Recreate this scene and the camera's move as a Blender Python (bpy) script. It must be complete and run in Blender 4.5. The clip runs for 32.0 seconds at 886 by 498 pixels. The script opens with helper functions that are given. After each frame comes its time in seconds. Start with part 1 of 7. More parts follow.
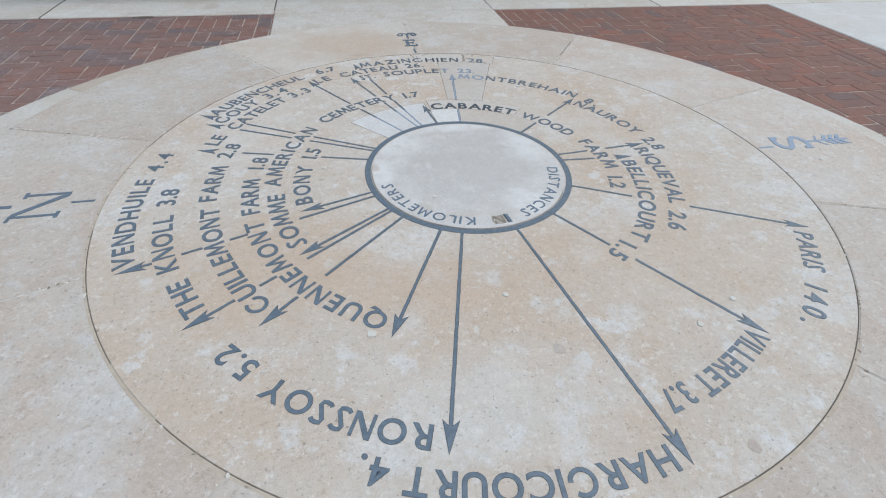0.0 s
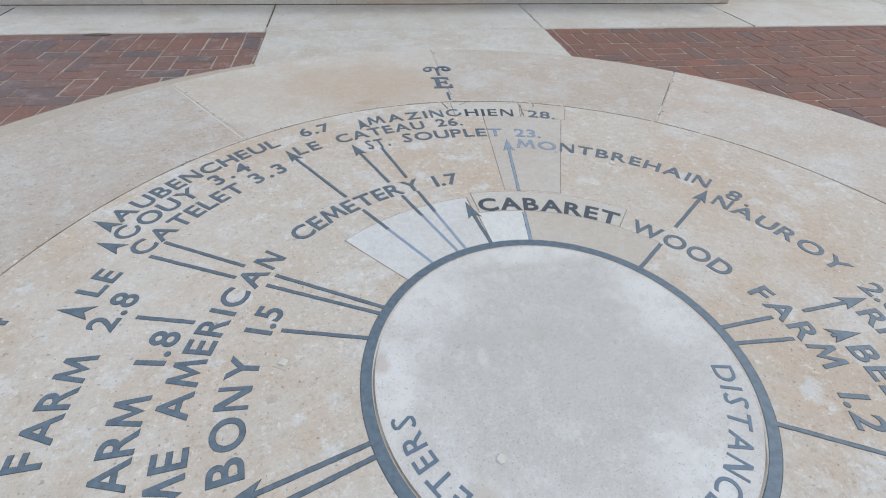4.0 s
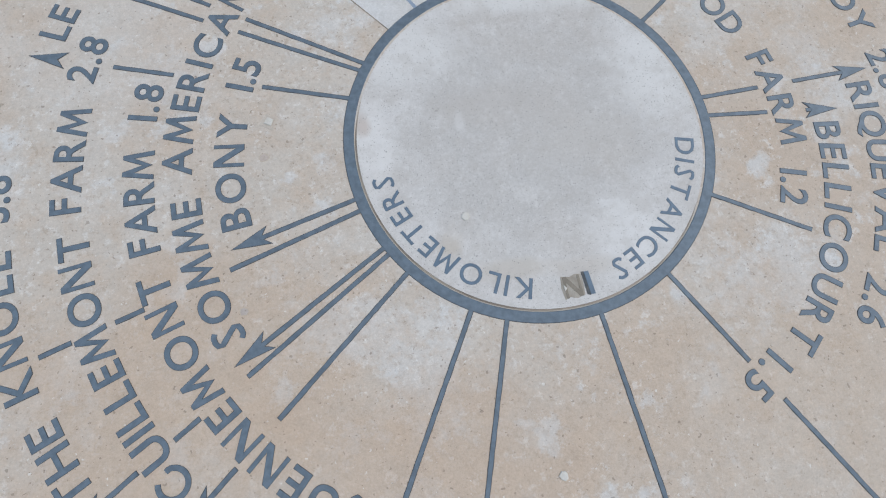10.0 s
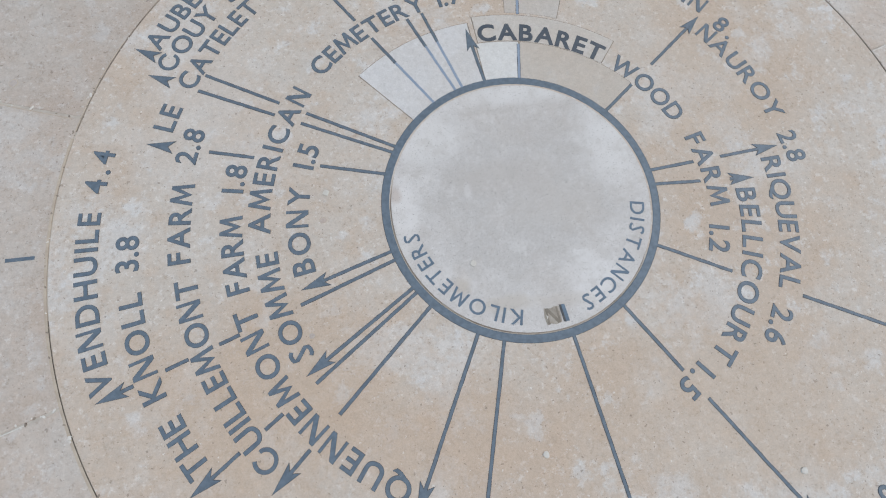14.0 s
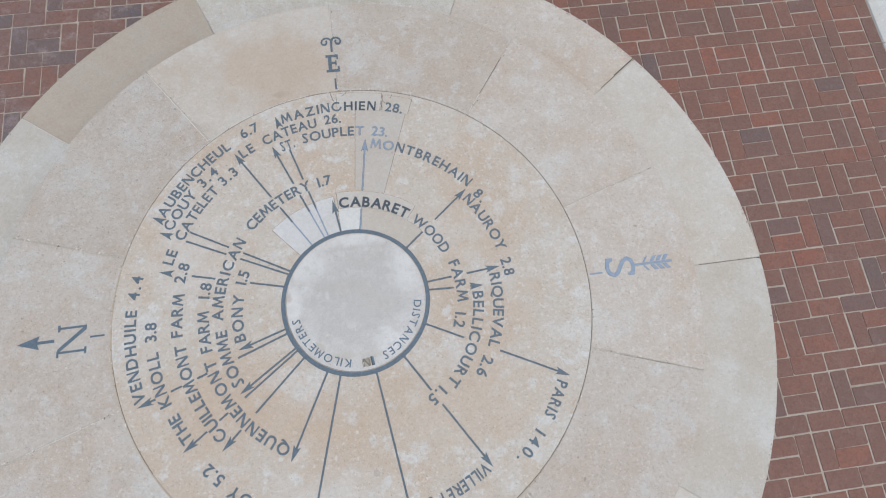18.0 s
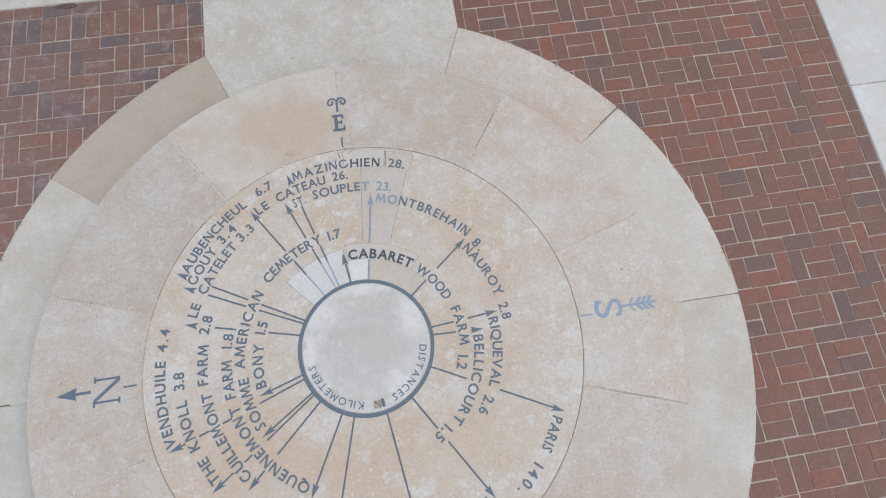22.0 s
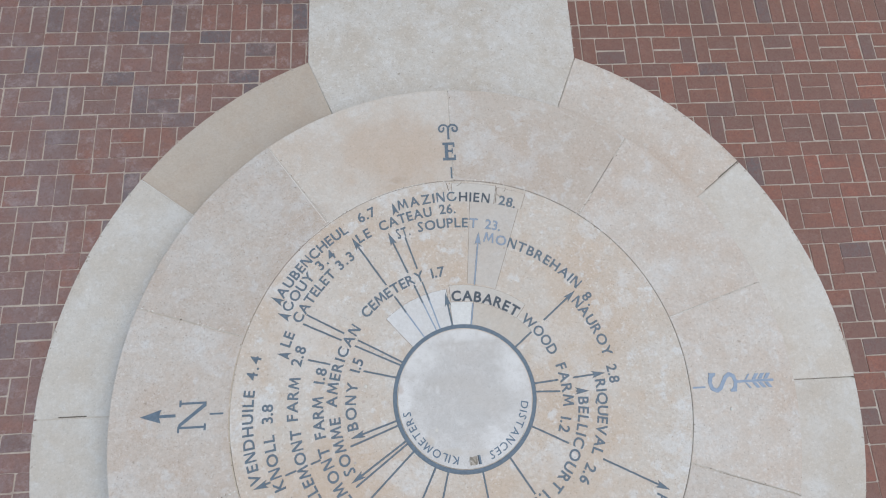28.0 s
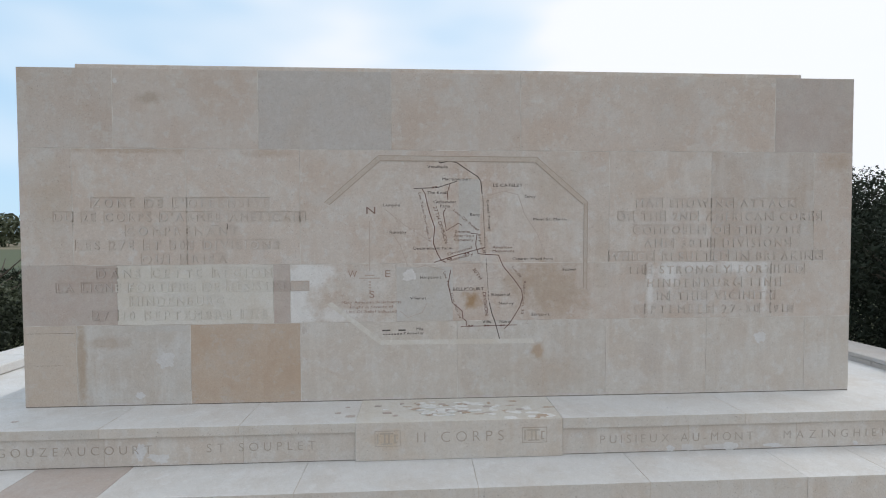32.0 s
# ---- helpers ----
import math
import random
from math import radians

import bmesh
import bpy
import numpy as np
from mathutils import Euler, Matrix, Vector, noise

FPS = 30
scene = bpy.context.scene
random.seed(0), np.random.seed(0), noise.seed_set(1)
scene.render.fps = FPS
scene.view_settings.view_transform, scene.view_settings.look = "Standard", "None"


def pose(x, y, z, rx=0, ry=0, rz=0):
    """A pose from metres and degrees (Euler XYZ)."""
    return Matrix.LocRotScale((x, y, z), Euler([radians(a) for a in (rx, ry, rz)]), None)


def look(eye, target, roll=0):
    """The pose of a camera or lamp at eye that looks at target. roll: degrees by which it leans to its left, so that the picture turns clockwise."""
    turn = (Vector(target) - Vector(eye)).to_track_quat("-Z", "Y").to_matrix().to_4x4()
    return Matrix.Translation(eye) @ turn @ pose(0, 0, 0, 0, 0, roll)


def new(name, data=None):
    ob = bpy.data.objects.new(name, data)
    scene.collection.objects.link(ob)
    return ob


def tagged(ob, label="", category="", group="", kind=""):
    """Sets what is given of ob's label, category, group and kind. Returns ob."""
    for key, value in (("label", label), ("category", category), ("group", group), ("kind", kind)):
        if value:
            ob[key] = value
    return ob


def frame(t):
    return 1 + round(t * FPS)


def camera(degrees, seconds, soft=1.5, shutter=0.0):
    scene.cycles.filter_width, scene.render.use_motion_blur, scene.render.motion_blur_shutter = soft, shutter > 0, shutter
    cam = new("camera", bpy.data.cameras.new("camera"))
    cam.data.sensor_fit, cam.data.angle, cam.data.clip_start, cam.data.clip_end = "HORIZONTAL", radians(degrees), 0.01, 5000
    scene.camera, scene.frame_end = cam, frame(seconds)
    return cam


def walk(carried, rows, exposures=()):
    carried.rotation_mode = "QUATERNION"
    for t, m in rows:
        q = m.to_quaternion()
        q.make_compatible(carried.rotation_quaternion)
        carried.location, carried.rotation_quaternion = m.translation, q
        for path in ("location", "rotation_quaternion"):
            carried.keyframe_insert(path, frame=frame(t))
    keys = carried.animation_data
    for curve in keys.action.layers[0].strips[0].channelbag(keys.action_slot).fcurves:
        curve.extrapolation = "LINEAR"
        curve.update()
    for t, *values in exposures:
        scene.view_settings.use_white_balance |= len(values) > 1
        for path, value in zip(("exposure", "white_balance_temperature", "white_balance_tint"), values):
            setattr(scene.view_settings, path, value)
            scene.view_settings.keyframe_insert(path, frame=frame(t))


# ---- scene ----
cam = camera(86.5, 32.0, 1.1)
PATH = [
    (0, (-0.446, -1.558, 1.189), (-0.108, -0.098, -0.135), 2.6),
    (0.5, (-0.429, -1.24, 1.195), (-0.096, 0.227, -0.123), 2.4),
    (1, (-0.409, -0.81, 1.224), (-0.071, 0.659, -0.09), 2.4),
    (1.5, (-0.389, -0.472, 1.234), (-0.049, 1, -0.077), 2.6),
    (2, (-0.424, -0.342, 1.179), (-0.082, 1.131, -0.13), 2.8),
    (2.5, (-0.47, -0.336, 1.108), (-0.134, 1.137, -0.202), 2.9),
    (3, (-0.568, -0.38, 1.036), (-0.264, 1.099, -0.275), 2.8),
    (3.5, (-0.58, -0.442, 1.016), (-0.3, 1.04, -0.298), 2.5),
    (4, (-0.352, -0.509, 0.998), (-0.071, 0.974, -0.315), 2.7),
    (4.5, (-0.132, -0.569, 1.002), (0.146, 0.916, -0.308), 2.7),
    (6.5, (-0.1619, -0.5958, 1.1423), (0.0913, 0.592, -0.4375), 4.8),
    (7, (-0.2024, -0.603, 1.1689), (0.0126, 0.3065, -0.5992), 6.23),
    (7.5, (-0.2201, -0.5889, 1.1946), (-0.0065, 0.2823, -0.5909), 6.86),
    (8, (-0.2418, -0.5497, 1.2063), (-0.0647, 0.0621, -0.6915), 9.49),
    (8.5, (-0.2674, -0.5016, 1.1831), (-0.1098, -0.0501, -0.7622), 12.52),
    (9, (-0.2961, -0.4705, 1.1408), (-0.1389, -0.0224, -0.8019), 12.66),
    (9.5, (-0.2881, -0.4626, 1.1237), (-0.1365, -0.0149, -0.8196), 12.06),
    (10, (-0.2892, -0.4348, 1.1196), (-0.1421, 0.0155, -0.8242), 11.46),
    (10.5, (-0.2242, -0.41, 1.0494), (-0.0807, 0.0609, -0.8889), 10.27),
    (11, (-0.1612, -0.3631, 0.8403), (-0.0083, 0.1103, -1.0965), 10.97),
    (11.5, (-0.1673, -0.3203, 0.7642), (-0.0149, 0.1458, -1.1752), 11.18),
    (12, (-0.2263, -0.3195, 0.745), (-0.0775, 0.1442, -1.1948), 10.78),
    (12.5, (-0.2596, -0.3257, 0.7576), (-0.1056, 0.154, -1.178), 10.64),
    (13, (-0.2988, -0.3459, 0.8312), (-0.1427, 0.1309, -1.1051), 11),
    (13.5, (-0.351, -0.3981, 1.1627), (-0.1977, 0.0927, -0.7693), 10.36),
    (15.5, (-0.145, -0.448, 2.043), (-0.004, 0.016, 0.103), 10.1),
    (16, (-0.002, -0.417, 2.227), (0.129, 0.042, 0.285), 9),
    (16.5, (0.145, -0.391, 2.391), (0.273, 0.062, 0.447), 9),
    (17, (0.244, -0.378, 2.559), (0.37, 0.073, 0.614), 8.7),
    (17.5, (0.316, -0.384, 2.702), (0.439, 0.074, 0.76), 8),
    (18, (0.362, -0.37, 2.812), (0.484, 0.088, 0.869), 7.7),
    (18.5, (0.413, -0.354, 2.913), (0.533, 0.114, 0.972), 7.1),
    (19, (0.456, -0.361, 2.971), (0.571, 0.103, 1.029), 6.5),
    (19.5, (0.541, -0.365, 2.999), (0.662, 0.103, 1.058), 6.9),
    (20, (0.675, -0.357, 3.012), (0.793, 0.114, 1.072), 6.4),
    (20.5, (0.841, -0.357, 3.028), (0.954, 0.118, 1.088), 5.6),
    (21, (0.955, -0.353, 3.044), (1.071, 0.12, 1.104), 5.6),
    (21.5, (0.653, -0.232, 3.073), (0.775, 0.233, 1.131), 6.2),
    (22, (0.367, -0.15, 3.105), (0.495, 0.315, 1.164), 6.8),
    (22.5, (0.236, -0.13, 3.116), (0.37, 0.332, 1.174), 7.5),
    (23, (0.236, -0.102, 3.118), (0.386, 0.463, 1.205), 6),
    (23.5, (0.304, -0.088, 3.115), (0.448, 0.435, 1.19), 6.5),
    (24, (0.402, -0.114, 3.081), (0.531, 0.305, 1.129), 8.2),
    (24.5, (0.407, -0.128, 3.043), (0.539, 0.293, 1.092), 8.3),
    (25, (0.199, -0.042, 3.022), (0.337, 0.378, 1.071), 9.1),
    (25.5, (0.045, 0.027, 3.02), (0.183, 0.45, 1.07), 9.4),
    (27.5, (-0.161, 0.24, 2.99), (-0.061, 0.678, 1.041), 10.2),
    (28, (-0.22, 0.261, 2.986), (-0.121, 0.697, 1.037), 10.3),
    (28.5, (-0.281, 0.202, 2.974), (-0.176, 0.886, 1.097), 6.2),
    (29, (-0.309, 0.164, 2.975), (-0.202, 1.202, 1.269), 3.4),
    (29.5, (-0.335, 0.188, 2.956), (-0.228, 1.337, 1.323), 3),
    (30, (-0.408, 0.21, 2.918), (-0.298, 1.584, 1.469), 2.2),
    (30.5, (-0.453, 0.182, 2.917), (-0.344, 1.812, 1.764), 1.4),
    (31, (-0.456, 0.153, 2.929), (-0.348, 1.976, 2.114), 0.8),
    (31.5, (-0.44, 0.148, 2.931), (-0.327, 2.095, 2.487), 0.4),
    (32, (-0.416, 0.141, 2.931), (-0.309, 2.137, 2.873), -0.2),
]
EXPOSURES = [(0, -0.12, 6330, 8.3), (4, -0.14, 6390, 8.8), (9, -0.22, 6300, 9.3), (12, -0.27, 6560, 11), (16, -0.21, 6530, 10), (20, -0.12, 6600, 10.5), (25, -0.12, 6600, 10.5), (28, -0.11, 6430, 10), (29, -0.09, 6410, 9.5), (30, 0.04, 6450, 10), (30.8, 0.09, 6520, 10), (31.4, 0.11, 6600, 10.5), (32, -0.16, 6620, 9)]
walk(cam, [(t, look(eye, target, roll)) for t, eye, target, roll in PATH], EXPOSURES)

# ---- world and sun ----
world = bpy.data.worlds.new("sky")
scene.world = world
world.use_nodes = True
wn, wl = world.node_tree.nodes, world.node_tree.links
wn.clear()
w_out = wn.new("ShaderNodeOutputWorld")
w_bg = wn.new("ShaderNodeBackground")
w_sky = wn.new("ShaderNodeTexSky")
w_sky.sky_type = "NISHITA"
w_sky.sun_disc = False
w_sky.sun_elevation = radians(46)
w_sky.sun_rotation = radians(70)
w_sky.air_density, w_sky.dust_density = 1.0, 0.6
w_co = wn.new("ShaderNodeTexCoord")
w_map = wn.new("ShaderNodeMapping")
w_map.inputs["Scale"].default_value = (1.0, 1.0, 2.6)
w_noise = wn.new("ShaderNodeTexNoise")
w_noise.inputs["Scale"].default_value = 1.5
w_noise.inputs["Detail"].default_value = 3
w_ramp = wn.new("ShaderNodeValToRGB")
w_ramp.color_ramp.elements[0].position, w_ramp.color_ramp.elements[1].position = 0.27, 0.57
w_ramp.color_ramp.elements[0].color = (0.8, 0.8, 0.8, 1)
w_mix = wn.new("ShaderNodeMix")
w_mix.data_type = "RGBA"
w_tint = wn.new("ShaderNodeMix")
w_tint.data_type = "RGBA"
w_tint.inputs["A"].default_value = (5.8, 8.5, 11.3, 1)
w_tint.inputs["B"].default_value = (9.6, 10.0, 10.7, 1)
wl.new(w_tint.outputs["Result"], w_mix.inputs["B"])
w_thick = wn.new("ShaderNodeMapRange")
w_thick.inputs["From Min"].default_value, w_thick.inputs["From Max"].default_value = 0.8, 0.98
wl.new(w_ramp.outputs["Color"], w_thick.inputs["Value"])
wl.new(w_thick.outputs["Result"], w_tint.inputs["Factor"])
wl.new(w_co.outputs["Generated"], w_map.inputs["Vector"])
wl.new(w_map.outputs["Vector"], w_noise.inputs["Vector"])
w_side = wn.new("ShaderNodeVectorMath")
w_side.operation, w_side.inputs[1].default_value = "DOT_PRODUCT", (0.20, -0.10, 0.0)
w_lean = wn.new("ShaderNodeMath")
w_lean.operation = "ADD"
wl.new(w_co.outputs["Generated"], w_side.inputs[0])
wl.new(w_side.outputs["Value"], w_lean.inputs[0])
wl.new(w_noise.outputs["Fac"], w_lean.inputs[1])
wl.new(w_lean.outputs[0], w_ramp.inputs["Fac"])
wl.new(w_ramp.outputs["Color"], w_mix.inputs["Factor"])
wl.new(w_sky.outputs["Color"], w_mix.inputs["A"])
wl.new(w_mix.outputs["Result"], w_bg.inputs["Color"])
w_bg.inputs["Strength"].default_value = 0.11
wl.new(w_bg.outputs["Background"], w_out.inputs["Surface"])

sun = new("sun", bpy.data.lights.new("sun", "SUN"))
sun.data.energy = 1.1
sun.data.angle = radians(24)
sun.data.color = (1.0, 0.965, 0.915)
SUN_AZ, SUN_EL = radians(70), radians(46)
sun.matrix_world = look((12 * math.sin(SUN_AZ), 12 * math.cos(SUN_AZ), 12 * math.tan(SUN_EL)), (0, 0, 0))


# ---- materials ----
def nodes_of(name, rough=0.85, metal=0.0):
    m = bpy.data.materials.new(name)
    m.use_nodes = True
    nt = m.node_tree
    b = nt.nodes["Principled BSDF"]
    b.inputs["Roughness"].default_value = rough
    b.inputs["Metallic"].default_value = metal
    return m, nt, b


def place_vector(nt, spread=30.0):
    """World place, shifted by a random amount for each object."""
    geo = nt.nodes.new("ShaderNodeNewGeometry")
    info = nt.nodes.new("ShaderNodeObjectInfo")
    comb = nt.nodes.new("ShaderNodeCombineXYZ")
    mul = nt.nodes.new("ShaderNodeMath")
    mul.operation, mul.inputs[1].default_value = "MULTIPLY", spread
    nt.links.new(info.outputs["Random"], mul.inputs[0])
    for k in range(3):
        nt.links.new(mul.outputs[0], comb.inputs[k])
    add = nt.nodes.new("ShaderNodeVectorMath")
    nt.links.new(geo.outputs["Position"], add.inputs[0])
    nt.links.new(comb.outputs[0], add.inputs[1])
    return add.outputs[0], info


def noise_fac(nt, vec, scale, detail=4, lo=0.35, hi=0.65, rough=0.55):
    n = nt.nodes.new("ShaderNodeTexNoise")
    n.inputs["Scale"].default_value, n.inputs["Detail"].default_value, n.inputs["Roughness"].default_value = scale, detail, rough
    nt.links.new(vec, n.inputs["Vector"])
    r = nt.nodes.new("ShaderNodeMapRange")
    r.inputs["From Min"].default_value, r.inputs["From Max"].default_value = lo, hi
    nt.links.new(n.outputs["Fac"], r.inputs["Value"])
    return r.outputs["Result"]


def mix_color(nt, fac, a, b, mode="MIX"):
    m = nt.nodes.new("ShaderNodeMix")
    m.data_type, m.blend_type = "RGBA", mode
    for sock, v in (("Factor", fac), ("A", a), ("B", b)):
        if isinstance(v, (int, float)):
            m.inputs[sock].default_value = v
        elif isinstance(v, tuple):
            m.inputs[sock].default_value = (*v, 1)
        else:
            nt.links.new(v, m.inputs[sock])
    return m.outputs["Result"]


def scaled(nt, fac, k):
    m = nt.nodes.new("ShaderNodeMath")
    m.operation, m.inputs[1].default_value = "MULTIPLY", k
    nt.links.new(fac, m.inputs[0])
    return m.outputs[0]


def bump(nt, b, height, strength, distance):
    bp = nt.nodes.new("ShaderNodeBump")
    bp.inputs["Strength"].default_value, bp.inputs["Distance"].default_value = strength, distance
    nt.links.new(height, bp.inputs["Height"])
    nt.links.new(bp.outputs["Normal"], b.inputs["Normal"])


def value_noise(nt, vec, layers, start=1.0):
    """A grey factor round 1 from several noises: (scale, amount, detail, roughness)."""
    total = None
    for scale, amount, detail, rough in layers:
        n = nt.nodes.new("ShaderNodeTexNoise")
        n.inputs["Scale"].default_value, n.inputs["Detail"].default_value, n.inputs["Roughness"].default_value = scale, detail, rough
        nt.links.new(vec, n.inputs["Vector"])
        m = nt.nodes.new("ShaderNodeMath")
        m.operation = "MULTIPLY_ADD"
        nt.links.new(n.outputs["Fac"], m.inputs[0])
        m.inputs[1].default_value = amount
        if total is None:
            m.inputs[2].default_value = start - amount * 0.5
        else:
            sub = nt.nodes.new("ShaderNodeMath")
            sub.operation, sub.inputs[1].default_value = "SUBTRACT", amount * 0.5
            nt.links.new(total, sub.inputs[0])
            nt.links.new(sub.outputs[0], m.inputs[2])
        total = m.outputs[0]
    return total


def ragged(nt, vec, amount=0.012, scale=90):
    """The same place, shifted a little by noise, so that round spots become uneven."""
    n = nt.nodes.new("ShaderNodeTexNoise")
    n.inputs["Scale"].default_value, n.inputs["Detail"].default_value = scale, 3
    nt.links.new(vec, n.inputs["Vector"])
    m = nt.nodes.new("ShaderNodeVectorMath")
    m.operation = "MULTIPLY_ADD"
    m.inputs[1].default_value = (amount, amount, amount)
    nt.links.new(n.outputs["Color"], m.inputs[0])
    nt.links.new(vec, m.inputs[2])
    return m.outputs[0]


def specks(nt, vec, size, pick, keep, most):
    """1 inside small uneven specks, one in some of the cells of that size."""
    vor = nt.nodes.new("ShaderNodeTexVoronoi")
    vor.inputs["Scale"].default_value = size
    nt.links.new(ragged(nt, vec, 0.9 / size, size * 2.2), vor.inputs["Vector"])
    ch = nt.nodes.new("ShaderNodeSeparateColor")
    nt.links.new(vor.outputs["Color"], ch.inputs[0])
    cut = nt.nodes.new("ShaderNodeMapRange")
    cut.inputs["From Min"].default_value, cut.inputs["From Max"].default_value = keep, 1.0
    cut.inputs["To Min"].default_value, cut.inputs["To Max"].default_value = 0.0, most
    nt.links.new(ch.outputs[pick], cut.inputs["Value"])
    less = nt.nodes.new("ShaderNodeMath")
    less.operation = "LESS_THAN"
    nt.links.new(vor.outputs["Distance"], less.inputs[0])
    nt.links.new(cut.outputs["Result"], less.inputs[1])
    return less.outputs[0]


def stain_mask(nt, vec, cx, cy, rx, ry, axis=1):
    """1 inside an uneven ellipse on the ground (axis 1) or on the wall (axis 2), falling to 0 outside."""
    n = nt.nodes.new("ShaderNodeTexNoise")
    n.inputs["Scale"].default_value, n.inputs["Detail"].default_value, n.inputs["Roughness"].default_value = 7, 8, 0.66
    nt.links.new(vec, n.inputs["Vector"])
    sub = nt.nodes.new("ShaderNodeVectorMath")
    sub.operation = "SUBTRACT"
    sub.inputs[1].default_value = (cx, cy, 0) if axis == 1 else (cx, 0, cy)
    nt.links.new(vec, sub.inputs[0])
    mul = nt.nodes.new("ShaderNodeVectorMath")
    mul.operation = "MULTIPLY"
    mul.inputs[1].default_value = (1 / rx, 1 / ry, 0) if axis == 1 else (1 / rx, 0, 1 / ry)
    nt.links.new(sub.outputs[0], mul.inputs[0])
    ln = nt.nodes.new("ShaderNodeVectorMath")
    ln.operation = "LENGTH"
    nt.links.new(mul.outputs[0], ln.inputs[0])
    add = nt.nodes.new("ShaderNodeMath")
    add.operation, add.inputs[1].default_value = "MULTIPLY_ADD", 2.4
    nt.links.new(n.outputs["Fac"], add.inputs[0])
    nt.links.new(ln.outputs["Value"], add.inputs[2])
    r = nt.nodes.new("ShaderNodeMapRange")
    r.inputs["From Min"].default_value, r.inputs["From Max"].default_value = 2.5, 1.7
    nt.links.new(add.outputs[0], r.inputs["Value"])
    return r.outputs["Result"]


def stone(name, base, warm, pale, grain=0.25, blotch=0.7, paleness=0.5, spots=0.35, tone=0.08, rough=0.85, scale=1.0, stains=(), bloom=0.35, streak=0.0, hue=0.0, crisp=1.0, pit=0.0):
    """Limestone: warm and pale blotches, crisp grey bloom, freckles, fine grain, pits and flecks, drip streaks, a tone of its own for each block."""
    m, nt, b = nodes_of(name, rough)
    vec, info = place_vector(nt)
    c = mix_color(nt, scaled(nt, noise_fac(nt, vec, 2.1 * scale, 6, 0.44, 0.62, 0.6), blotch), base, warm)
    if hue:
        c = mix_color(nt, scaled(nt, info.outputs["Random"], hue), c, warm)
    c = mix_color(nt, scaled(nt, noise_fac(nt, vec, 4.6 * scale, 8, 0.52, 0.66, 0.68), paleness), c, pale)
    grey = tuple(0.35 * v + 0.65 * (pale[1] * 1.03) for v in pale)
    for size, lo, part_of in ((3.1 * scale, 0.60, 0.75), (10.5 * scale, 0.635, 1.0)):
        crust = value_noise(nt, vec, ((size, 1.0, 5, 0.55), (62, 0.34, 7, 0.82)), 0.5)
        r = nt.nodes.new("ShaderNodeMapRange")
        r.inputs["From Min"].default_value, r.inputs["From Max"].default_value = lo - 0.05, lo + 0.015
        nt.links.new(crust, r.inputs["Value"])
        c = mix_color(nt, scaled(nt, r.outputs["Result"], bloom * part_of), c, grey)
    c = mix_color(nt, scaled(nt, noise_fac(nt, vec, 17, 8, 0.47, 0.63, 0.75), grain), c, warm)
    c = mix_color(nt, scaled(nt, noise_fac(nt, vec, 48, 7, 0.56, 0.62, 0.75), grain * 1.1), c, tuple(v * 1.12 for v in pale))
    c = mix_color(nt, scaled(nt, noise_fac(nt, vec, 75, 6, 0.55, 0.63, 0.72), grain * 0.9), c, tuple(v * 0.72 for v in warm))
    if streak:
        st = nt.nodes.new("ShaderNodeMapping")
        st.inputs["Scale"].default_value = (1.0, 1.0, 0.12)
        nt.links.new(vec, st.inputs["Vector"])
        c = mix_color(nt, scaled(nt, noise_fac(nt, st.outputs["Vector"], 9, 6, 0.52, 0.68, 0.6), streak), c, tuple(v * 1.08 for v in pale))
        c = mix_color(nt, scaled(nt, noise_fac(nt, st.outputs["Vector"], 6.3, 6, 0.57, 0.72, 0.65), streak), c, tuple(v * w for v, w in zip(warm, (0.86, 0.76, 0.66))))
    if stains:
        geo = nt.nodes.new("ShaderNodeNewGeometry")
        for cx, cy, rx, ry, col, amount, axis in stains:
            c = mix_color(nt, scaled(nt, stain_mask(nt, geo.outputs["Position"], cx, cy, rx, ry, axis), amount), c, col)
    pits = noise_fac(nt, vec, 95, 2, 0.69, 0.715, 0.5)
    c = mix_color(nt, scaled(nt, pits, spots), c, tuple(v * 0.36 for v in warm))
    pits2 = noise_fac(nt, vec, 36, 3, 0.725 - pit, 0.74 - pit, 0.5)
    c = mix_color(nt, scaled(nt, pits2, min(1.0, spots * 0.9)), c, tuple(v * 0.45 for v in warm))
    for pick, tone_, size, keep in (("Red", 0.45, 95, 0.72), ("Green", 1.0, 80, 0.8)):
        c = mix_color(nt, scaled(nt, specks(nt, vec, size, pick, keep, 0.2), min(0.8, spots * 1.1)), c, tuple(v * tone_ for v in (warm if pick == "Red" else (0.66, 0.65, 0.63))))
    val = value_noise(nt, vec, ((11, 0.16 * crisp, 6, 0.7), (60, 0.40 * crisp, 6, 0.8), (210, 0.50, 5, 0.8), (640, 0.20, 3, 0.8)))
    tone_r = nt.nodes.new("ShaderNodeMapRange")
    tone_r.inputs["To Min"].default_value, tone_r.inputs["To Max"].default_value = 1 - tone, 1 + tone
    nt.links.new(info.outputs["Random"], tone_r.inputs["Value"])
    mul = nt.nodes.new("ShaderNodeMath")
    mul.operation = "MULTIPLY"
    nt.links.new(val, mul.inputs[0])
    nt.links.new(tone_r.outputs["Result"], mul.inputs[1])
    sc = nt.nodes.new("ShaderNodeVectorMath")
    sc.operation = "SCALE"
    nt.links.new(c, sc.inputs[0])
    nt.links.new(mul.outputs[0], sc.inputs["Scale"])
    nt.links.new(sc.outputs[0], b.inputs["Base Color"])
    h = nt.nodes.new("ShaderNodeMath")
    h.operation = "SUBTRACT"
    nt.links.new(val, h.inputs[0])
    nt.links.new(pits2, h.inputs[1])
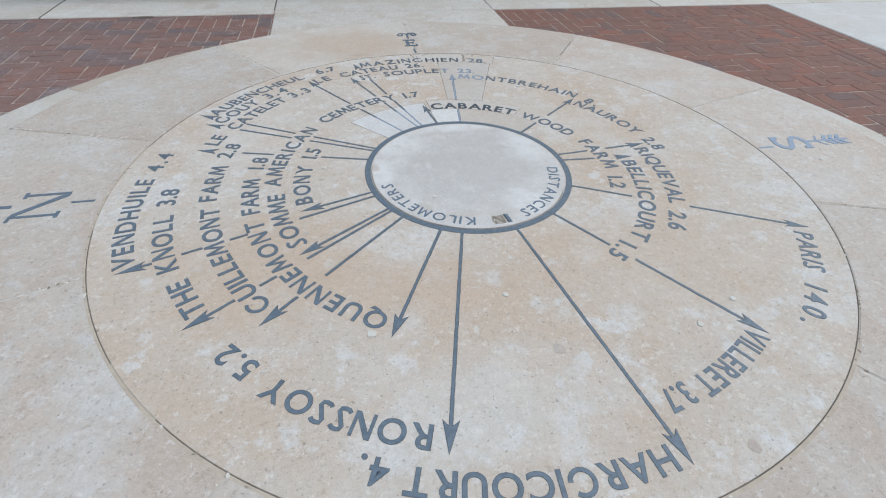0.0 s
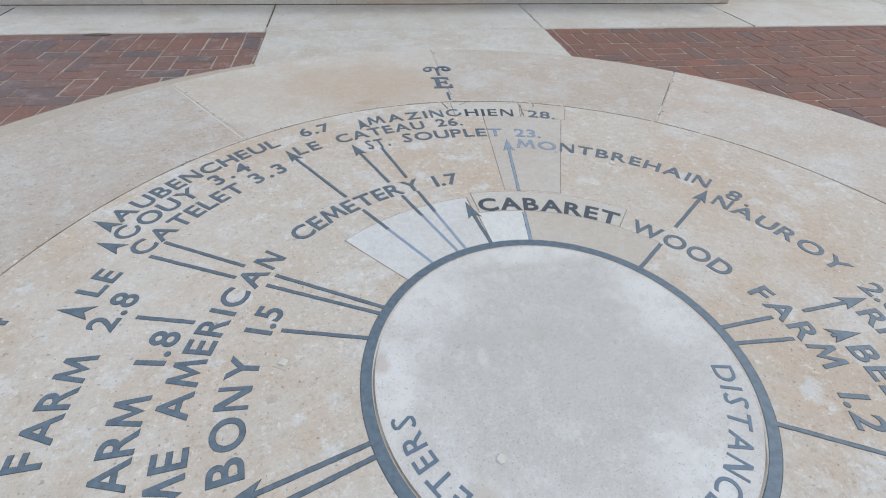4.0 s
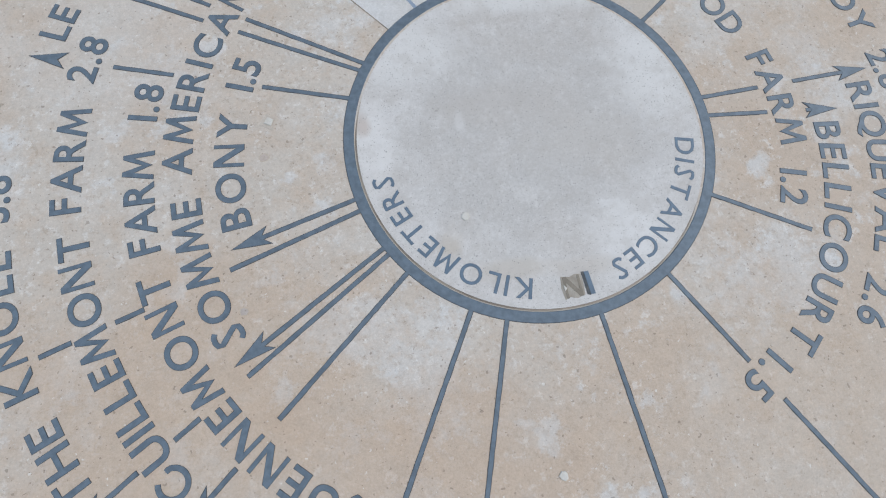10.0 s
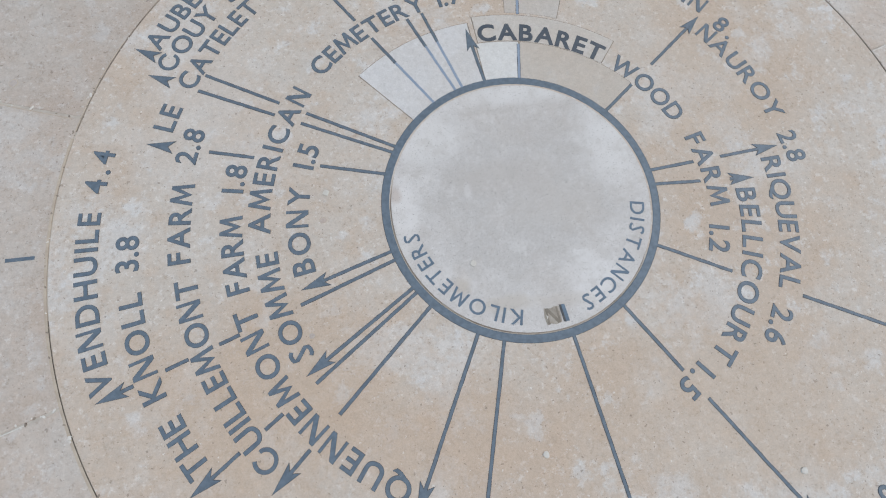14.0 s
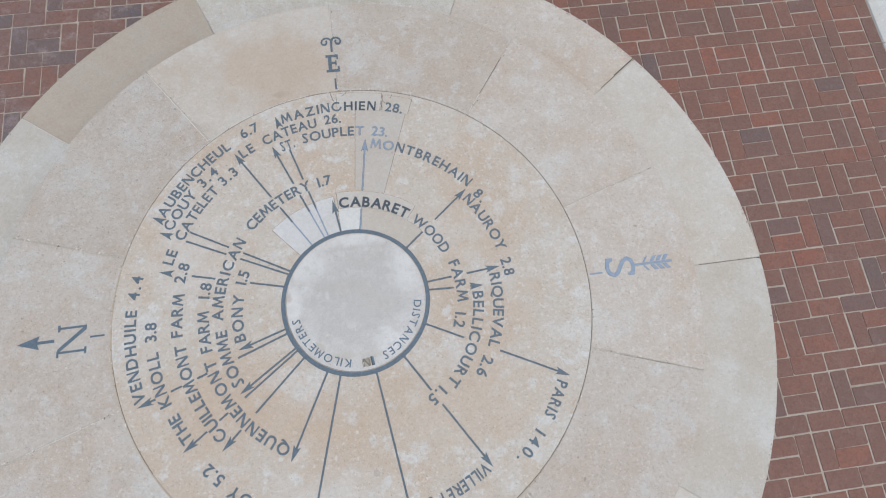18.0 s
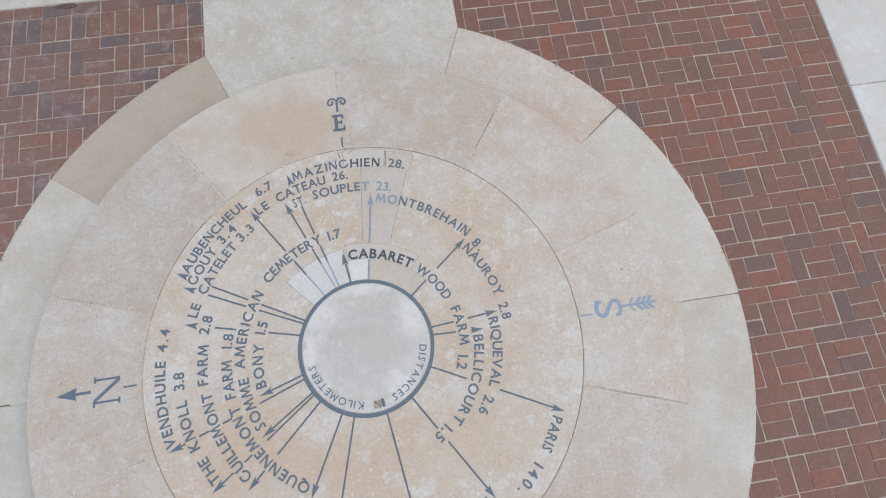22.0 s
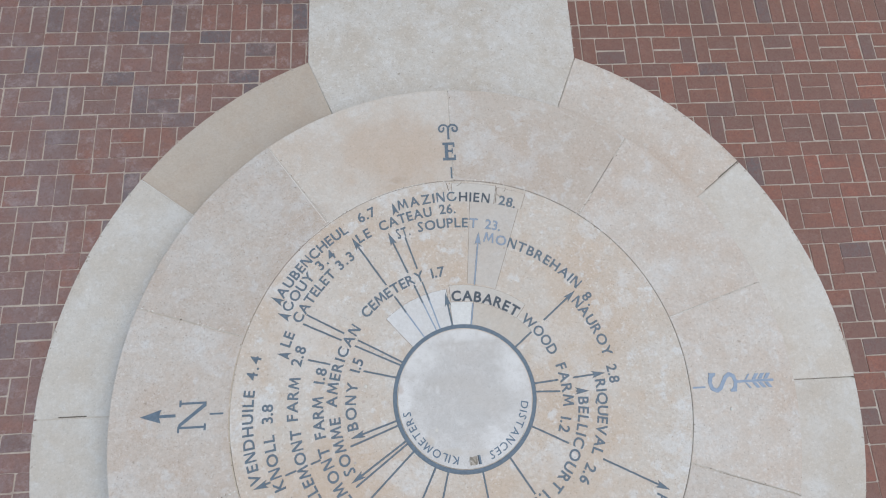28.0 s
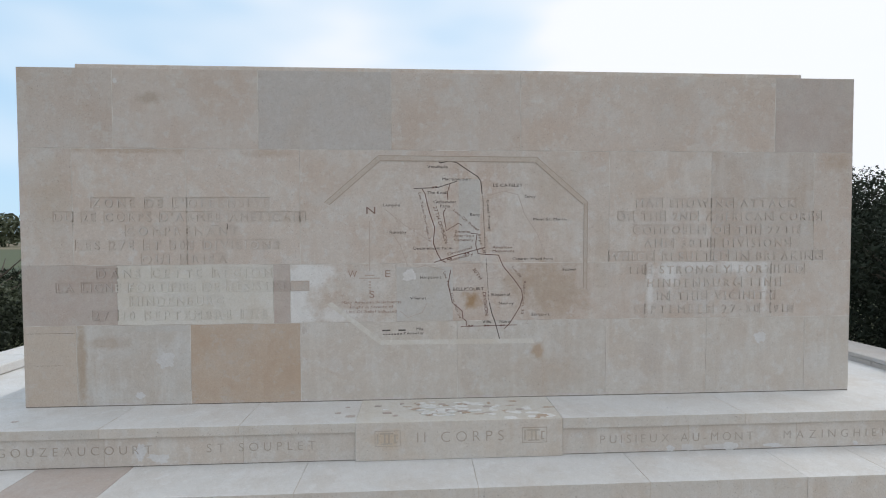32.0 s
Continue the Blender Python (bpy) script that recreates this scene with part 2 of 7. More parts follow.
    bump(nt, b, h.outputs[0], 0.4, 0.004)
    return m


def plain(name, col, col2, scale=30.0, rough=0.7, metal=0.0, amount=0.6, strength=0.15, spread=30.0):
    m, nt, b = nodes_of(name, rough, metal)
    vec, info = place_vector(nt, spread)
    f = noise_fac(nt, vec, scale, 4, 0.38, 0.66)
    c = mix_color(nt, scaled(nt, f, amount), col, col2)
    f2 = noise_fac(nt, vec, scale * 6, 3, 0.35, 0.68, 0.7)
    c = mix_color(nt, scaled(nt, f2, amount * 0.4), c, tuple(v * 0.6 for v in col))
    nt.links.new(c, b.inputs["Base Color"])
    bump(nt, b, f2, strength, 0.003)
    return m


def brick_material(name, per_island):
    m, nt, b = nodes_of(name, 0.82)
    geo = nt.nodes.new("ShaderNodeNewGeometry")
    if per_island:
        rnd = geo.outputs["Random Per Island"]
    else:
        rnd = nt.nodes.new("ShaderNodeObjectInfo").outputs["Random"]
    vec = geo.outputs["Position"]
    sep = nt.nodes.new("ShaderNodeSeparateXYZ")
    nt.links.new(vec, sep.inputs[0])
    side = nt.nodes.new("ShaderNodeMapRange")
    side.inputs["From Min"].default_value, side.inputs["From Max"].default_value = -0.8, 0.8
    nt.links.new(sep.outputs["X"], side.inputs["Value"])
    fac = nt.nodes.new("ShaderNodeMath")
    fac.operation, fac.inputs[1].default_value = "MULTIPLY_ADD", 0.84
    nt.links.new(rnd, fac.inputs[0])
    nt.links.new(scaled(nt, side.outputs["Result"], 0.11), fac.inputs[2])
    ramp = nt.nodes.new("ShaderNodeValToRGB")
    el = ramp.color_ramp.elements
    el[0].position, el[0].color = 0.0, (0.100, 0.118, 0.148, 1)
    el[1].position, el[1].color = 1.0, (0.315, 0.122, 0.088, 1)
    for p, c in ((0.09, (0.122, 0.126, 0.145, 1)), (0.15, (0.175, 0.130, 0.128, 1)), (0.24, (0.215, 0.128, 0.108, 1)), (0.45, (0.248, 0.132, 0.104, 1)), (0.7, (0.268, 0.132, 0.098, 1)), (0.88, (0.30, 0.130, 0.092, 1))):
        e = el.new(p)
        e.color = c
    nt.links.new(fac.outputs[0], ramp.inputs["Fac"])
    c = mix_color(nt, scaled(nt, noise_fac(nt, vec, 13, 6, 0.42, 0.66, 0.65), 0.45), ramp.outputs["Color"], (0.195, 0.118, 0.098))
    c = mix_color(nt, scaled(nt, noise_fac(nt, vec, 30, 6, 0.5, 0.62, 0.7), 0.3), c, (0.25, 0.105, 0.078))
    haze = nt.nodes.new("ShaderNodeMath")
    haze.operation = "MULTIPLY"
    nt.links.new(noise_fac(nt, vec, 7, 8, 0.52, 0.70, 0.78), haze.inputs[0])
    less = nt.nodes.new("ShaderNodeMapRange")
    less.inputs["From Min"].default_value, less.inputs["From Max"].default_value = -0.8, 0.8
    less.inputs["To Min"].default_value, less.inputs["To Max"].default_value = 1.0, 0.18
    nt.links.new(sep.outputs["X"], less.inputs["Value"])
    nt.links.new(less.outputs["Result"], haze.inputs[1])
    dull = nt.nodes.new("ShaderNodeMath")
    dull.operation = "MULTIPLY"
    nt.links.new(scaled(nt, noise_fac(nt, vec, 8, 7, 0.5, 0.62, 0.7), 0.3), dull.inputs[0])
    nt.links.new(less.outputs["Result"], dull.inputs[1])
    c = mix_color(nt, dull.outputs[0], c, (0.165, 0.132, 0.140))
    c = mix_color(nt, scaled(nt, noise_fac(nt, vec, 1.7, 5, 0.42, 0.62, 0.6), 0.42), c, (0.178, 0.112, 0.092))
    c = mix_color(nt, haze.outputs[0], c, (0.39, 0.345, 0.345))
    # greyer, bluish tone that grows from x -0.9 to -2.6
    far_left = nt.nodes.new("ShaderNodeMapRange")
    far_left.inputs["From Min"].default_value, far_left.inputs["From Max"].default_value = -0.9, -2.6
    far_left.inputs["To Min"].default_value, far_left.inputs["To Max"].default_value = 0.0, 1.0
    nt.links.new(sep.outputs["X"], far_left.inputs["Value"])
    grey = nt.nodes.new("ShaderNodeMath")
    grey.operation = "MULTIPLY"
    nt.links.new(far_left.outputs["Result"], grey.inputs[0])
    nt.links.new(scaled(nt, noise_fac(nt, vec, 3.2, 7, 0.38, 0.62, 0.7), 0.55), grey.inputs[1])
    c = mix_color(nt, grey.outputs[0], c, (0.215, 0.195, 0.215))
    # all bricks slightly lighter towards -x
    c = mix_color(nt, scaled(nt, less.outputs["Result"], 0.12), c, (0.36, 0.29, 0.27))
    c = mix_color(nt, scaled(nt, noise_fac(nt, vec, 38, 7, 0.57, 0.66, 0.75), 0.22), c, (0.40, 0.34, 0.31))
    fine = noise_fac(nt, vec, 140, 5, 0.35, 0.65, 0.75)
    c = mix_color(nt, scaled(nt, noise_fac(nt, vec, 60, 6, 0.5, 0.6, 0.75), 0.35), c, (0.13, 0.07, 0.06))
    c = mix_color(nt, scaled(nt, fine, 0.36), c, (0.115, 0.068, 0.058))
    sc = nt.nodes.new("ShaderNodeVectorMath")
    sc.operation = "MULTIPLY"
    nt.links.new(c, sc.inputs[0])
    sc.inputs[1].default_value = (0.97, 0.895, 0.88)
    nt.links.new(sc.outputs[0], b.inputs["Base Color"])
    bump(nt, b, fine, 0.4, 0.004)
    return m


LIME = stone("limestone_table", (0.485, 0.437, 0.388), (0.462, 0.365, 0.285), (0.55, 0.535, 0.515), spots=0.52, grain=0.5, crisp=1.05, bloom=0.75, stains=((-0.75, -0.45, 0.35, 0.25, (0.458, 0.35, 0.262), 0.6, 1), (-0.3, -0.62, 0.3, 0.16, (0.458, 0.352, 0.268), 0.5, 1), (0.5, -0.6, 0.4, 0.2, (0.465, 0.365, 0.28), 0.45, 1), (0.62, 0.35, 0.2, 0.3, (0.47, 0.38, 0.30), 0.35, 1), (-0.2, -1.0, 0.35, 0.15, (0.55, 0.54, 0.525), 0.4, 1), (-0.9, 0.4, 0.2, 0.3, (0.54, 0.525, 0.505), 0.4, 1)))
LIME_OUT = stone("limestone_outer", (0.497, 0.449, 0.406), (0.458, 0.372, 0.308), (0.555, 0.54, 0.52), spots=0.5, grain=0.48, bloom=0.5, crisp=1.2)
LIME_EAST = stone("limestone_east", (0.462, 0.415, 0.37), (0.43, 0.35, 0.29), (0.525, 0.505, 0.48), spots=0.5, grain=0.42, bloom=0.6)
LIME_STAIN = stone("limestone_stained", (0.508, 0.468, 0.425), (0.47, 0.395, 0.33), (0.555, 0.54, 0.52), spots=0.3, grain=0.3, stains=((-0.36, 1.53, 0.42, 0.26, (0.45, 0.355, 0.28), 0.7, 1), (-0.87, 1.12, 0.10, 0.10, (0.36, 0.27, 0.20), 0.6, 1), (-0.33, 1.345, 0.07, 0.02, (0.36, 0.27, 0.20), 0.4, 1)))
LIME_TAN = stone("limestone_tan", (0.455, 0.395, 0.335), (0.425, 0.345, 0.275), (0.47, 0.42, 0.365), spots=0.15, grain=0.2, bloom=0.15)
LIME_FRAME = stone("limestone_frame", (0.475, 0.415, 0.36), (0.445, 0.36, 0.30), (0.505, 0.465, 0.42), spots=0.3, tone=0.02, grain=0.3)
LIME_RING = stone("limestone_step", (0.525, 0.495, 0.455), (0.475, 0.42, 0.36), (0.58, 0.57, 0.55), spots=0.3, grain=0.3)
LIME_PATH = stone("limestone_path", (0.545, 0.52, 0.485), (0.475, 0.42, 0.36), (0.61, 0.60, 0.585), spots=0.6, grain=0.5, bloom=0.5, scale=1.3)
LIME_WALL = stone("limestone_wall", (0.527, 0.474, 0.432), (0.485, 0.408, 0.350), (0.56, 0.532, 0.505), crisp=1.15, spots=0.6, tone=0.07, streak=0.4, blotch=0.9, paleness=0.7, hue=0.25, bloom=0.5, grain=0.3)
LIME_APRON = stone("limestone_apron", (0.535, 0.51, 0.475), (0.485, 0.43, 0.375), (0.59, 0.58, 0.565), pit=0.02, spots=0.55, grain=0.34, bloom=0.5, stains=((-1.49, 3.16, 0.07, 0.10, (0.38, 0.32, 0.27), 0.5, 1), (-1.27, 2.96, 0.14, 0.04, (0.40, 0.35, 0.30), 0.45, 1), (-2.05, 2.98, 0.10, 0.03, (0.40, 0.35, 0.30), 0.4, 1), (-3.28, 3.2, 0.12, 0.05, (0.42, 0.38, 0.34), 0.35, 1), (0.55, 3.5, 0.5, 0.12, (0.48, 0.44, 0.40), 0.3, 1)))
MAP_BROWNISH = (0.40, 0.315, 0.245)
LIME_MAP = stone("limestone_map", (0.520, 0.466, 0.425), (0.482, 0.396, 0.338), (0.56, 0.535, 0.50), crisp=1.15, spots=0.5, tone=0.02, streak=0.25, blotch=0.9, paleness=0.7, bloom=0.5, grain=0.3, stains=((0.98, 2.38, 0.36, 0.30, MAP_BROWNISH, 0.75, 2), (1.1, 3.5, 0.28, 0.28, MAP_BROWNISH, 0.35, 2), (0.62, 2.42, 0.16, 0.16, MAP_BROWNISH, 0.5, 2), (0.16, 2.245, 0.10, 0.11, (0.36, 0.24, 0.14), 0.95, 2), (1.55, 2.8, 0.10, 0.5, MAP_BROWNISH, 0.4, 2)))
WASH = (0.655, 0.645, 0.635)
LIME_WASH = stone("limestone_washed", (0.525, 0.482, 0.442), (0.485, 0.40, 0.34), (0.57, 0.55, 0.52), spots=0.5, tone=0.02, streak=0.25, blotch=0.9, paleness=0.7, bloom=0.5, grain=0.4, crisp=1.15, stains=((-1.66, 2.47, 0.26, 0.26, WASH, 0.95, 2), (-1.68, 2.18, 0.20, 0.24, WASH, 0.9, 2), (-1.42, 2.57, 0.22, 0.10, WASH, 0.9, 2), (-1.25, 2.10, 0.22, 0.07, WASH, 0.8, 2), (-0.9, 2.45, 0.2, 0.14, (0.58, 0.56, 0.54), 0.5, 2)))
LIME_WASH_B = stone("limestone_part_washed", (0.505, 0.465, 0.43), (0.475, 0.39, 0.33), (0.55, 0.53, 0.505), spots=0.5, tone=0.02, streak=0.2, blotch=0.9, paleness=0.7, bloom=0.5, grain=0.35, crisp=1.15, stains=((2.30, 2.52, 0.12, 0.16, WASH, 0.9, 2), (2.62, 2.60, 0.22, 0.05, WASH, 0.8, 2), (3.1, 2.58, 0.3, 0.07, WASH, 0.85, 2), (3.37, 2.36, 0.04, 0.26, WASH, 0.85, 2), (2.09, 2.36, 0.04, 0.26, WASH, 0.7, 2)))
LIME_FOOT = stone("limestone_foot", (0.508, 0.474, 0.436), (0.478, 0.42, 0.368), (0.56, 0.54, 0.51), crisp=1.15, spots=0.5, tone=0.04, streak=0.3, blotch=0.9, paleness=0.7, bloom=0.5, grain=0.3, hue=0.3, stains=((0.86, 1.69, 0.07, 0.10, (0.40, 0.29, 0.20), 0.8, 2), (2.1, 1.62, 0.14, 0.3, (0.40, 0.35, 0.31), 0.4, 2), (2.45, 1.55, 0.07, 0.2, (0.40, 0.35, 0.31), 0.35, 2), (1.0, 1.45, 0.4, 0.18, (0.44, 0.36, 0.29), 0.4, 2)))
LIME_UPPER = stone("limestone_upper", (0.515, 0.462, 0.424), (0.478, 0.395, 0.337), (0.55, 0.525, 0.495), crisp=1.15, spots=0.6, blotch=0.9, paleness=0.7, bloom=0.5, grain=0.3, tone=0.05, streak=0.14, hue=0.3, stains=((-3.12, 4.33, 0.12, 0.06, (0.35, 0.28, 0.22), 0.6, 2), (-4.1, 3.3, 0.2, 0.35, (0.43, 0.36, 0.29), 0.4, 2), (-3.3, 3.80, 0.6, 0.03, (0.36, 0.27, 0.20), 0.5, 2), (-1.95, 3.78, 0.28, 0.04, (0.40, 0.31, 0.24), 0.5, 2), (4.2, 3.72, 0.14, 0.10, (0.42, 0.33, 0.26), 0.6, 2), (2.3, 4.2, 0.3, 0.4, (0.45, 0.40, 0.36), 0.4, 2)))
LIME_DRIP = stone("limestone_drip", (0.50, 0.475, 0.445), (0.46, 0.40, 0.345), (0.56, 0.55, 0.535), crisp=1.15, spots=0.4, tone=0.02, streak=0.45, stains=((-3.57, 1.84, 0.20, 0.07, (0.38, 0.29, 0.22), 0.55, 2), (-3.84, 1.65, 0.05, 0.5, (0.36, 0.27, 0.19), 0.65, 2)))
LIME_TOP = stone("limestone_slab", (0.522, 0.492, 0.452), (0.492, 0.435, 0.378), (0.56, 0.545, 0.52), spots=0.7, tone=0.04, hue=0.2, streak=0.25, crisp=1.15, pit=0.025)
# slab tops: the light they catch is put into a paler stone colour
LIME_LIT = stone("limestone_lit", (0.605, 0.600, 0.592), (0.565, 0.535, 0.505), (0.655, 0.66, 0.665), spots=0.25, tone=0.03, grain=0.25, bloom=0.45)
LIME_BORDER = stone("limestone_border", (0.545, 0.54, 0.53), (0.53, 0.50, 0.465), (0.61, 0.61, 0.61), spots=0.35, tone=0.03, grain=0.3, bloom=0.6)
LIME_MID = stone("limestone_middle", (0.525, 0.487, 0.443), (0.49, 0.42, 0.355), (0.57, 0.55, 0.525), crisp=1.15, spots=0.5, tone=0.0, streak=0.2, stains=((-0.705, 1.04, 0.13, 0.09, (0.47, 0.37, 0.27), 0.7, 2), (0.68, 1.05, 0.10, 0.08, (0.47, 0.38, 0.28), 0.5, 2), (0.74, 1.08, 0.05, 0.06, (0.62, 0.61, 0.59), 0.6, 2)))
LIME_SEAT = stone("limestone_seat", (0.615, 0.608, 0.595), (0.575, 0.545, 0.515), (0.64, 0.64, 0.635), spots=0.12, tone=0.03, grain=0.2, stains=((0.35, 3.62, 0.5, 0.05, (0.50, 0.44, 0.38), 0.5, 1), (1.2, 3.75, 0.35, 0.06, (0.50, 0.44, 0.38), 0.45, 1), (-2.6, 3.90, 0.5, 0.12, (0.46, 0.42, 0.39), 0.7, 1), (-1.4, 3.95, 0.7, 0.07, (0.47, 0.43, 0.40), 0.65, 1), (-2.82, 3.66, 0.16, 0.2, (0.50, 0.455, 0.42), 0.6, 1), (0.2, 3.93, 0.4, 0.09, (0.49, 0.45, 0.42), 0.6, 1), (1.7, 3.92, 0.7, 0.10, (0.48, 0.44, 0.41), 0.65, 1), (2.5, 3.6, 0.45, 0.3, (0.55, 0.515, 0.485), 0.5, 1), (0.1, 3.42, 0.6, 0.05, (0.50, 0.42, 0.34), 0.55, 1), (0.3, 3.62, 0.4, 0.10, (0.52, 0.47, 0.42), 0.5, 1)))
LIME_BROWN = stone("limestone_brown", (0.452, 0.368, 0.298), (0.425, 0.318, 0.235), (0.49, 0.43, 0.375), crisp=1.0, grain=0.12, spots=0.2, tone=0.03, streak=0.15)
LIME_BEIGE = stone("limestone_beige", (0.485, 0.42, 0.36), (0.455, 0.37, 0.30), (0.52, 0.475, 0.43), crisp=1.15, spots=0.4, tone=0.02, streak=0.25)
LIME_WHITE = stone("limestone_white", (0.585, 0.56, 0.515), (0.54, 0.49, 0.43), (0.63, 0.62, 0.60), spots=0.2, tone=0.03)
LIME_GREY = stone("limestone_grey", (0.468, 0.438, 0.418), (0.45, 0.395, 0.35), (0.515, 0.497, 0.485), crisp=1.15, spots=0.4, tone=0.03)
LIME_DUN = stone("limestone_dun", (0.45, 0.395, 0.365), (0.42, 0.345, 0.30), (0.48, 0.445, 0.405), crisp=1.15, spots=0.35, tone=0.03, streak=0.12)
PATCH = stone("repair_mortar", (0.575, 0.568, 0.565), (0.525, 0.50, 0.475), (0.60, 0.60, 0.61), spots=0.05, tone=0.03)
PATCH_TAN = stone("repair_mortar_tan", (0.50, 0.455, 0.405), (0.48, 0.41, 0.345), (0.53, 0.50, 0.46), spots=0.2, tone=0.03)
PATCH_PALE = stone("repair_mortar_pale", (0.525, 0.495, 0.458), (0.50, 0.45, 0.40), (0.56, 0.54, 0.515), spots=0.1, tone=0.02)
PATCH_MID = stone("repair_mortar_grey", (0.492, 0.452, 0.412), (0.47, 0.415, 0.365), (0.525, 0.497, 0.465), spots=0.15, tone=0.02)
PATCH_WHITE = stone("repair_mortar_white", (0.62, 0.615, 0.60), (0.57, 0.55, 0.52), (0.65, 0.65, 0.645), spots=0.05, tone=0.02)
PATCH_GREY = stone("repair_grey", (0.49, 0.47, 0.445), (0.46, 0.42, 0.375), (0.52, 0.51, 0.50), spots=0.2, tone=0.02)
MORTAR_WHITE = stone("mortar_white", (0.62, 0.60, 0.565), (0.54, 0.48, 0.42), (0.66, 0.65, 0.63), spots=0.05, tone=0.02)


def disc_material():
    m, nt, b = nodes_of("disc_concrete", 0.8)
    geo = nt.nodes.new("ShaderNodeNewGeometry")
    vec = geo.outputs["Position"]
    off = nt.nodes.new("ShaderNodeVectorMath")
    off.operation, off.inputs[1].default_value = "SUBTRACT", (0.0, 0.05, 0.18)
    nt.links.new(vec, off.inputs[0])
    wob = nt.nodes.new("ShaderNodeTexNoise")
    wob.inputs["Scale"].default_value, wob.inputs["Detail"].default_value = 7, 4
    nt.links.new(vec, wob.inputs["Vector"])
    ln = nt.nodes.new("ShaderNodeVectorMath")
    ln.operation = "LENGTH"
    nt.links.new(off.outputs[0], ln.inputs[0])
    add = nt.nodes.new("ShaderNodeMath")
    add.operation, add.inputs[2].default_value = "MULTIPLY_ADD", 0.0
    add.inputs[1].default_value = 0.46
    nt.links.new(wob.outputs["Fac"], add.inputs[0])
    nt.links.new(ln.outputs["Value"], add.inputs[2])
    edge = nt.nodes.new("ShaderNodeMapRange")
    edge.inputs["From Min"].default_value, edge.inputs["From Max"].default_value = 0.45, 0.57
    nt.links.new(add.outputs[0], edge.inputs["Value"])
    c = mix_color(nt, edge.outputs["Result"], (0.50, 0.481, 0.467), (0.608, 0.59, 0.579))
    c = mix_color(nt, scaled(nt, noise_fac(nt, vec, 9, 5, 0.5, 0.72), 0.55), c, (0.64, 0.622, 0.612))
    c = mix_color(nt, scaled(nt, noise_fac(nt, vec, 5, 7, 0.48, 0.64, 0.62), 0.6), c, (0.475, 0.437, 0.408))
    c = mix_color(nt, scaled(nt, noise_fac(nt, vec, 11, 8, 0.54, 0.64, 0.7), 0.5), c, (0.66, 0.645, 0.632))
    fine = noise_fac(nt, vec, 130, 6, 0.4, 0.62, 0.8)
    c = mix_color(nt, scaled(nt, fine, 0.3), c, (0.33, 0.315, 0.30))
    c = mix_color(nt, scaled(nt, noise_fac(nt, vec, 420, 4, 0.42, 0.62, 0.8), 0.3), c, (0.36, 0.345, 0.33))
    c = mix_color(nt, scaled(nt, noise_fac(nt, vec, 330, 4, 0.5, 0.62, 0.8), 0.3), c, (0.70, 0.69, 0.68))
    c = mix_color(nt, scaled(nt, noise_fac(nt, vec, 90, 5, 0.58, 0.64, 0.75), 0.35), c, (0.66, 0.655, 0.65))
    c = mix_color(nt, scaled(nt, noise_fac(nt, vec, 33, 8, 0.53, 0.6, 0.75), 0.22), c, (0.42, 0.39, 0.36))
    for cx, cy, rx, ry, col, amount in ((0.19, -0.23, 0.10, 0.09, (0.66, 0.65, 0.645), 0.8), (-0.34, 0.02, 0.05, 0.13, (0.65, 0.635, 0.625), 0.8), (-0.24, 0.24, 0.11, 0.08, (0.65, 0.64, 0.63), 0.7), (0.30, 0.16, 0.08, 0.13, (0.65, 0.64, 0.63), 0.7), (0.02, 0.37, 0.22, 0.04, (0.64, 0.63, 0.62), 0.7), (-0.2, -0.215, 0.03, 0.035, (0.47, 0.42, 0.365), 0.8), (-0.09, -0.275, 0.10, 0.022, (0.49, 0.45, 0.405), 0.75), (0.06, -0.285, 0.08, 0.02, (0.50, 0.46, 0.42), 0.6), (-0.362, 0.075, 0.018, 0.026, (0.47, 0.40, 0.36), 0.8), (-0.148, 0.067, 0.010, 0.026, (0.66, 0.655, 0.65), 0.6), (-0.05, 0.10, 0.16, 0.05, (0.46, 0.43, 0.405), 0.55), (0.12, 0.0, 0.12, 0.06, (0.505, 0.475, 0.445), 0.4)):
        c = mix_color(nt, scaled(nt, stain_mask(nt, vec, cx, cy, rx, ry), amount * 0.9), c, col)
    c = mix_color(nt, scaled(nt, noise_fac(nt, vec, 16, 9, 0.5, 0.6, 0.78), 0.38), c, (0.445, 0.418, 0.395))
    c = mix_color(nt, scaled(nt, noise_fac(nt, vec, 24, 9, 0.55, 0.63, 0.78), 0.2), c, (0.67, 0.66, 0.652))
    for size, amount, keep, most in ((260, 0.6, 0.35, 0.33), (110, 0.5, 0.8, 0.22)):
        c = mix_color(nt, scaled(nt, specks(nt, vec, size, "Red", keep, most), amount), c, (0.22, 0.21, 0.20))
    nt.links.new(c, b.inputs["Base Color"])
    bump(nt, b, fine, 0.15, 0.003)
    return m


CONCRETE = disc_material()
MORTAR = plain("mortar", (0.45, 0.385, 0.33), (0.30, 0.24, 0.20), 14, 0.9, amount=0.8)
MORTAR_PALE = plain("mortar_pale", (0.50, 0.46, 0.41), (0.38, 0.33, 0.28), 18, 0.9)
MORTAR_WARM = plain("mortar_warm", (0.50, 0.43, 0.35), (0.38, 0.31, 0.25), 30, 0.9)
VEIN = plain("vein_brown", (0.40, 0.34, 0.285), (0.30, 0.25, 0.21), 20, 0.9)
VEIN_HALO = plain("vein_halo", (0.535, 0.495, 0.45), (0.585, 0.56, 0.525), 16, 0.9)
JOINT_WALL = plain("joint_wall", (0.64, 0.615, 0.575), (0.34, 0.29, 0.245), 3.2, 0.9, amount=0.95)
PATCH_EDGE = plain("patch_edge", (0.34, 0.29, 0.24), (0.16, 0.13, 0.11), 26, 0.9, amount=0.9)
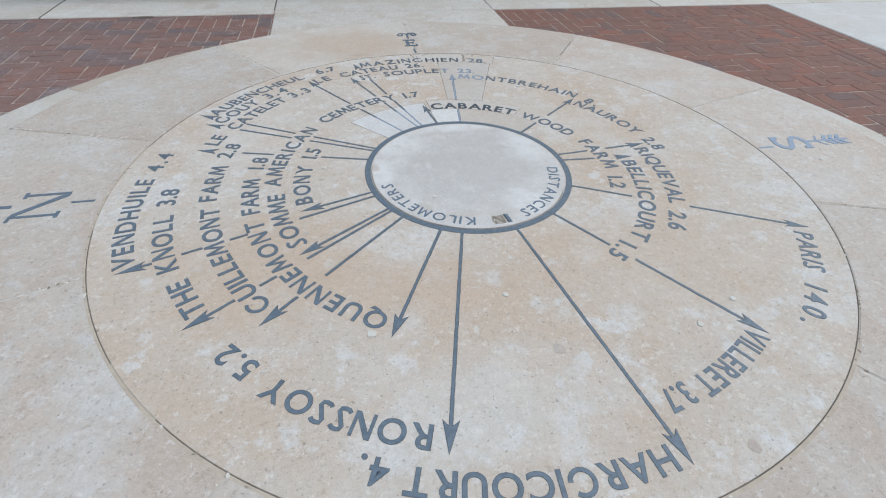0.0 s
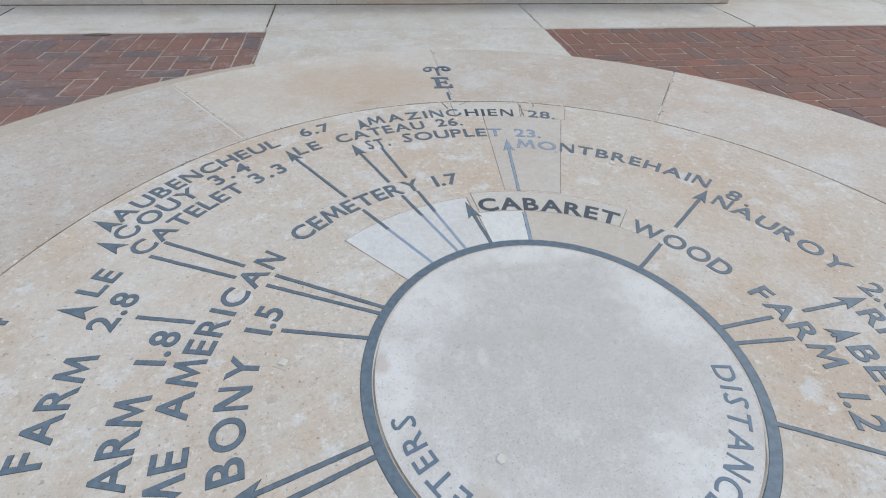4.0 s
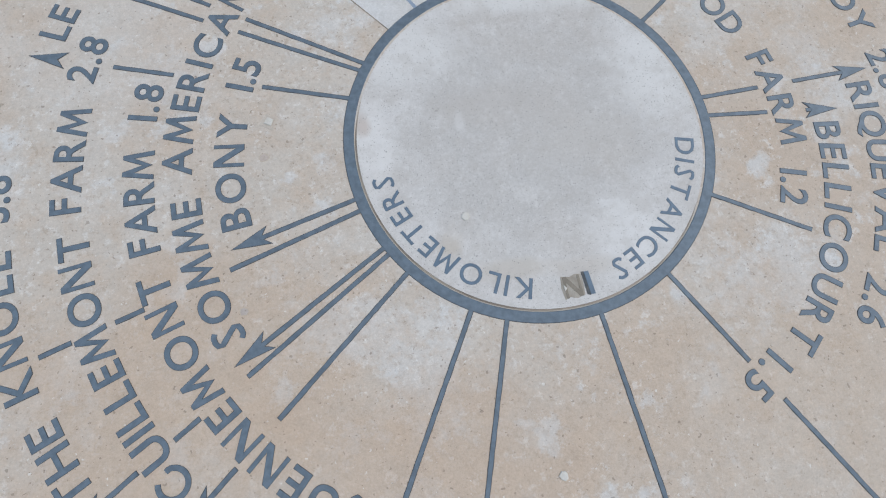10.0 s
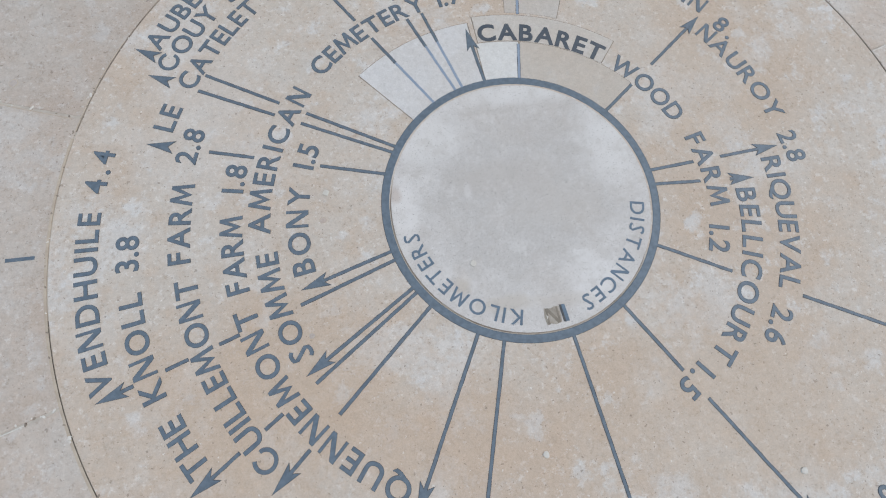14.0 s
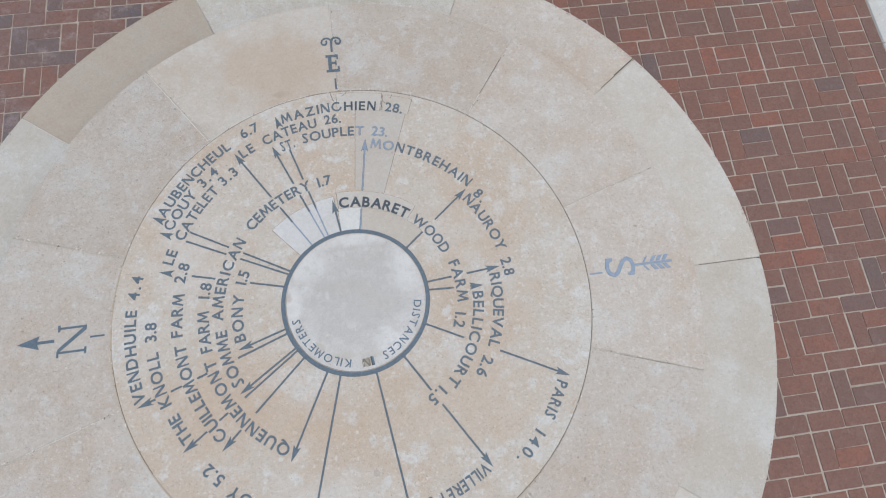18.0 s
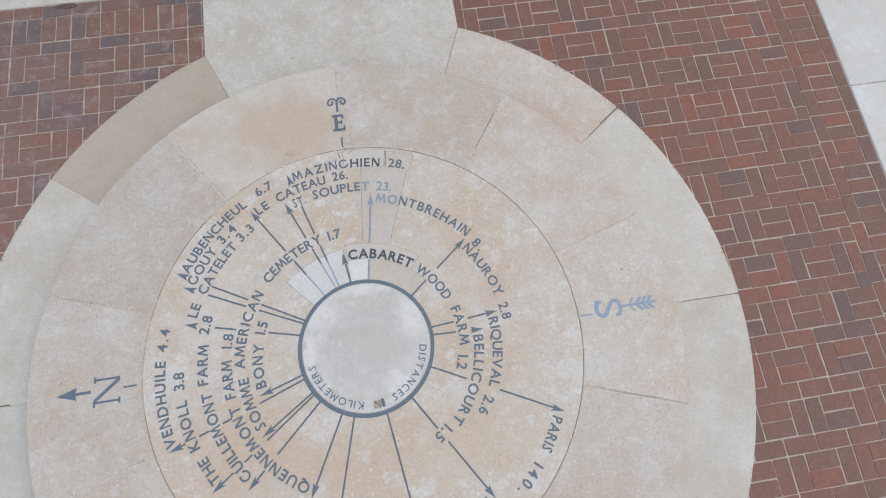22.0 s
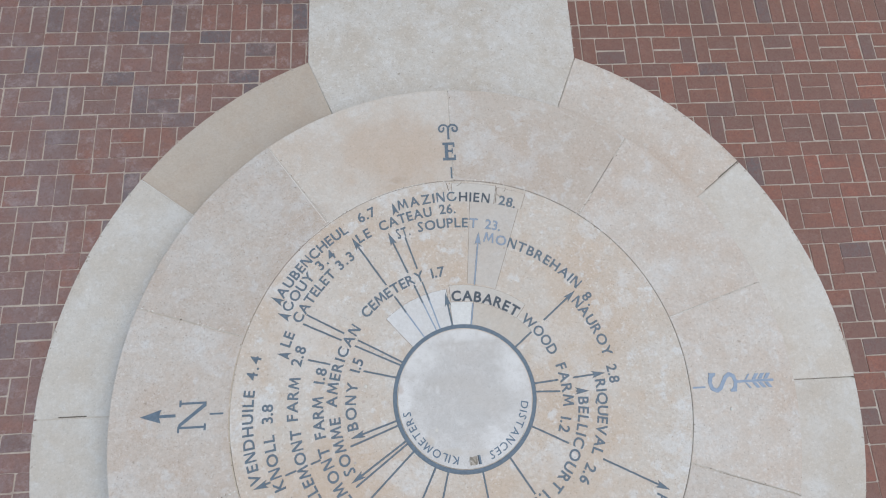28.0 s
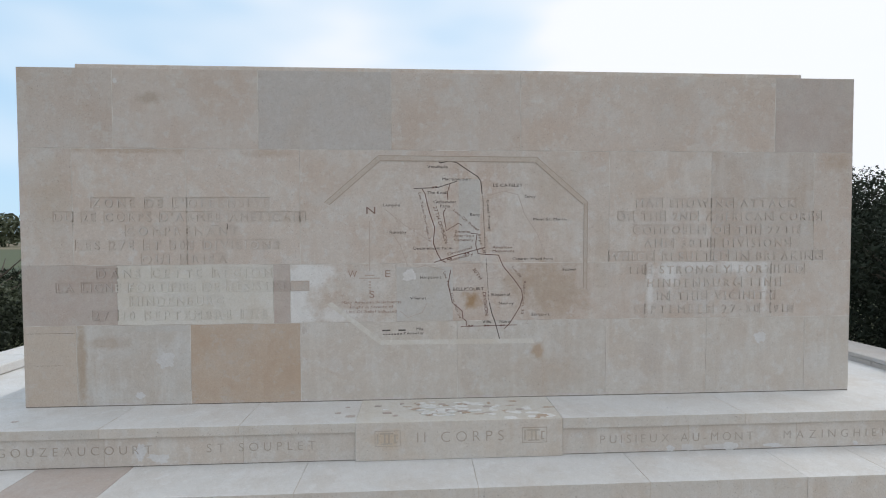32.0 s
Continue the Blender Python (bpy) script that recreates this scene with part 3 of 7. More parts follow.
JOINT = plain("joint_dark", (0.10, 0.085, 0.07), (0.22, 0.19, 0.16), 14, 0.95)
INLAY = plain("bronze_inlay", (0.138, 0.183, 0.232), (0.085, 0.115, 0.15), 70, 0.55, 0.2, 0.75)
DISC_GAP = plain("disc_gap", (0.42, 0.36, 0.30), (0.17, 0.14, 0.115), 9, 0.9, amount=0.9)
# dark outline of the inlay: shade of its recessed edge put into colour
EDGE_SHADE = plain("edge_shade", (0.07, 0.078, 0.088), (0.15, 0.14, 0.13), 90, 0.85, amount=0.9)
INLAY_BLUE = plain("blue_inlay", (0.125, 0.182, 0.25), (0.09, 0.13, 0.18), 60, 0.55, 0.15, 0.6)
HOLLOW = plain("hollow_brown", (0.44, 0.40, 0.35), (0.30, 0.265, 0.22), 45, 0.9, amount=0.9, strength=0.5)
INLAY_DARK = plain("dark_inlay", (0.062, 0.080, 0.105), (0.085, 0.105, 0.13), 40, 0.5, 0.2, 0.7)
INLAY_FADED = plain("faded_inlay", (0.235, 0.30, 0.40), (0.31, 0.37, 0.455), 40, 0.6, 0.1, 0.6)
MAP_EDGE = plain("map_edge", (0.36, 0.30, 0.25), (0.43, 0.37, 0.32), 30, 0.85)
MAP_FAINT = plain("map_faint", (0.45, 0.375, 0.325), (0.49, 0.425, 0.375), 30, 0.8)
INLAY_BROWN = plain("worn_inlay", (0.25, 0.22, 0.18), (0.17, 0.15, 0.125), 40, 0.8, 0.0, 0.6)
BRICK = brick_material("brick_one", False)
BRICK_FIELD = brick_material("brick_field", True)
FIELD = stone("limestone_field", (0.52, 0.466, 0.422), (0.48, 0.39, 0.33), (0.555, 0.525, 0.495), spots=0.4, tone=0.02, streak=0.2, grain=0.3)
FIELD_DUN = stone("limestone_field_dun", (0.445, 0.39, 0.36), (0.42, 0.345, 0.30), (0.475, 0.44, 0.40), spots=0.3, tone=0.02, grain=0.3)
# darker stone that stands in for the shade inside cut letters
CUT_SHADE = stone("cut_letter_shade", (0.37, 0.33, 0.285), (0.33, 0.28, 0.235), (0.41, 0.375, 0.335), spots=0.1, tone=0.02)
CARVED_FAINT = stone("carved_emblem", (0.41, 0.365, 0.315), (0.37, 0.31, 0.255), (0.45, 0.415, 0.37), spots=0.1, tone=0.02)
MAP_INK = plain("map_ink", (0.085, 0.072, 0.068), (0.16, 0.135, 0.12), 30, 0.8)
MAP_RED = plain("map_red", (0.15, 0.07, 0.06), (0.22, 0.12, 0.10), 30, 0.8)
PEEL = plain("whitewash", (0.76, 0.76, 0.75), (0.66, 0.65, 0.63), 30, 0.8)
MAP_WORN = plain("map_worn_brown", (0.31, 0.215, 0.18), (0.40, 0.31, 0.265), 30, 0.8)
MAP_BROWN = plain("map_brown", (0.20, 0.125, 0.10), (0.27, 0.19, 0.16), 30, 0.8)
PEBBLE = plain("chip_stone", (0.62, 0.60, 0.56), (0.50, 0.47, 0.42), 60, 0.8)
PARAPET_DARK = stone("parapet_brown", (0.27, 0.235, 0.20), (0.22, 0.175, 0.14), (0.36, 0.33, 0.30), spots=0.6, tone=0.1, grain=0.5)
PARAPET_GREY = stone("parapet_grey", (0.36, 0.345, 0.32), (0.30, 0.265, 0.23), (0.44, 0.43, 0.41), spots=0.6, tone=0.1, grain=0.5)


def field_material():
    """Farmland: strips of green crop, stubble and bare soil, with grass between."""
    m, nt, b = nodes_of("grass_ground", 0.95)
    vec = nt.nodes.new("ShaderNodeNewGeometry").outputs["Position"]
    st = nt.nodes.new("ShaderNodeMapping")
    st.inputs["Scale"].default_value = (0.004, 0.028, 0.0)
    st.inputs["Rotation"].default_value = (0, 0, radians(38))
    nt.links.new(vec, st.inputs["Vector"])
    cell = nt.nodes.new("ShaderNodeTexVoronoi")
    cell.inputs["Scale"].default_value = 1.0
    nt.links.new(st.outputs["Vector"], cell.inputs["Vector"])
    ramp = nt.nodes.new("ShaderNodeValToRGB")
    ramp.color_ramp.interpolation = "CONSTANT"
    el = ramp.color_ramp.elements
    el[0].position, el[0].color = 0.0, (0.085, 0.10, 0.045, 1)
    el[1].position, el[1].color = 0.72, (0.24, 0.185, 0.125, 1)
    el.new(0.38).color = (0.055, 0.075, 0.035, 1)
    el.new(0.55).color = (0.17, 0.15, 0.085, 1)
    nt.links.new(cell.outputs["Color"], ramp.inputs["Fac"])
    c = mix_color(nt, scaled(nt, noise_fac(nt, vec, 0.4, 5, 0.4, 0.65), 0.4), ramp.outputs["Color"], (0.075, 0.08, 0.04))
    c = mix_color(nt, scaled(nt, noise_fac(nt, vec, 6, 5, 0.4, 0.65), 0.4), c, (0.05, 0.06, 0.028))
    nt.links.new(c, b.inputs["Base Color"])
    return m


GRASS = field_material()
LEAF = plain("leaf_dark", (0.012, 0.018, 0.009), (0.026, 0.035, 0.015), 3.0, 0.95, strength=0.0)
LEAF_B = plain("leaf_grey_green", (0.06, 0.075, 0.040), (0.10, 0.11, 0.065), 3.0, 0.7, strength=0.0)
BARK = plain("bark", (0.07, 0.055, 0.04), (0.11, 0.09, 0.07), 12, 0.9)


# ---- builders ----
def link_mesh(name, bm, material, parent=None, label="", smooth=False):
    me = bpy.data.meshes.new(name)
    bm.to_mesh(me)
    bm.free()
    if smooth:
        for p in me.polygons:
            p.use_smooth = True
    me.materials.append(material)
    ob = new(name, me)
    if parent is not None:
        ob.parent = parent
    if label:
        ob["label"] = label
    return ob


def part(name, bm, material, parent, label="", smooth=False):
    return link_mesh(name, bm, material, parent, label, smooth)


def thing(name, label, category, kind="", group=""):
    return tagged(new(name), label, category, group, kind)


def box(x0, x1, y0, y1, z0, z1, bevel=0.006, segments=1):
    bm = bmesh.new()
    bmesh.ops.create_cube(bm, size=1)
    for v in bm.verts:
        v.co = ((x0 + x1) / 2 + v.co.x * (x1 - x0), (y0 + y1) / 2 + v.co.y * (y1 - y0), (z0 + z1) / 2 + v.co.z * (z1 - z0))
    if bevel:
        bmesh.ops.bevel(bm, geom=bm.edges[:], offset=bevel, segments=segments, affect="EDGES", profile=0.5)
    return bm


def polar(az, r):
    """Azimuth in degrees, clockwise from the east mark, which lies on +y."""
    a = radians(az)
    return r * math.sin(a), r * math.cos(a)


def sector(r0, r1, a0, a1, z0, z1, gap=0.004, bevel=0.004, step=3.0, hub=(0, 0), hub_out=False):
    """A stone cut from a ring, between two azimuths, with a rounded upper edge and a joint of the given width."""
    n = max(2, int(abs(a1 - a0) / step))
    d0, d1 = (math.degrees(gap / 2 / r) if gap else 0 for r in (max(r0, 0.05), r1))
    bm = bmesh.new()
    rows = []
    for k in range(n + 1):
        f = k / n
        ring = []
        for r, z, inset in ((r0, z0, 0), (r0, z1 - bevel, 0), (r0 + bevel, z1, bevel), (r1 - bevel, z1, bevel), (r1, z1 - bevel, 0), (r1, z0, 0)):
            d = d0 + (d1 - d0) * ((r - r0) / (r1 - r0))
            e = math.degrees(inset / max(r, 0.05)) if gap else 0
            az = (a0 + d + e) + (a1 - a0 - 2 * d - 2 * e) * f
            px, py = polar(az, r)
            if (r > (r0 + r1) / 2) == hub_out:
                px, py = px + hub[0], py + hub[1]
            ring.append(bm.verts.new((px, py, z)))
        rows.append(ring)
    for p, q in zip(rows, rows[1:]):
        for i in range(6):
            bm.faces.new((p[i], p[(i + 1) % 6], q[(i + 1) % 6], q[i]))
    bm.faces.new(rows[0])
    bm.faces.new(rows[-1][::-1])
    bmesh.ops.recalc_face_normals(bm, faces=bm.faces[:])
    return bm


def prism(points, z0, z1, bevel=0.0):
    bm = bmesh.new()
    lo = [bm.verts.new((x, y, z0)) for x, y in points]
    hi = [bm.verts.new((x, y, z1)) for x, y in points]
    top = bm.faces.new(hi)
    bm.faces.new(lo[::-1])
    for i in range(len(points)):
        j = (i + 1) % len(points)
        bm.faces.new((lo[i], lo[j], hi[j], hi[i]))
    bmesh.ops.recalc_face_normals(bm, faces=bm.faces[:])
    if bevel:
        bmesh.ops.bevel(bm, geom=list(top.edges), offset=bevel, segments=1, affect="EDGES")
    return bm


# glyphs of the built-in font, one mesh a character, cap height 1, centred across
GLYPHS = {}


def stroke_glyph(points, w, depth, width):
    """A letter drawn with one even stroke along a line of points."""
    pts = [Vector(p) for p in points]
    left, right = [], []
    for i, p in enumerate(pts):
        t = (pts[min(i + 1, len(pts) - 1)] - pts[max(i - 1, 0)]).normalized()
        s_ = Vector((-t.y, t.x)) * w
        left.append(p + s_)
        right.append(p - s_)
    bm = bmesh.new()
    rings = [[bm.verts.new((p.x, p.y, z)) for p in left + right[::-1]] for z in (-depth / 2, depth / 2)]
    n = len(left)
    m = 2 * n
    for i in range(n - 1):
        for r in rings:
            bm.faces.new((r[i], r[i + 1], r[m - 2 - i], r[m - 1 - i]))
    for i in range(m):
        bm.faces.new((rings[0][i], rings[0][(i + 1) % m], rings[1][(i + 1) % m], rings[1][i]))
    bmesh.ops.recalc_face_normals(bm, faces=bm.faces[:])
    me = bpy.data.meshes.new("glyph")
    bm.to_mesh(me)
    bm.free()
    return me, width


def straight_s(weight, depth):
    """The S of the inlay: a straight slanting stroke with two short hooks."""
    return stroke_glyph(((-0.29, 0.18), (-0.19, 0.085), (-0.03, 0.07), (0.10, 0.10), (0.16, 0.22), (-0.16, 0.77), (-0.11, 0.90), (0.02, 0.93), (0.17, 0.915), (0.28, 0.82)), 0.068 + weight, depth, 0.6)


def open_g(weight, depth):
    """The G of the inlay: an open round with a short upright at its lower end, and no bar."""
    arc = [(0.43 * math.cos(radians(a)), 0.5 + 0.43 * math.sin(radians(a))) for a in range(48, 325, 12)]
    return stroke_glyph(arc + [(0.385, 0.30), (0.40, 0.37), (0.40, 0.45)], 0.066 + weight, depth, 0.98)


def slender_n(g, depth):
    """The N of the inlay: thin uprights and a broad slanting stroke."""
    half = [(-0.40 - g, -g), (-0.28 + g, -g), (-0.28 + g, 0.74 - 2.4 * g), (0.225 - g, -g), (0.40 + g, -g)]
    outline = half + [(-x, 1 - y) for x, y in half]
    bm = bmesh.new()
    rings = []
    for z in (-depth / 2, depth / 2):
        rings.append([bm.verts.new((x, y, z)) for x, y in outline])
        bm.faces.new(rings[-1])
    for i in range(10):
        bm.faces.new((rings[0][i], rings[0][(i + 1) % 10], rings[1][(i + 1) % 10], rings[1][i]))
    bmesh.ops.recalc_face_normals(bm, faces=bm.faces[:])
    me = bpy.data.meshes.new("glyph")
    bm.to_mesh(me)
    bm.free()
    return me, 0.80


def splayed_m(g, depth):
    """The M of the inlay, with slanting legs."""
    half = [(-0.52 - g, -g), (-0.365 + g, -g), (-0.265, 0.66 - 3 * g), (0.0, 0.06 - 2.2 * g), (0.0, 0.36 + 2.2 * g), (-0.235 + g, 1.0 + g), (-0.375 - g, 1.0 + g)]
    bm = bmesh.new()
    rings = []
    for z in (-depth / 2, depth / 2):
        a = [bm.verts.new((x, y, z)) for x, y in half]
        b = [a[i] if x == 0.0 else bm.verts.new((-x, y, z)) for i, (x, y) in enumerate(half)]
        for r in (a, b):
            for q in ((0, 1, 2, 6), (2, 5, 6), (2, 3, 4, 5)):
                bm.faces.new([r[i] for i in q])
        rings.append(a[:4] + b[2::-1] + b[6:4:-1] + [a[4]] + a[5:])
    m = len(rings[0])
    for i in range(m):
        bm.faces.new((rings[0][i], rings[0][(i + 1) % m], rings[1][(i + 1) % m], rings[1][i]))
    bmesh.ops.recalc_face_normals(bm, faces=bm.faces[:])
    me = bpy.data.meshes.new("glyph")
    bm.to_mesh(me)
    bm.free()
    return me, 1.0


def glyph(ch, weight=0.0, depth=0.06):
    key = (ch, weight, depth)
    if ch == "S" and weight > 0 and key not in GLYPHS:
        GLYPHS[key] = straight_s(weight, depth)
    if ch == "G" and weight > 0 and key not in GLYPHS:
        GLYPHS[key] = open_g(weight, depth)
    if ch == "N" and weight > 0 and key not in GLYPHS:
        GLYPHS[key] = slender_n(weight - 0.010, depth)
    if ch == "M" and weight > 0 and key not in GLYPHS:
        GLYPHS[key] = splayed_m(weight - 0.010, depth)
    if key not in GLYPHS:
        cu = bpy.data.curves.new("glyph", "FONT")
        cu.body, cu.size, cu.extrude, cu.offset, cu.resolution_u = ch, 1.0, depth / 2, weight, 6
        ob = new("glyph", cu)
        bpy.context.view_layer.update()
        me = bpy.data.meshes.new_from_object(ob.evaluated_get(bpy.context.evaluated_depsgraph_get()))
        bpy.data.objects.remove(ob)
        k = 1 / 0.729
        xs = [v.co.x for v in me.vertices]
        mid = (min(xs) + max(xs)) / 2
        for v in me.vertices:
            v.co = ((v.co.x - mid) * k, v.co.y * k, v.co.z)
        GLYPHS[key] = (me, (max(xs) - min(xs)) * k)
    return GLYPHS[key]


def arc_word(text, a0, a1, r_mid, cap, z, material, parent, wide=1.0, weight=0.0, name="letter", hub=(0, 0), rim=0.011):
    """Letters along a circle, clockwise, tops outwards; a0 and a1: azimuths of the first and last letters' middles."""
    widths = [glyph(c, weight)[1] * cap * wide for c in text]
    span = sum(widths) - (widths[0] + widths[-1]) / 2
    r_base = r_mid - cap / 2
    arc = radians(a1 - a0) * r_mid
    gap = (arc - span) / max(1, len(text) - 1)
    if gap < 0.14 * cap and len(text) > 2:
        k = (arc - 0.14 * cap * (len(text) - 1)) / span
        wide, widths, gap = wide * k, [w * k for w in widths], 0.14 * cap
    pos = 0.0
    made = []
    for i, c in enumerate(text):
        if i:
            pos += widths[i - 1] / 2 + gap + widths[i] / 2
        az = a0 + math.degrees(pos / r_mid)
        me, w = glyph(c, weight)
        mat = material[i] if isinstance(material, list) else material
        me = glyph_with(me, mat)
        ob = new(name, me)
        ob.parent = parent
        x, y = polar(az, r_base)
        x, y = x + hub[0], y + hub[1]
        m = Matrix.Translation((x, y, z)) @ Matrix.Rotation(-radians(az), 4, "Z") @ Matrix.Diagonal((cap * wide, cap, 0.06, 1))
        ob.matrix_local = m
        made.append(ob)
        if rim > 0:
            # slightly larger dark copy below draws the recess shade round the letter
            edge = new("groove", glyph_with(glyph(c, weight + rim)[0], EDGE_SHADE))
            edge.parent = parent
            edge.matrix_local = Matrix.Translation((0, 0, -0.0005)) @ m
    return made


DYED = {}


def glyph_with(me, mat):
    key = (me.name, mat.name)
    if key not in DYED:
        m2 = me.copy()
        m2.materials.clear()
        m2.materials.append(mat)
        DYED[key] = m2
    return DYED[key]


def line_spacing(text, x0, x1, cap, weight):
    """Widths, gap and stretch of the letters that fill a line from x0 to x1."""
    adv = [glyph(c, weight)[1] * cap if c != " " else 0.34 * cap for c in text]
    n = len(text) - 1
    gap, wide = ((x1 - x0) - sum(adv)) / n, 1.0
    if gap < 0.06 * cap:
        gap = 0.1 * cap
        wide = ((x1 - x0) - gap * n) / sum(adv)
    return adv, gap, wide


def wall_word(text, x0, x1, z_base, cap, y, material, parent, weight=0.0, thick=0.006):
    """A line of letters on a wall that faces -y, from x0 to x1; the material may depend on x."""
    adv, gap, wide = line_spacing(text, x0, x1, cap, weight)
    pos = x0
    turn = Matrix.Rotation(radians(90), 4, "X")
    for i, c in enumerate(text):
        w = adv[i] * wide
        if c != " ":
            me, _ = glyph(c, weight)
            m = Matrix.Translation((pos + w / 2, y, z_base)) @ turn @ Matrix.Diagonal((cap * wide, cap, thick / 0.06 * 2, 1))
            ob = new("letter", glyph_with(me, material(pos + w / 2) if callable(material) else material))
            ob.parent = parent
            ob.matrix_local = m
        pos += w + gap


def bars(parts, z0, z1):
    """Flat bars joined into one bmesh: each given by azimuth, inner and outer radius and width."""
    bm = bmesh.new()
    for az, r0, r1, w in parts:
        a = radians(az)
        d, n = Vector((math.sin(a), math.cos(a))), Vector((math.cos(a), -math.sin(a)))
        pts = [d * r0 - n * w / 2, d * r1 - n * w / 2, d * r1 + n * w / 2, d * r0 + n * w / 2]
        lo = [bm.verts.new((*p, z0)) for p in pts]
        hi = [bm.verts.new((*p, z1)) for p in pts]
        bm.faces.new(hi)
        for i in range(4):
            bm.faces.new((lo[i], lo[(i + 1) % 4], hi[(i + 1) % 4], hi[i]))
    bmesh.ops.recalc_face_normals(bm, faces=bm.faces[:])
    return bm


# ---- ground, paving ----
g = bmesh.new()
bmesh.ops.create_grid(g, x_segments=8, y_segments=8, size=1500)
for v in g.verts:
    v.co.z = -0.12
tagged(link_mesh("ground", g, GRASS), "grass and strips of farmland round the terrace", "ground", kind="structure")

APRON_Y, WALL_Y, SLAB_X = 2.915, 3.98, 3.85
bed = tagged(link_mesh("paving_bed", box(-4.2, 4.2, -5.5, APRON_Y + 0.02, -0.11, -0.0068, 0), MORTAR), "pale grey mortar bed between the paving bricks", "mortar bed", kind="structure")

apron = thing("stone_apron", "row of worn pale limestone slabs before the bench", "pavement", "structure")
part("slab_bed", box(-7.4, 7.4, APRON_Y + 0.01, 9.0, -0.11, -0.004, 0), MORTAR_PALE, apron)
xs_j = (-7.3, -4.45, -2.72, -0.965, 0.95, 2.645, 4.4, 7.3)
for x0, x1 in zip(xs_j, xs_j[1:]):
    part("slab", box(x0 + 0.003, x1 - 0.003, APRON_Y, WALL_Y + 0.3, -0.1, 0.002, 0.005), LIME_APRON, apron)

for x, y0, y1, w in ((-2.72, APRON_Y, 3.5, 0.006), (-0.965, APRON_Y + 0.1, WALL_Y, 0.006), (2.645, APRON_Y, 3.3, 0.007)):
    part("open_joint", box(x - w / 2, x + w / 2, y0, y1, -0.02, 0.0028, 0), JOINT, apron, "dark open joint or foot shade line")

border = thing("border_slabs", "pale limestone slabs that edge the brick paving", "pavement", "structure")
for sx in (1, -1):
    part("slab_bed", box(min(sx * SLAB_X, sx * 7.3) + 0.01, max(sx * SLAB_X, sx * 7.3), -5.5, APRON_Y - 0.012, -0.11, -0.013, 0), JOINT, border)
    for y0, y1 in ((1.415, APRON_Y - 0.006), (-0.4, 1.409), (-2.2, -0.406), (-4.0, -2.206), (-5.5, -4.006)):
        part("slab", box(min(sx * SLAB_X, sx * 7.3), max(sx * SLAB_X, sx * 7.3), y0, y1, -0.1, 0.001, 0.005), LIME_BORDER, border)

# path slab between the apron and the table, with the step ring on both sides
PATH_A = 22.4
path_pts = [(-0.955, APRON_Y - 0.004), (0.952, APRON_Y - 0.004), (0.952, 2.312)]
path_pts += [polar(a, 1.90) for a in (PATH_A - 0.1, 12, 0, -12, -PATH_A + 0.1)] + [(-0.955, 2.312)]
tagged(link_mesh("path", prism(path_pts, -0.1, 0.003, 0.004), LIME_PATH), "single pale limestone path slab between table and bench", "path slab", kind="structure")

ring = thing("step_ring", "low ring of curved limestone kerb slabs round the orientation table", "stone step", "structure")
part("joint_bed", sector(1.86, 2.485, -360 + PATH_A, -PATH_A, -0.1, 0.0024, 0, 0.002), MORTAR_PALE, ring)
cuts = [PATH_A, 54, 90, 126, 162, 198, 234, 270, 306, 360 - PATH_A]
for a0, a1 in zip(cuts, cuts[1:]):
    tan = abs(a0 - 306) < 1
    part("kerb_stone", sector(1.87, 2.5, a0, a1, -0.1, 0.004, 0.005, 0.003), LIME_TAN if tan else (LIME_OUT if a0 == PATH_A else LIME_RING), ring, "tan curved slab" if tan else "")

for az, r0, r1, w in ((53.8, 2.3, 2.5, 0.008), (53.9, 2.16, 2.3, 0.004), (90, 2.1, 2.5, 0.0022), (270.2, 2.2, 2.36, 0.007)):
    part("open_joint", bars([(az, r0, r1, w)], -0.01, 0.0045), JOINT, ring, "dark open joint or foot shade line")

part("joint_line", bars([(306, 1.97, 2.495, 0.005)], -0.01, 0.0046), MORTAR_WHITE, ring, "pale mortar joint")

# ---- orientation table ----
ZT, R_TABLE, R_MID, R_RIM, R_DISC = 0.18, 1.965, 1.321, 0.411, 0.3885
table = thing("orientation_table", "round limestone orientation table with inlaid bronze place names and arrows", "orientation table")
part("base", sector(0.3, R_TABLE - 0.012, 0, 360, -0.08, ZT - 0.0014, 0, 0.002), MORTAR_PALE, table)
for k in range(10):
    part("rim_slab", sector(R_MID + 0.0025, R_TABLE, 36 * k, 36 * k + 36, -0.02, ZT, 0.004, 0.0025, hub=(0.010, 0.006)), {0: LIME_EAST, 9: LIME_STAIN}.get(k, LIME_OUT), table, "tan-stained slab" if k == 9 else "")
part("inscribed_slab", sector(R_RIM - 0.03, R_MID - 0.0015, 0, 360, ZT - 0.03, ZT, 0, 0.0015, 2, (0.010, 0.006), True), LIME, table)
mid_m = Matrix.Translation((0.010, 0.006, 0))
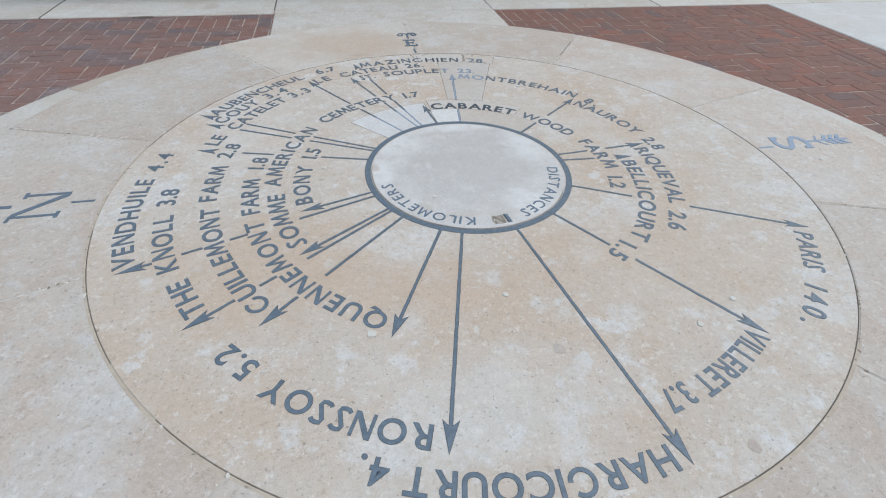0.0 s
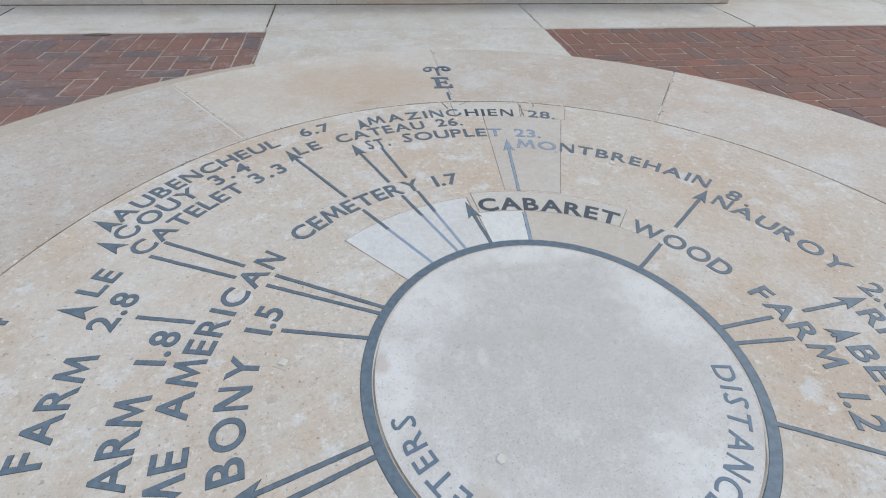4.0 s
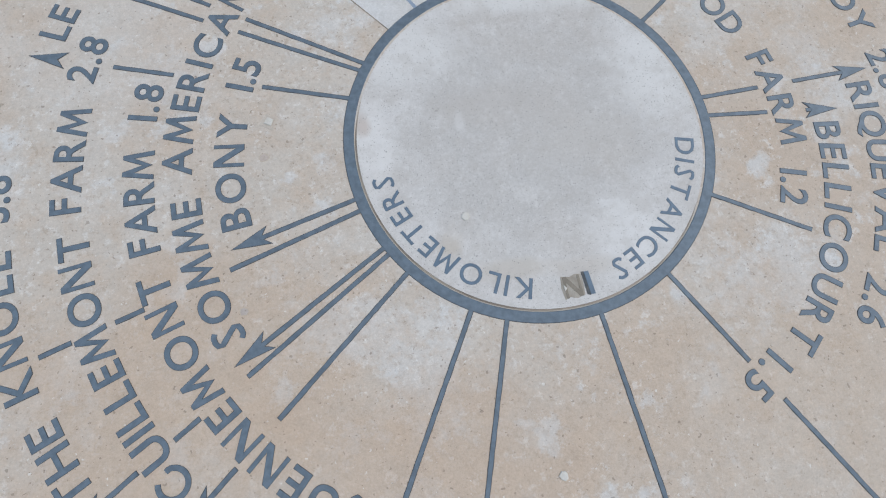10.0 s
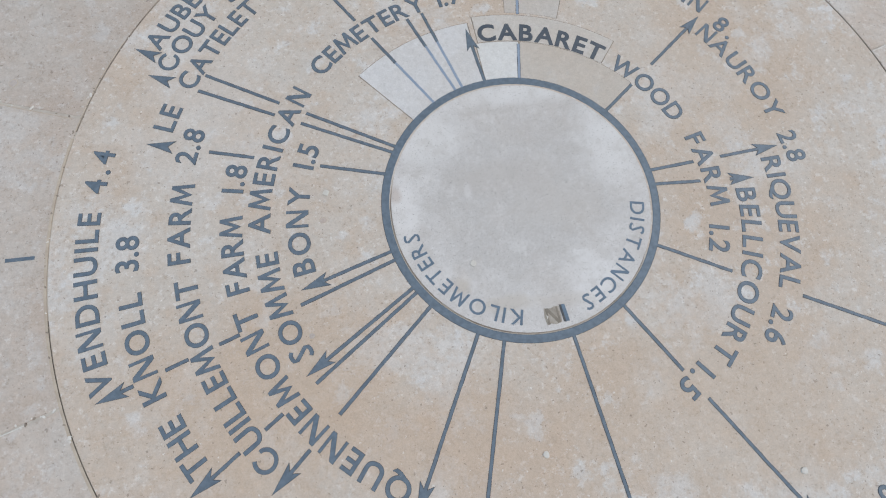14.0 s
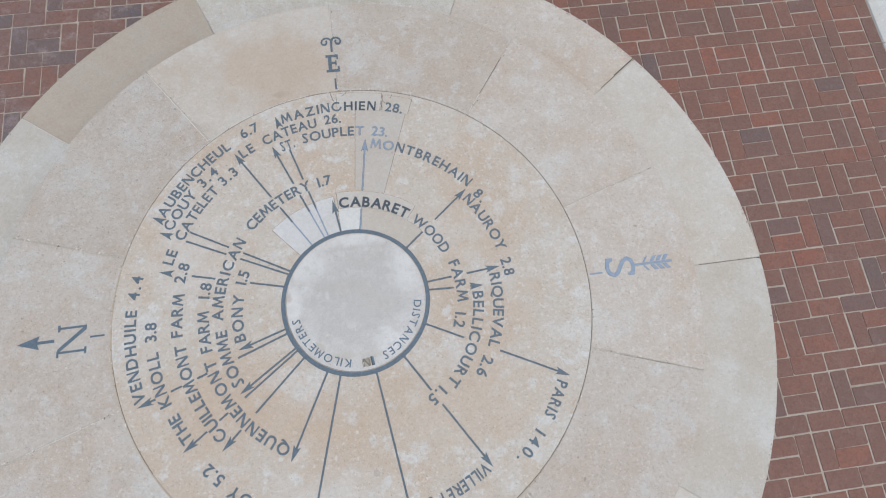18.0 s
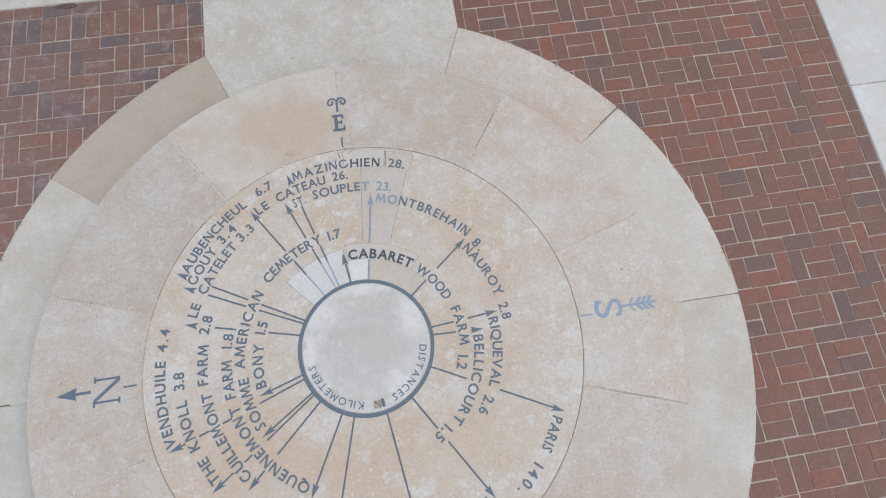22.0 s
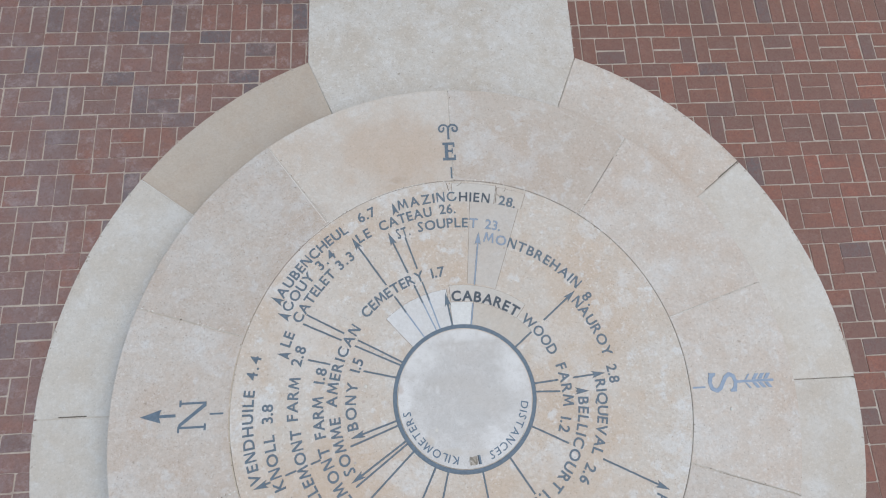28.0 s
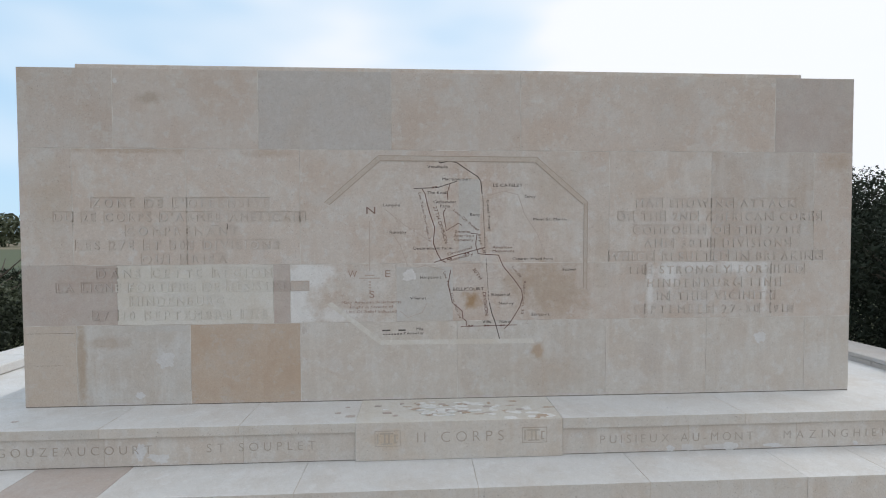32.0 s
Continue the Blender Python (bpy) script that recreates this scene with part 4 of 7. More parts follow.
for name, a0, a1, r0, r1, z, mat, lab in (("joint_mortar", 140, 178, 0.0004, 0.009, 0.0005, MORTAR_WARM, "pale mortar joint"), ("joint_mortar", 178.5, 285, 0.0004, 0.0075, 0.0005, MORTAR_WARM, "pale mortar joint"), ("open_joint", 84, 176, -0.0018, 0.0002, 0.0006, JOINT, "dark open joint or foot shade line"), ("open_joint", 183, 226, -0.0012, 0.0002, 0.0006, JOINT, "dark open joint or foot shade line"), ("open_joint", 236, 262, -0.001, 0.0001, 0.0006, JOINT, "dark open joint or foot shade line"), ("joint_mortar", 286, 444, -0.0004, 0.0016, 0.0005, PATCH_EDGE, "thin brown joint"), ("joint_mortar", 286, 300, 0.0016, 0.0052, 0.0004, MORTAR_WARM, "pale mortar joint"), ("joint_mortar", 318, 352, 0.0016, 0.0048, 0.0004, MORTAR_WHITE, "pale mortar joint")):
    bm = sector(R_MID + r0, R_MID + r1, a0, a1, ZT - 0.004, ZT + z, 0, 0, 1.5)
    bm.transform(mid_m)
    part(name, bm, mat, table, lab)
hub_m = Matrix.Translation((0.008, 0.018, 0))
for name, r0, r1, z0, z1, mat, lab in (("bronze_rim", R_DISC, R_RIM, ZT - 0.02, ZT + 0.0012, INLAY, "blue-grey bronze ring"), ("rim_groove", R_RIM - 0.001, R_RIM + 0.0014, ZT - 0.02, ZT + 0.0006, EDGE_SHADE, "groove outline with its shade in the colour"), ("disc_edge", R_DISC - 0.006, R_DISC - 0.002, ZT - 0.02, ZT - 0.0005, DISC_GAP, "worn mortar gap")):
    bm = sector(r0, r1, 0, 360, z0, z1, 0, 0.001, 3)
    bm.transform(hub_m)
    part(name, bm, mat, table, lab)
disc = bmesh.new()
bmesh.ops.create_circle(disc, cap_ends=True, radius=R_DISC - 0.0055, segments=96)
bmesh.ops.translate(disc, verts=disc.verts, vec=(0.008, 0.018, ZT + 0.0007))
part("centre_disc", disc, CONCRETE, table, "smooth grey centre disc with paler edge")

for az, r0, r1, w, mat, lab in ((324.0, 1.335, 1.955, 0.0045, MORTAR_WHITE, "pale mortar joint"), (0.0, 1.70, 1.955, 0.004, MORTAR_WHITE, "pale mortar joint"), (36.0, 1.50, 1.80, 0.0022, JOINT, "dark open joint or foot shade line"), (108.0, 1.34, 1.955, 0.0022, MORTAR_WARM, "pale mortar joint"), (108.0, 1.50, 1.78, 0.0014, JOINT, "dark open joint or foot shade line"), (72.0, 1.34, 1.66, 0.003, MORTAR_WHITE, "pale mortar joint"), (36.0, 1.36, 1.50, 0.003, MORTAR_WHITE, "pale mortar joint"), (288.0, 1.34, 1.9, 0.0022, MORTAR_WARM, "pale mortar joint"), (144.0, 1.34, 1.6, 0.003, MORTAR_WHITE, "pale mortar joint"), (252.0, 1.40, 1.8, 0.003, MORTAR_WHITE, "pale mortar joint")):
    part("joint_line", bars([(az, r0, r1, w)], ZT - 0.004, ZT + 0.0005), mat, table, lab)

# repairs let into the inscribed stone, each in an uneven dark joint
for a0, a1, r0, r1, mat in ((317.9, 353.8, R_RIM, 0.645, PATCH), (354.6, 368.9, R_RIM, 0.563, PATCH_WHITE), (355.4, 397.0, 0.565, 0.664, PATCH_PALE), (369.2, 408.6, R_RIM, 0.563, PATCH_TAN), (365.0, 379.8, 0.672, 1.196, PATCH_MID), (359.8, 372.2, 1.192, 1.312, PATCH_PALE), (372.5, 380.5, 1.202, 1.306, PATCH_TAN)):
    patch = part("repair_patch", sector(r0 + 0.001, r1, a0, a1, ZT - 0.02, ZT + 0.0005, 0.002, 0.0005), mat, table, "pale mortar repair")
    part("patch_joint", sector(r0 + 0.001, r1 + 0.0011, a0 - 0.10 / r1, a1 + 0.10 / r1, ZT - 0.02, ZT + 0.0003, 0.0, 0.0), PATCH_EDGE, patch, "thin brown joint")

# name, parts of its inscription (text, first and last letter azimuth, radius), arrow azimuth, arrow tip radius, stretches of shaft
CAP = 0.062
PLACES = [
    ([("AUBENCHEUL", 302.6, 326.6, 1.236), ("6.7", 332.6, 336.0, 1.248)], 300.0, 1.272, [(0.405, 0.70), (0.79, 1.035)]),
    ([("GOUY", 300.2, 309.9, 1.16), ("3.4", 314.8, 319.2, 1.16)], 297.0, 1.190, [(0.405, 0.70), (0.785, 1.03)]),
    ([("LE", 290.0, 292.5, 1.077), ("CATELET", 298.5, 314.9, 1.075), ("3.3", 319.2, 323.5, 1.078)], 286.3, 1.103, [(0.405, 0.60), (0.795, 0.925)]),
    ([("LE", 329.3, 331.9, 1.14), ("CATEAU", 337.4, 351.8, 1.14), ("26.", 356.5, 360.3, 1.146)], 327.2, 1.161, [(0.405, 0.715), (0.80, 1.161)]),
    ([("MAZINGHIEN", 345.0, 369.7, 1.224), ("28.", 374.6, 378.4, 1.228)], 342.3, 1.252, [(0.405, 0.715), (0.80, 1.01)]),
    ([("ST.", 340.8, 344.4, 1.053), ("SOUPLET", 348.5, 366.5, 1.055), ("23.", 371.5, 375.4, 1.058)], 337.8, 1.079, [(0.405, 0.715), (0.80, 1.079)]),
    ([("MONTBREHAIN", 12.4, 47.9, 0.973), ("8.", 54.2, 57.0, 0.962)], 8.5, 0.996, [(0.405, 0.545), (0.66, 0.996)]),
    ([("CABARET", 358.8, 393.6, 0.60), ("WOOD", 403.9, 424.1, 0.597), ("FARM", 434.6, 452.9, 0.603), ("1.2", 462.5, 468.1, 0.593)], 352.9, 0.621, [(0.405, 0.621)]),
    ([("NAUROY", 53.5, 74.6, 0.894), ("2.8", 81.1, 85.3, 0.89)], 49.8, 0.925, [(0.405, 0.55), (0.655, 0.925)]),
    ([("RIQUEVAL", 86.3, 113.2, 0.804), ("2.6", 120.1, 125.3, 0.797)], 82.4, 0.839, [(0.405, 0.555), (0.645, 0.839)]),
    ([("BELLICOURT", 93.1, 134.5, 0.692), ("1.5", 140.6, 146.6, 0.675)], 88.8, 0.726, [(0.405, 0.555), (0.65, 0.726)]),
    ([("PARIS", 118.3, 126.4, 1.216), ("140.", 131.4, 139.6, 1.216)], 115.5, 1.243, [(0.405, 0.635), (0.845, 1.243)]),
    ([("VILLERET", 147.8, 161.0, 1.112), ("3.7", 164.3, 167.1, 1.105)], 145.8, 1.128, [(0.405, 0.635), (0.73, 1.124)]),
    ([("HARGICOURT", 172.8, 198.5, 1.216), ("4.", 202.4, 204.3, 1.21)], 170.2, 1.240, [(0.405, 1.236)]),
    ([("RONSSOY", 198.8, 217.9, 1.117), ("5.2", 223.1, 227.0, 1.11)], 195.5, 1.147, [(0.405, 1.147)]),
    ([("QUENNEMONT", 211.5, 253.4, 0.825), ("FARM", 259.7, 272.0, 0.826), ("1.8", 279.5, 283.7, 0.833)], 207.0, 0.863, [(0.405, 0.863)]),
    ([("GUILLEMONT", 231.7, 261.9, 0.957), ("FARM", 267.3, 278.4, 0.969), ("2.8", 285.1, 289.3, 0.984)], 227.6, 0.997, [(0.405, 0.765), (0.875, 0.997)]),
    ([("THE", 237.6, 243.7, 1.092), ("KNOLL", 249.2, 262.2, 1.103), ("3.8", 267.3, 270.7, 1.106)], 235.0, 1.139, [(0.405, 0.755), (0.865, 0.92), (1.0, 1.139)]),
    ([("VENDHUILE", 253.0, 274.5, 1.214), ("4.4", 279.1, 283.4, 1.214)], 250.9, 1.233, [(0.405, 0.685), (0.86, 0.915), (1.0, 1.06), (1.145, 1.233)]),
    ([("SOMME", 242.2, 264.0, 0.735), ("AMERICAN", 272.2, 304.4, 0.75), ("CEMETERY", 314.0, 342.5, 0.761), ("1.7", 348.5, 352.7, 0.757)], 237.8, 0.754, [(0.405, 0.754)]),
    ([("BONY", 260.2, 279.0, 0.643), ("1.5", 287.3, 292.0, 0.648)], 254.9, 0.662, [(0.405, 0.662)]),
]
ZI = ZT + 0.0014
RIM_AZ = dict(VILLERET=144.3, HARGICOURT=168.6, RONSSOY=196.3, QUENNEMONT=206.9, GUILLEMONT=228.2, KNOLL=235.9, SOMME=238.3, VENDHUILE=251.7, BONY=255.5, PARIS=114.4, BELLICOURT=87.6, RIQUEVAL=81.2, NAUROY=49.0, MONTBREHAIN=8.7, CABARET=353.5, SOUPLET=340.0, MAZINGHIEN=343.2, CATEAU=328.8, AUBENCHEUL=302.2, GOUY=299.4, CATELET=289.2)
HUB = Vector((0.008, 0.018))
for words, az, tip, shafts in PLACES:
    place = next(w[0] for w in words if len(w[0]) > 3)
    faded = place in ("MONTBREHAIN",)
    mat = INLAY_FADED if faded else INLAY
    foot = Vector(polar(RIM_AZ[place], 0.41)) + HUB * 0.5
    d0 = Vector(polar(az, tip)) - foot
    d = d0.normalized()
    n = Vector((d.y, -d.x))
    start = foot - d * 0.41
    reach = 0.41 + d0.length

    def inlay(name, quads, parent, label="", mat=mat, drop=0.0):
        b2 = bmesh.new()
        for q in quads:
            hi = [b2.verts.new((*(start + d * v + n * u), ZI - drop)) for u, v in q]
            lo = [b2.verts.new((*(start + d * v + n * u), ZT - 0.004)) for u, v in q]
            b2.faces.new(hi)
            for i in range(len(q)):
                b2.faces.new((lo[i], lo[(i + 1) % len(q)], hi[(i + 1) % len(q)], hi[i]))
        bmesh.ops.recalc_face_normals(b2, faces=b2.faces[:])
        return part(name, b2, mat, parent, label)

    def uneven_bar(half, r0, r1, seed, wave=0.0006):
        """The outline of a shaft with slightly ragged sides."""
        n_ = max(2, int((r1 - r0) / 0.014))
        at_ = [r0 + (r1 - r0) * k / n_ for k in range(n_ + 1)]
        side_ = [[half + wave * noise.noise(Vector((v * 60, seed * 3.7, q))) for v in at_] for q in (0.3, 7.9)]
        return [(-side_[0][k], v) for k, v in enumerate(at_)] + [(side_[1][k], at_[k]) for k in range(n_, -1, -1)]

    arrow = inlay("arrow_head", [[(0, reach), (0.0185, reach - 0.076), (0, reach - 0.058)], [(0, reach), (0, reach - 0.058), (-0.0185, reach - 0.076)]], table, "faded blue-grey arrow head" if faded else "blue-grey bronze arrow head")
    # larger dark shape below draws the recess shade round the arrow head
    inlay("groove", [[(0, reach + 0.004), (0.0206, reach - 0.079), (0, reach - 0.0605)], [(0, reach + 0.004), (0, reach - 0.0605), (-0.0206, reach - 0.079)]], arrow, mat=EDGE_SHADE, drop=0.0006)
    for r0, r1 in shafts:
        r0 = 0.398 if r0 < 0.41 else r0
        r1 = reach - 0.0585 if abs(r1 - tip) < 0.01 else r1
        if place in ("MAZINGHIEN", "SOUPLET", "CATEAU") and r0 < 0.41:
            inlay("shaft", [uneven_bar(0.0040, r0, 0.598, az)], arrow, "faded stretch of shaft", INLAY_FADED, 0.0003)
            r0 = 0.5985
        inlay("groove", [uneven_bar(0.0052, r0 - 0.001, r1 + 0.001, az + 0.5, 0.0011)], arrow, mat=EDGE_SHADE, drop=0.0008)
        inlay("shaft", [uneven_bar(0.0039, r0, r1, az)], arrow, drop=0.0003)
    for text, a0, a1, r in words:
        mats = INLAY_DARK if text == "CABARET" else INLAY
        if text == "MONTBREHAIN":
            mats = [INLAY_FADED if i < 2 else INLAY for i in range(len(text))]
        elif text == "MAZINGHIEN":
            mats = [INLAY_DARK if i > 5 else INLAY for i in range(len(text))]
        elif text == "23.":
            mats = INLAY_FADED
        elif text == "SOUPLET":
            mats = [INLAY_FADED if i > 5 else INLAY for i in range(len(text))]
        arc_word(text, a0, a1, r, CAP, ZT - 0.0006, mats, arrow, weight=0.022 if text == "CABARET" else 0.010)
for text, a0, a1, mat in (("DISTANCES", 100.2, 157.1, INLAY_BLUE), ("N", 175.3, 175.3, INLAY_BROWN), ("KILOMETERS", 192.5, 256.6, INLAY_BLUE)):
    arc_word(text, a0, a1, 0.3435, 0.0447, ZT - 0.0002, mat, table, weight=0.006, hub=HUB, rim=0.004)
# the worn place round the lost N: a hollow with broken sides; beside the I, its shadow drawn as a dark strip
hollow = [(HUB[0] + polar(a, r)[0], HUB[1] + polar(a, r)[1]) for a, r in ((171.3, 0.322), (173.6, 0.319), (175.7, 0.323), (179.0, 0.320), (179.4, 0.345), (178.7, 0.368), (176.9, 0.364), (174.7, 0.369), (172.0, 0.365), (171.5, 0.345))]
part("worn_hollow", prism(hollow[::-1], ZT - 0.003, ZT + 0.0011, 0), HOLLOW, table, "brown worn hollow of a lost letter")
shadow_strip = [(HUB[0] + polar(a, r)[0], HUB[1] + polar(a, r)[1]) for a, r in ((170.0, 0.319), (171.1, 0.318), (171.3, 0.366), (170.2, 0.369))]
part("letter_slot", prism(shadow_strip[::-1], ZT - 0.003, ZT + 0.0013, 0), EDGE_SHADE, table, "dark strip drawn as a letter shadow")
face_i = [(HUB[0] + polar(a, r)[0], HUB[1] + polar(a, r)[1]) for a, r in ((168.2, 0.321), (170.0, 0.319), (170.2, 0.367), (168.6, 0.369))]
part("letter", prism(face_i[::-1], ZT - 0.003, ZT + 0.0018, 0.0006), INLAY_BLUE, table)
fleck = [(HUB[0] + polar(a, r)[0], HUB[1] + polar(a, r)[1]) for a, r in ((178.4, 0.338), (177.5, 0.345), (178.3, 0.351))]
part("stone_chip", prism(fleck[::-1], ZT - 0.003, ZT + 0.003, 0), PEBBLE, table, "small white chip")

# compass marks
for az, ch in ((0, "E"), (90, "S"), (270, "N")):
    bm = bars([(az, 1.345, 1.42, 0.010)], ZT - 0.004, ZI)
    d, n = Vector(polar(az, 1)), Vector(polar(az + 90, 1))
    tint = INLAY_FADED if ch == "S" else INLAY
    mark = part("compass_mark", bm, tint, table, "blue-grey bronze compass mark")
    off_m = Matrix.Translation({"E": (-0.007, 0.012, 0), "S": (-0.022, 0.008, 0), "N": (0, 0, 0)}[ch])
    frame_m = Matrix(((n.x, d.x, 0, 0), (n.y, d.y, 0, 0), (0, 0, 1, 0), (0, 0, 0, 1))) @ off_m

    def flat(name, polys, label=""):
        b2 = bmesh.new()
        for step_i, poly in enumerate(polys):
            hi = [b2.verts.new((u, v, ZI + 0.00012 * step_i)) for u, v in poly]
            lo = [b2.verts.new((u, v, ZT - 0.004)) for u, v in poly]
            b2.faces.new(hi)
            for i in range(len(poly)):
                j = (i + 1) % len(poly)
                b2.faces.new((lo[i], lo[j], hi[j], hi[i]))
        b2.transform(frame_m)
        bmesh.ops.recalc_face_normals(b2, faces=b2.faces[:])
        return part(name, b2, tint, mark, label)

    def rect(u0, u1, v0, v1):
        return [(u0, v0), (u1, v0), (u1, v1), (u0, v1)]

    def stroke(points, w):
        """Quads along a line of points."""
        polys = []
        for (ua, va), (ub, vb) in zip(points, points[1:]):
            t = Vector((ub - ua, vb - va)).normalized() * w / 2
            s = Vector((-t.y, t.x))
            e = t * 0.3
            polys.append([(ua - e.x - s.x, va - e.y - s.y), (ub + e.x - s.x, vb + e.y - s.y), (ub + e.x + s.x, vb + e.y + s.y), (ua - e.x + s.x, va - e.y + s.y)])
        return polys

    if ch == "E":
        flat("letter", [rect(-0.028, -0.006, 1.455, 1.578), rect(-0.042, 0.042, 1.455, 1.473), rect(-0.042, 0.036, 1.561, 1.578), rect(-0.028, 0.022, 1.512, 1.526), rect(0.030, 0.042, 1.455, 1.492), rect(0.025, 0.036, 1.545, 1.578), rect(0.016, 0.024, 1.502, 1.536)])
        curl = []
        for sgn in (-1, 1):
            pts = [(sgn * (0.030 - 0.030 * math.cos(a)), 1.672 + 0.030 * math.sin(a)) for a in np.linspace(0, math.pi, 9)]
            pts += [(sgn * (0.044 + 0.016 * math.cos(a)), 1.672 - 0.018 * math.sin(a)) for a in np.linspace(0.2, math.pi + 0.6, 9)]
            curl += stroke(pts, 0.011)
        flat("scroll_head", [rect(-0.007, 0.007, 1.60, 1.685)] + curl, "double scroll head")
    elif ch == "N":
        flat("letter", [rect(-0.072, -0.060, 1.440, 1.585), rect(0.056, 0.068, 1.440, 1.585), [(-0.072, 1.590), (-0.046, 1.585), (0.070, 1.440), (0.044, 1.440)], rect(-0.084, -0.048, 1.437, 1.448), rect(0.044, 0.080, 1.577, 1.588), rect(-0.092, -0.058, 1.580, 1.590)])
        flat("arrow_head", [rect(-0.008, 0.008, 1.605, 1.70), [(0, 1.797), (-0.036, 1.683), (0, 1.696)], [(0, 1.797), (0, 1.696), (0.036, 1.683)]], "large arrow head")
    else:
        pts = [(0.046, 1.578), (0.030, 1.592), (0.0, 1.598), (-0.032, 1.590), (-0.045, 1.566), (-0.030, 1.542), (0.0, 1.522), (0.032, 1.502), (0.046, 1.478), (0.032, 1.452), (0.0, 1.443), (-0.030, 1.450), (-0.046, 1.466)]
        flat("letter", stroke(pts, 0.022) + [rect(0.040, 0.055, 1.56, 1.598), rect(-0.055, -0.040, 1.443, 1.482)])
        vanes = []
        for k in range(4):
            v, wide_ = (1.655, 0.012) if k == 0 else (1.662 + 0.036 * k, 0.023)
            for sgn in (-1, 1):
                vanes.append([(sgn * 0.009, v), (sgn * 0.041, v + 0.024), (sgn * 0.041, v + 0.024 + wide_), (sgn * 0.009, v + wide_)])
        flat("fletching", [rect(-0.007, 0.007, 1.605, 1.83)] + vanes, "feathered arrow tail")

def chips(name, places, z, material, parent, size, seed, label):
    """Small knocked-off bits along an edge or a joint, each an uneven flat pit."""
    rnd = random.Random(seed)
    verts, faces = [], []
    for x, y in places:
        r, st, turn = size * rnd.uniform(0.35, 1.1), rnd.uniform(1.0, 2.4), rnd.uniform(0, 3.14)
        i = len(verts)
        for k in range(6):
            a, q = 1.0472 * k, r * rnd.uniform(0.6, 1.2)
            u, v = q * st * math.cos(a), q * math.sin(a)
            verts.append((x + u * math.cos(turn) - v * math.sin(turn), y + u * math.sin(turn) + v * math.cos(turn), z + 0.00002 * (i % 7)))
        low = len(verts)
        verts.extend([(vx, vy, vz - 0.003) for vx, vy, vz in verts[i:i + 6]])
        faces.append(tuple(range(i, i + 6)))
        faces.extend([(i + (k + 1) % 6, i + k, low + k, low + (k + 1) % 6) for k in range(6)])
    me = bpy.data.meshes.new(name)
    me.from_pydata(verts, [], faces)
    me.materials.append(material)
    ob = tagged(new(name, me), label, kind="stuff")
    ob.parent = parent


rng = random.Random(77)
outer = [polar(rng.uniform(PATH_A + 1, 359 - PATH_A), 2.494 - abs(rng.gauss(0, 0.004))) for _ in range(150)]
chips("edge_chips", outer, 0.0042, HOLLOW, ring, 0.006, 1, "small brown chips along the kerb's edge")
inner = [polar(rng.uniform(0, 360), R_MID + rng.gauss(0.002, 0.004)) for _ in range(90)]
chips("edge_chips", [(x + 0.010, y + 0.006) for x, y in inner], ZT + 0.0007, PATCH_EDGE, table, 0.0035, 2, "small brown chips along the joint")
inner = [polar(rng.uniform(0, 360), R_MID + rng.gauss(0.003, 0.006)) for _ in range(70)]
chips("mortar_crumbs", [(x + 0.010, y + 0.006) for x, y in inner], ZT + 0.0009, MORTAR_WHITE, table, 0.004, 3, "white mortar crumbs along the joint")
joints = [polar(36 * rng.randrange(10) + rng.gauss(0, 0.12), rng.uniform(R_MID, R_TABLE)) for _ in range(110)]
chips("mortar_crumbs", [(x + 0.010, y + 0.006) for x, y in joints], ZT + 0.0007, MORTAR_WHITE, table, 0.004, 4, "white mortar crumbs along the joints")
joints = [polar(36 * rng.randrange(10) + rng.gauss(0, 0.15), rng.uniform(R_MID, R_TABLE)) for _ in range(60)]
chips("edge_chips", [(x + 0.010, y + 0.006) for x, y in joints], ZT + 0.0009, PATCH_EDGE, table, 0.0035, 5, "small brown chips along the joints")
apron_pits = [(-3.54, 3.32), (-3.53, 3.325)] + [(rng.uniform(-4, 4), rng.uniform(APRON_Y + 0.02, 3.6)) for _ in range(60)] + [(rng.choice((-2.72, -0.965, 0.95, 2.645)) + rng.gauss(0, 0.006), rng.uniform(APRON_Y, 3.55)) for _ in range(60)]
chips("edge_chips", apron_pits, 0.0026, HOLLOW, apron, 0.006, 6, "small brown pits in the slabs")
path_pits = [(rng.uniform(-0.9, 0.9), rng.uniform(2.2, 2.88)) for _ in range(22)] + [(rng.uniform(-0.95, 0.95), 2.908 + rng.gauss(0, 0.004)) for _ in range(30)] + [(sx * 0.953, rng.uniform(2.33, 2.9)) for sx in (-1, 1) for _ in range(12)]
chips("edge_chips", path_pits, 0.0034, HOLLOW, apron, 0.0055, 7, "small brown pits along the path slab")

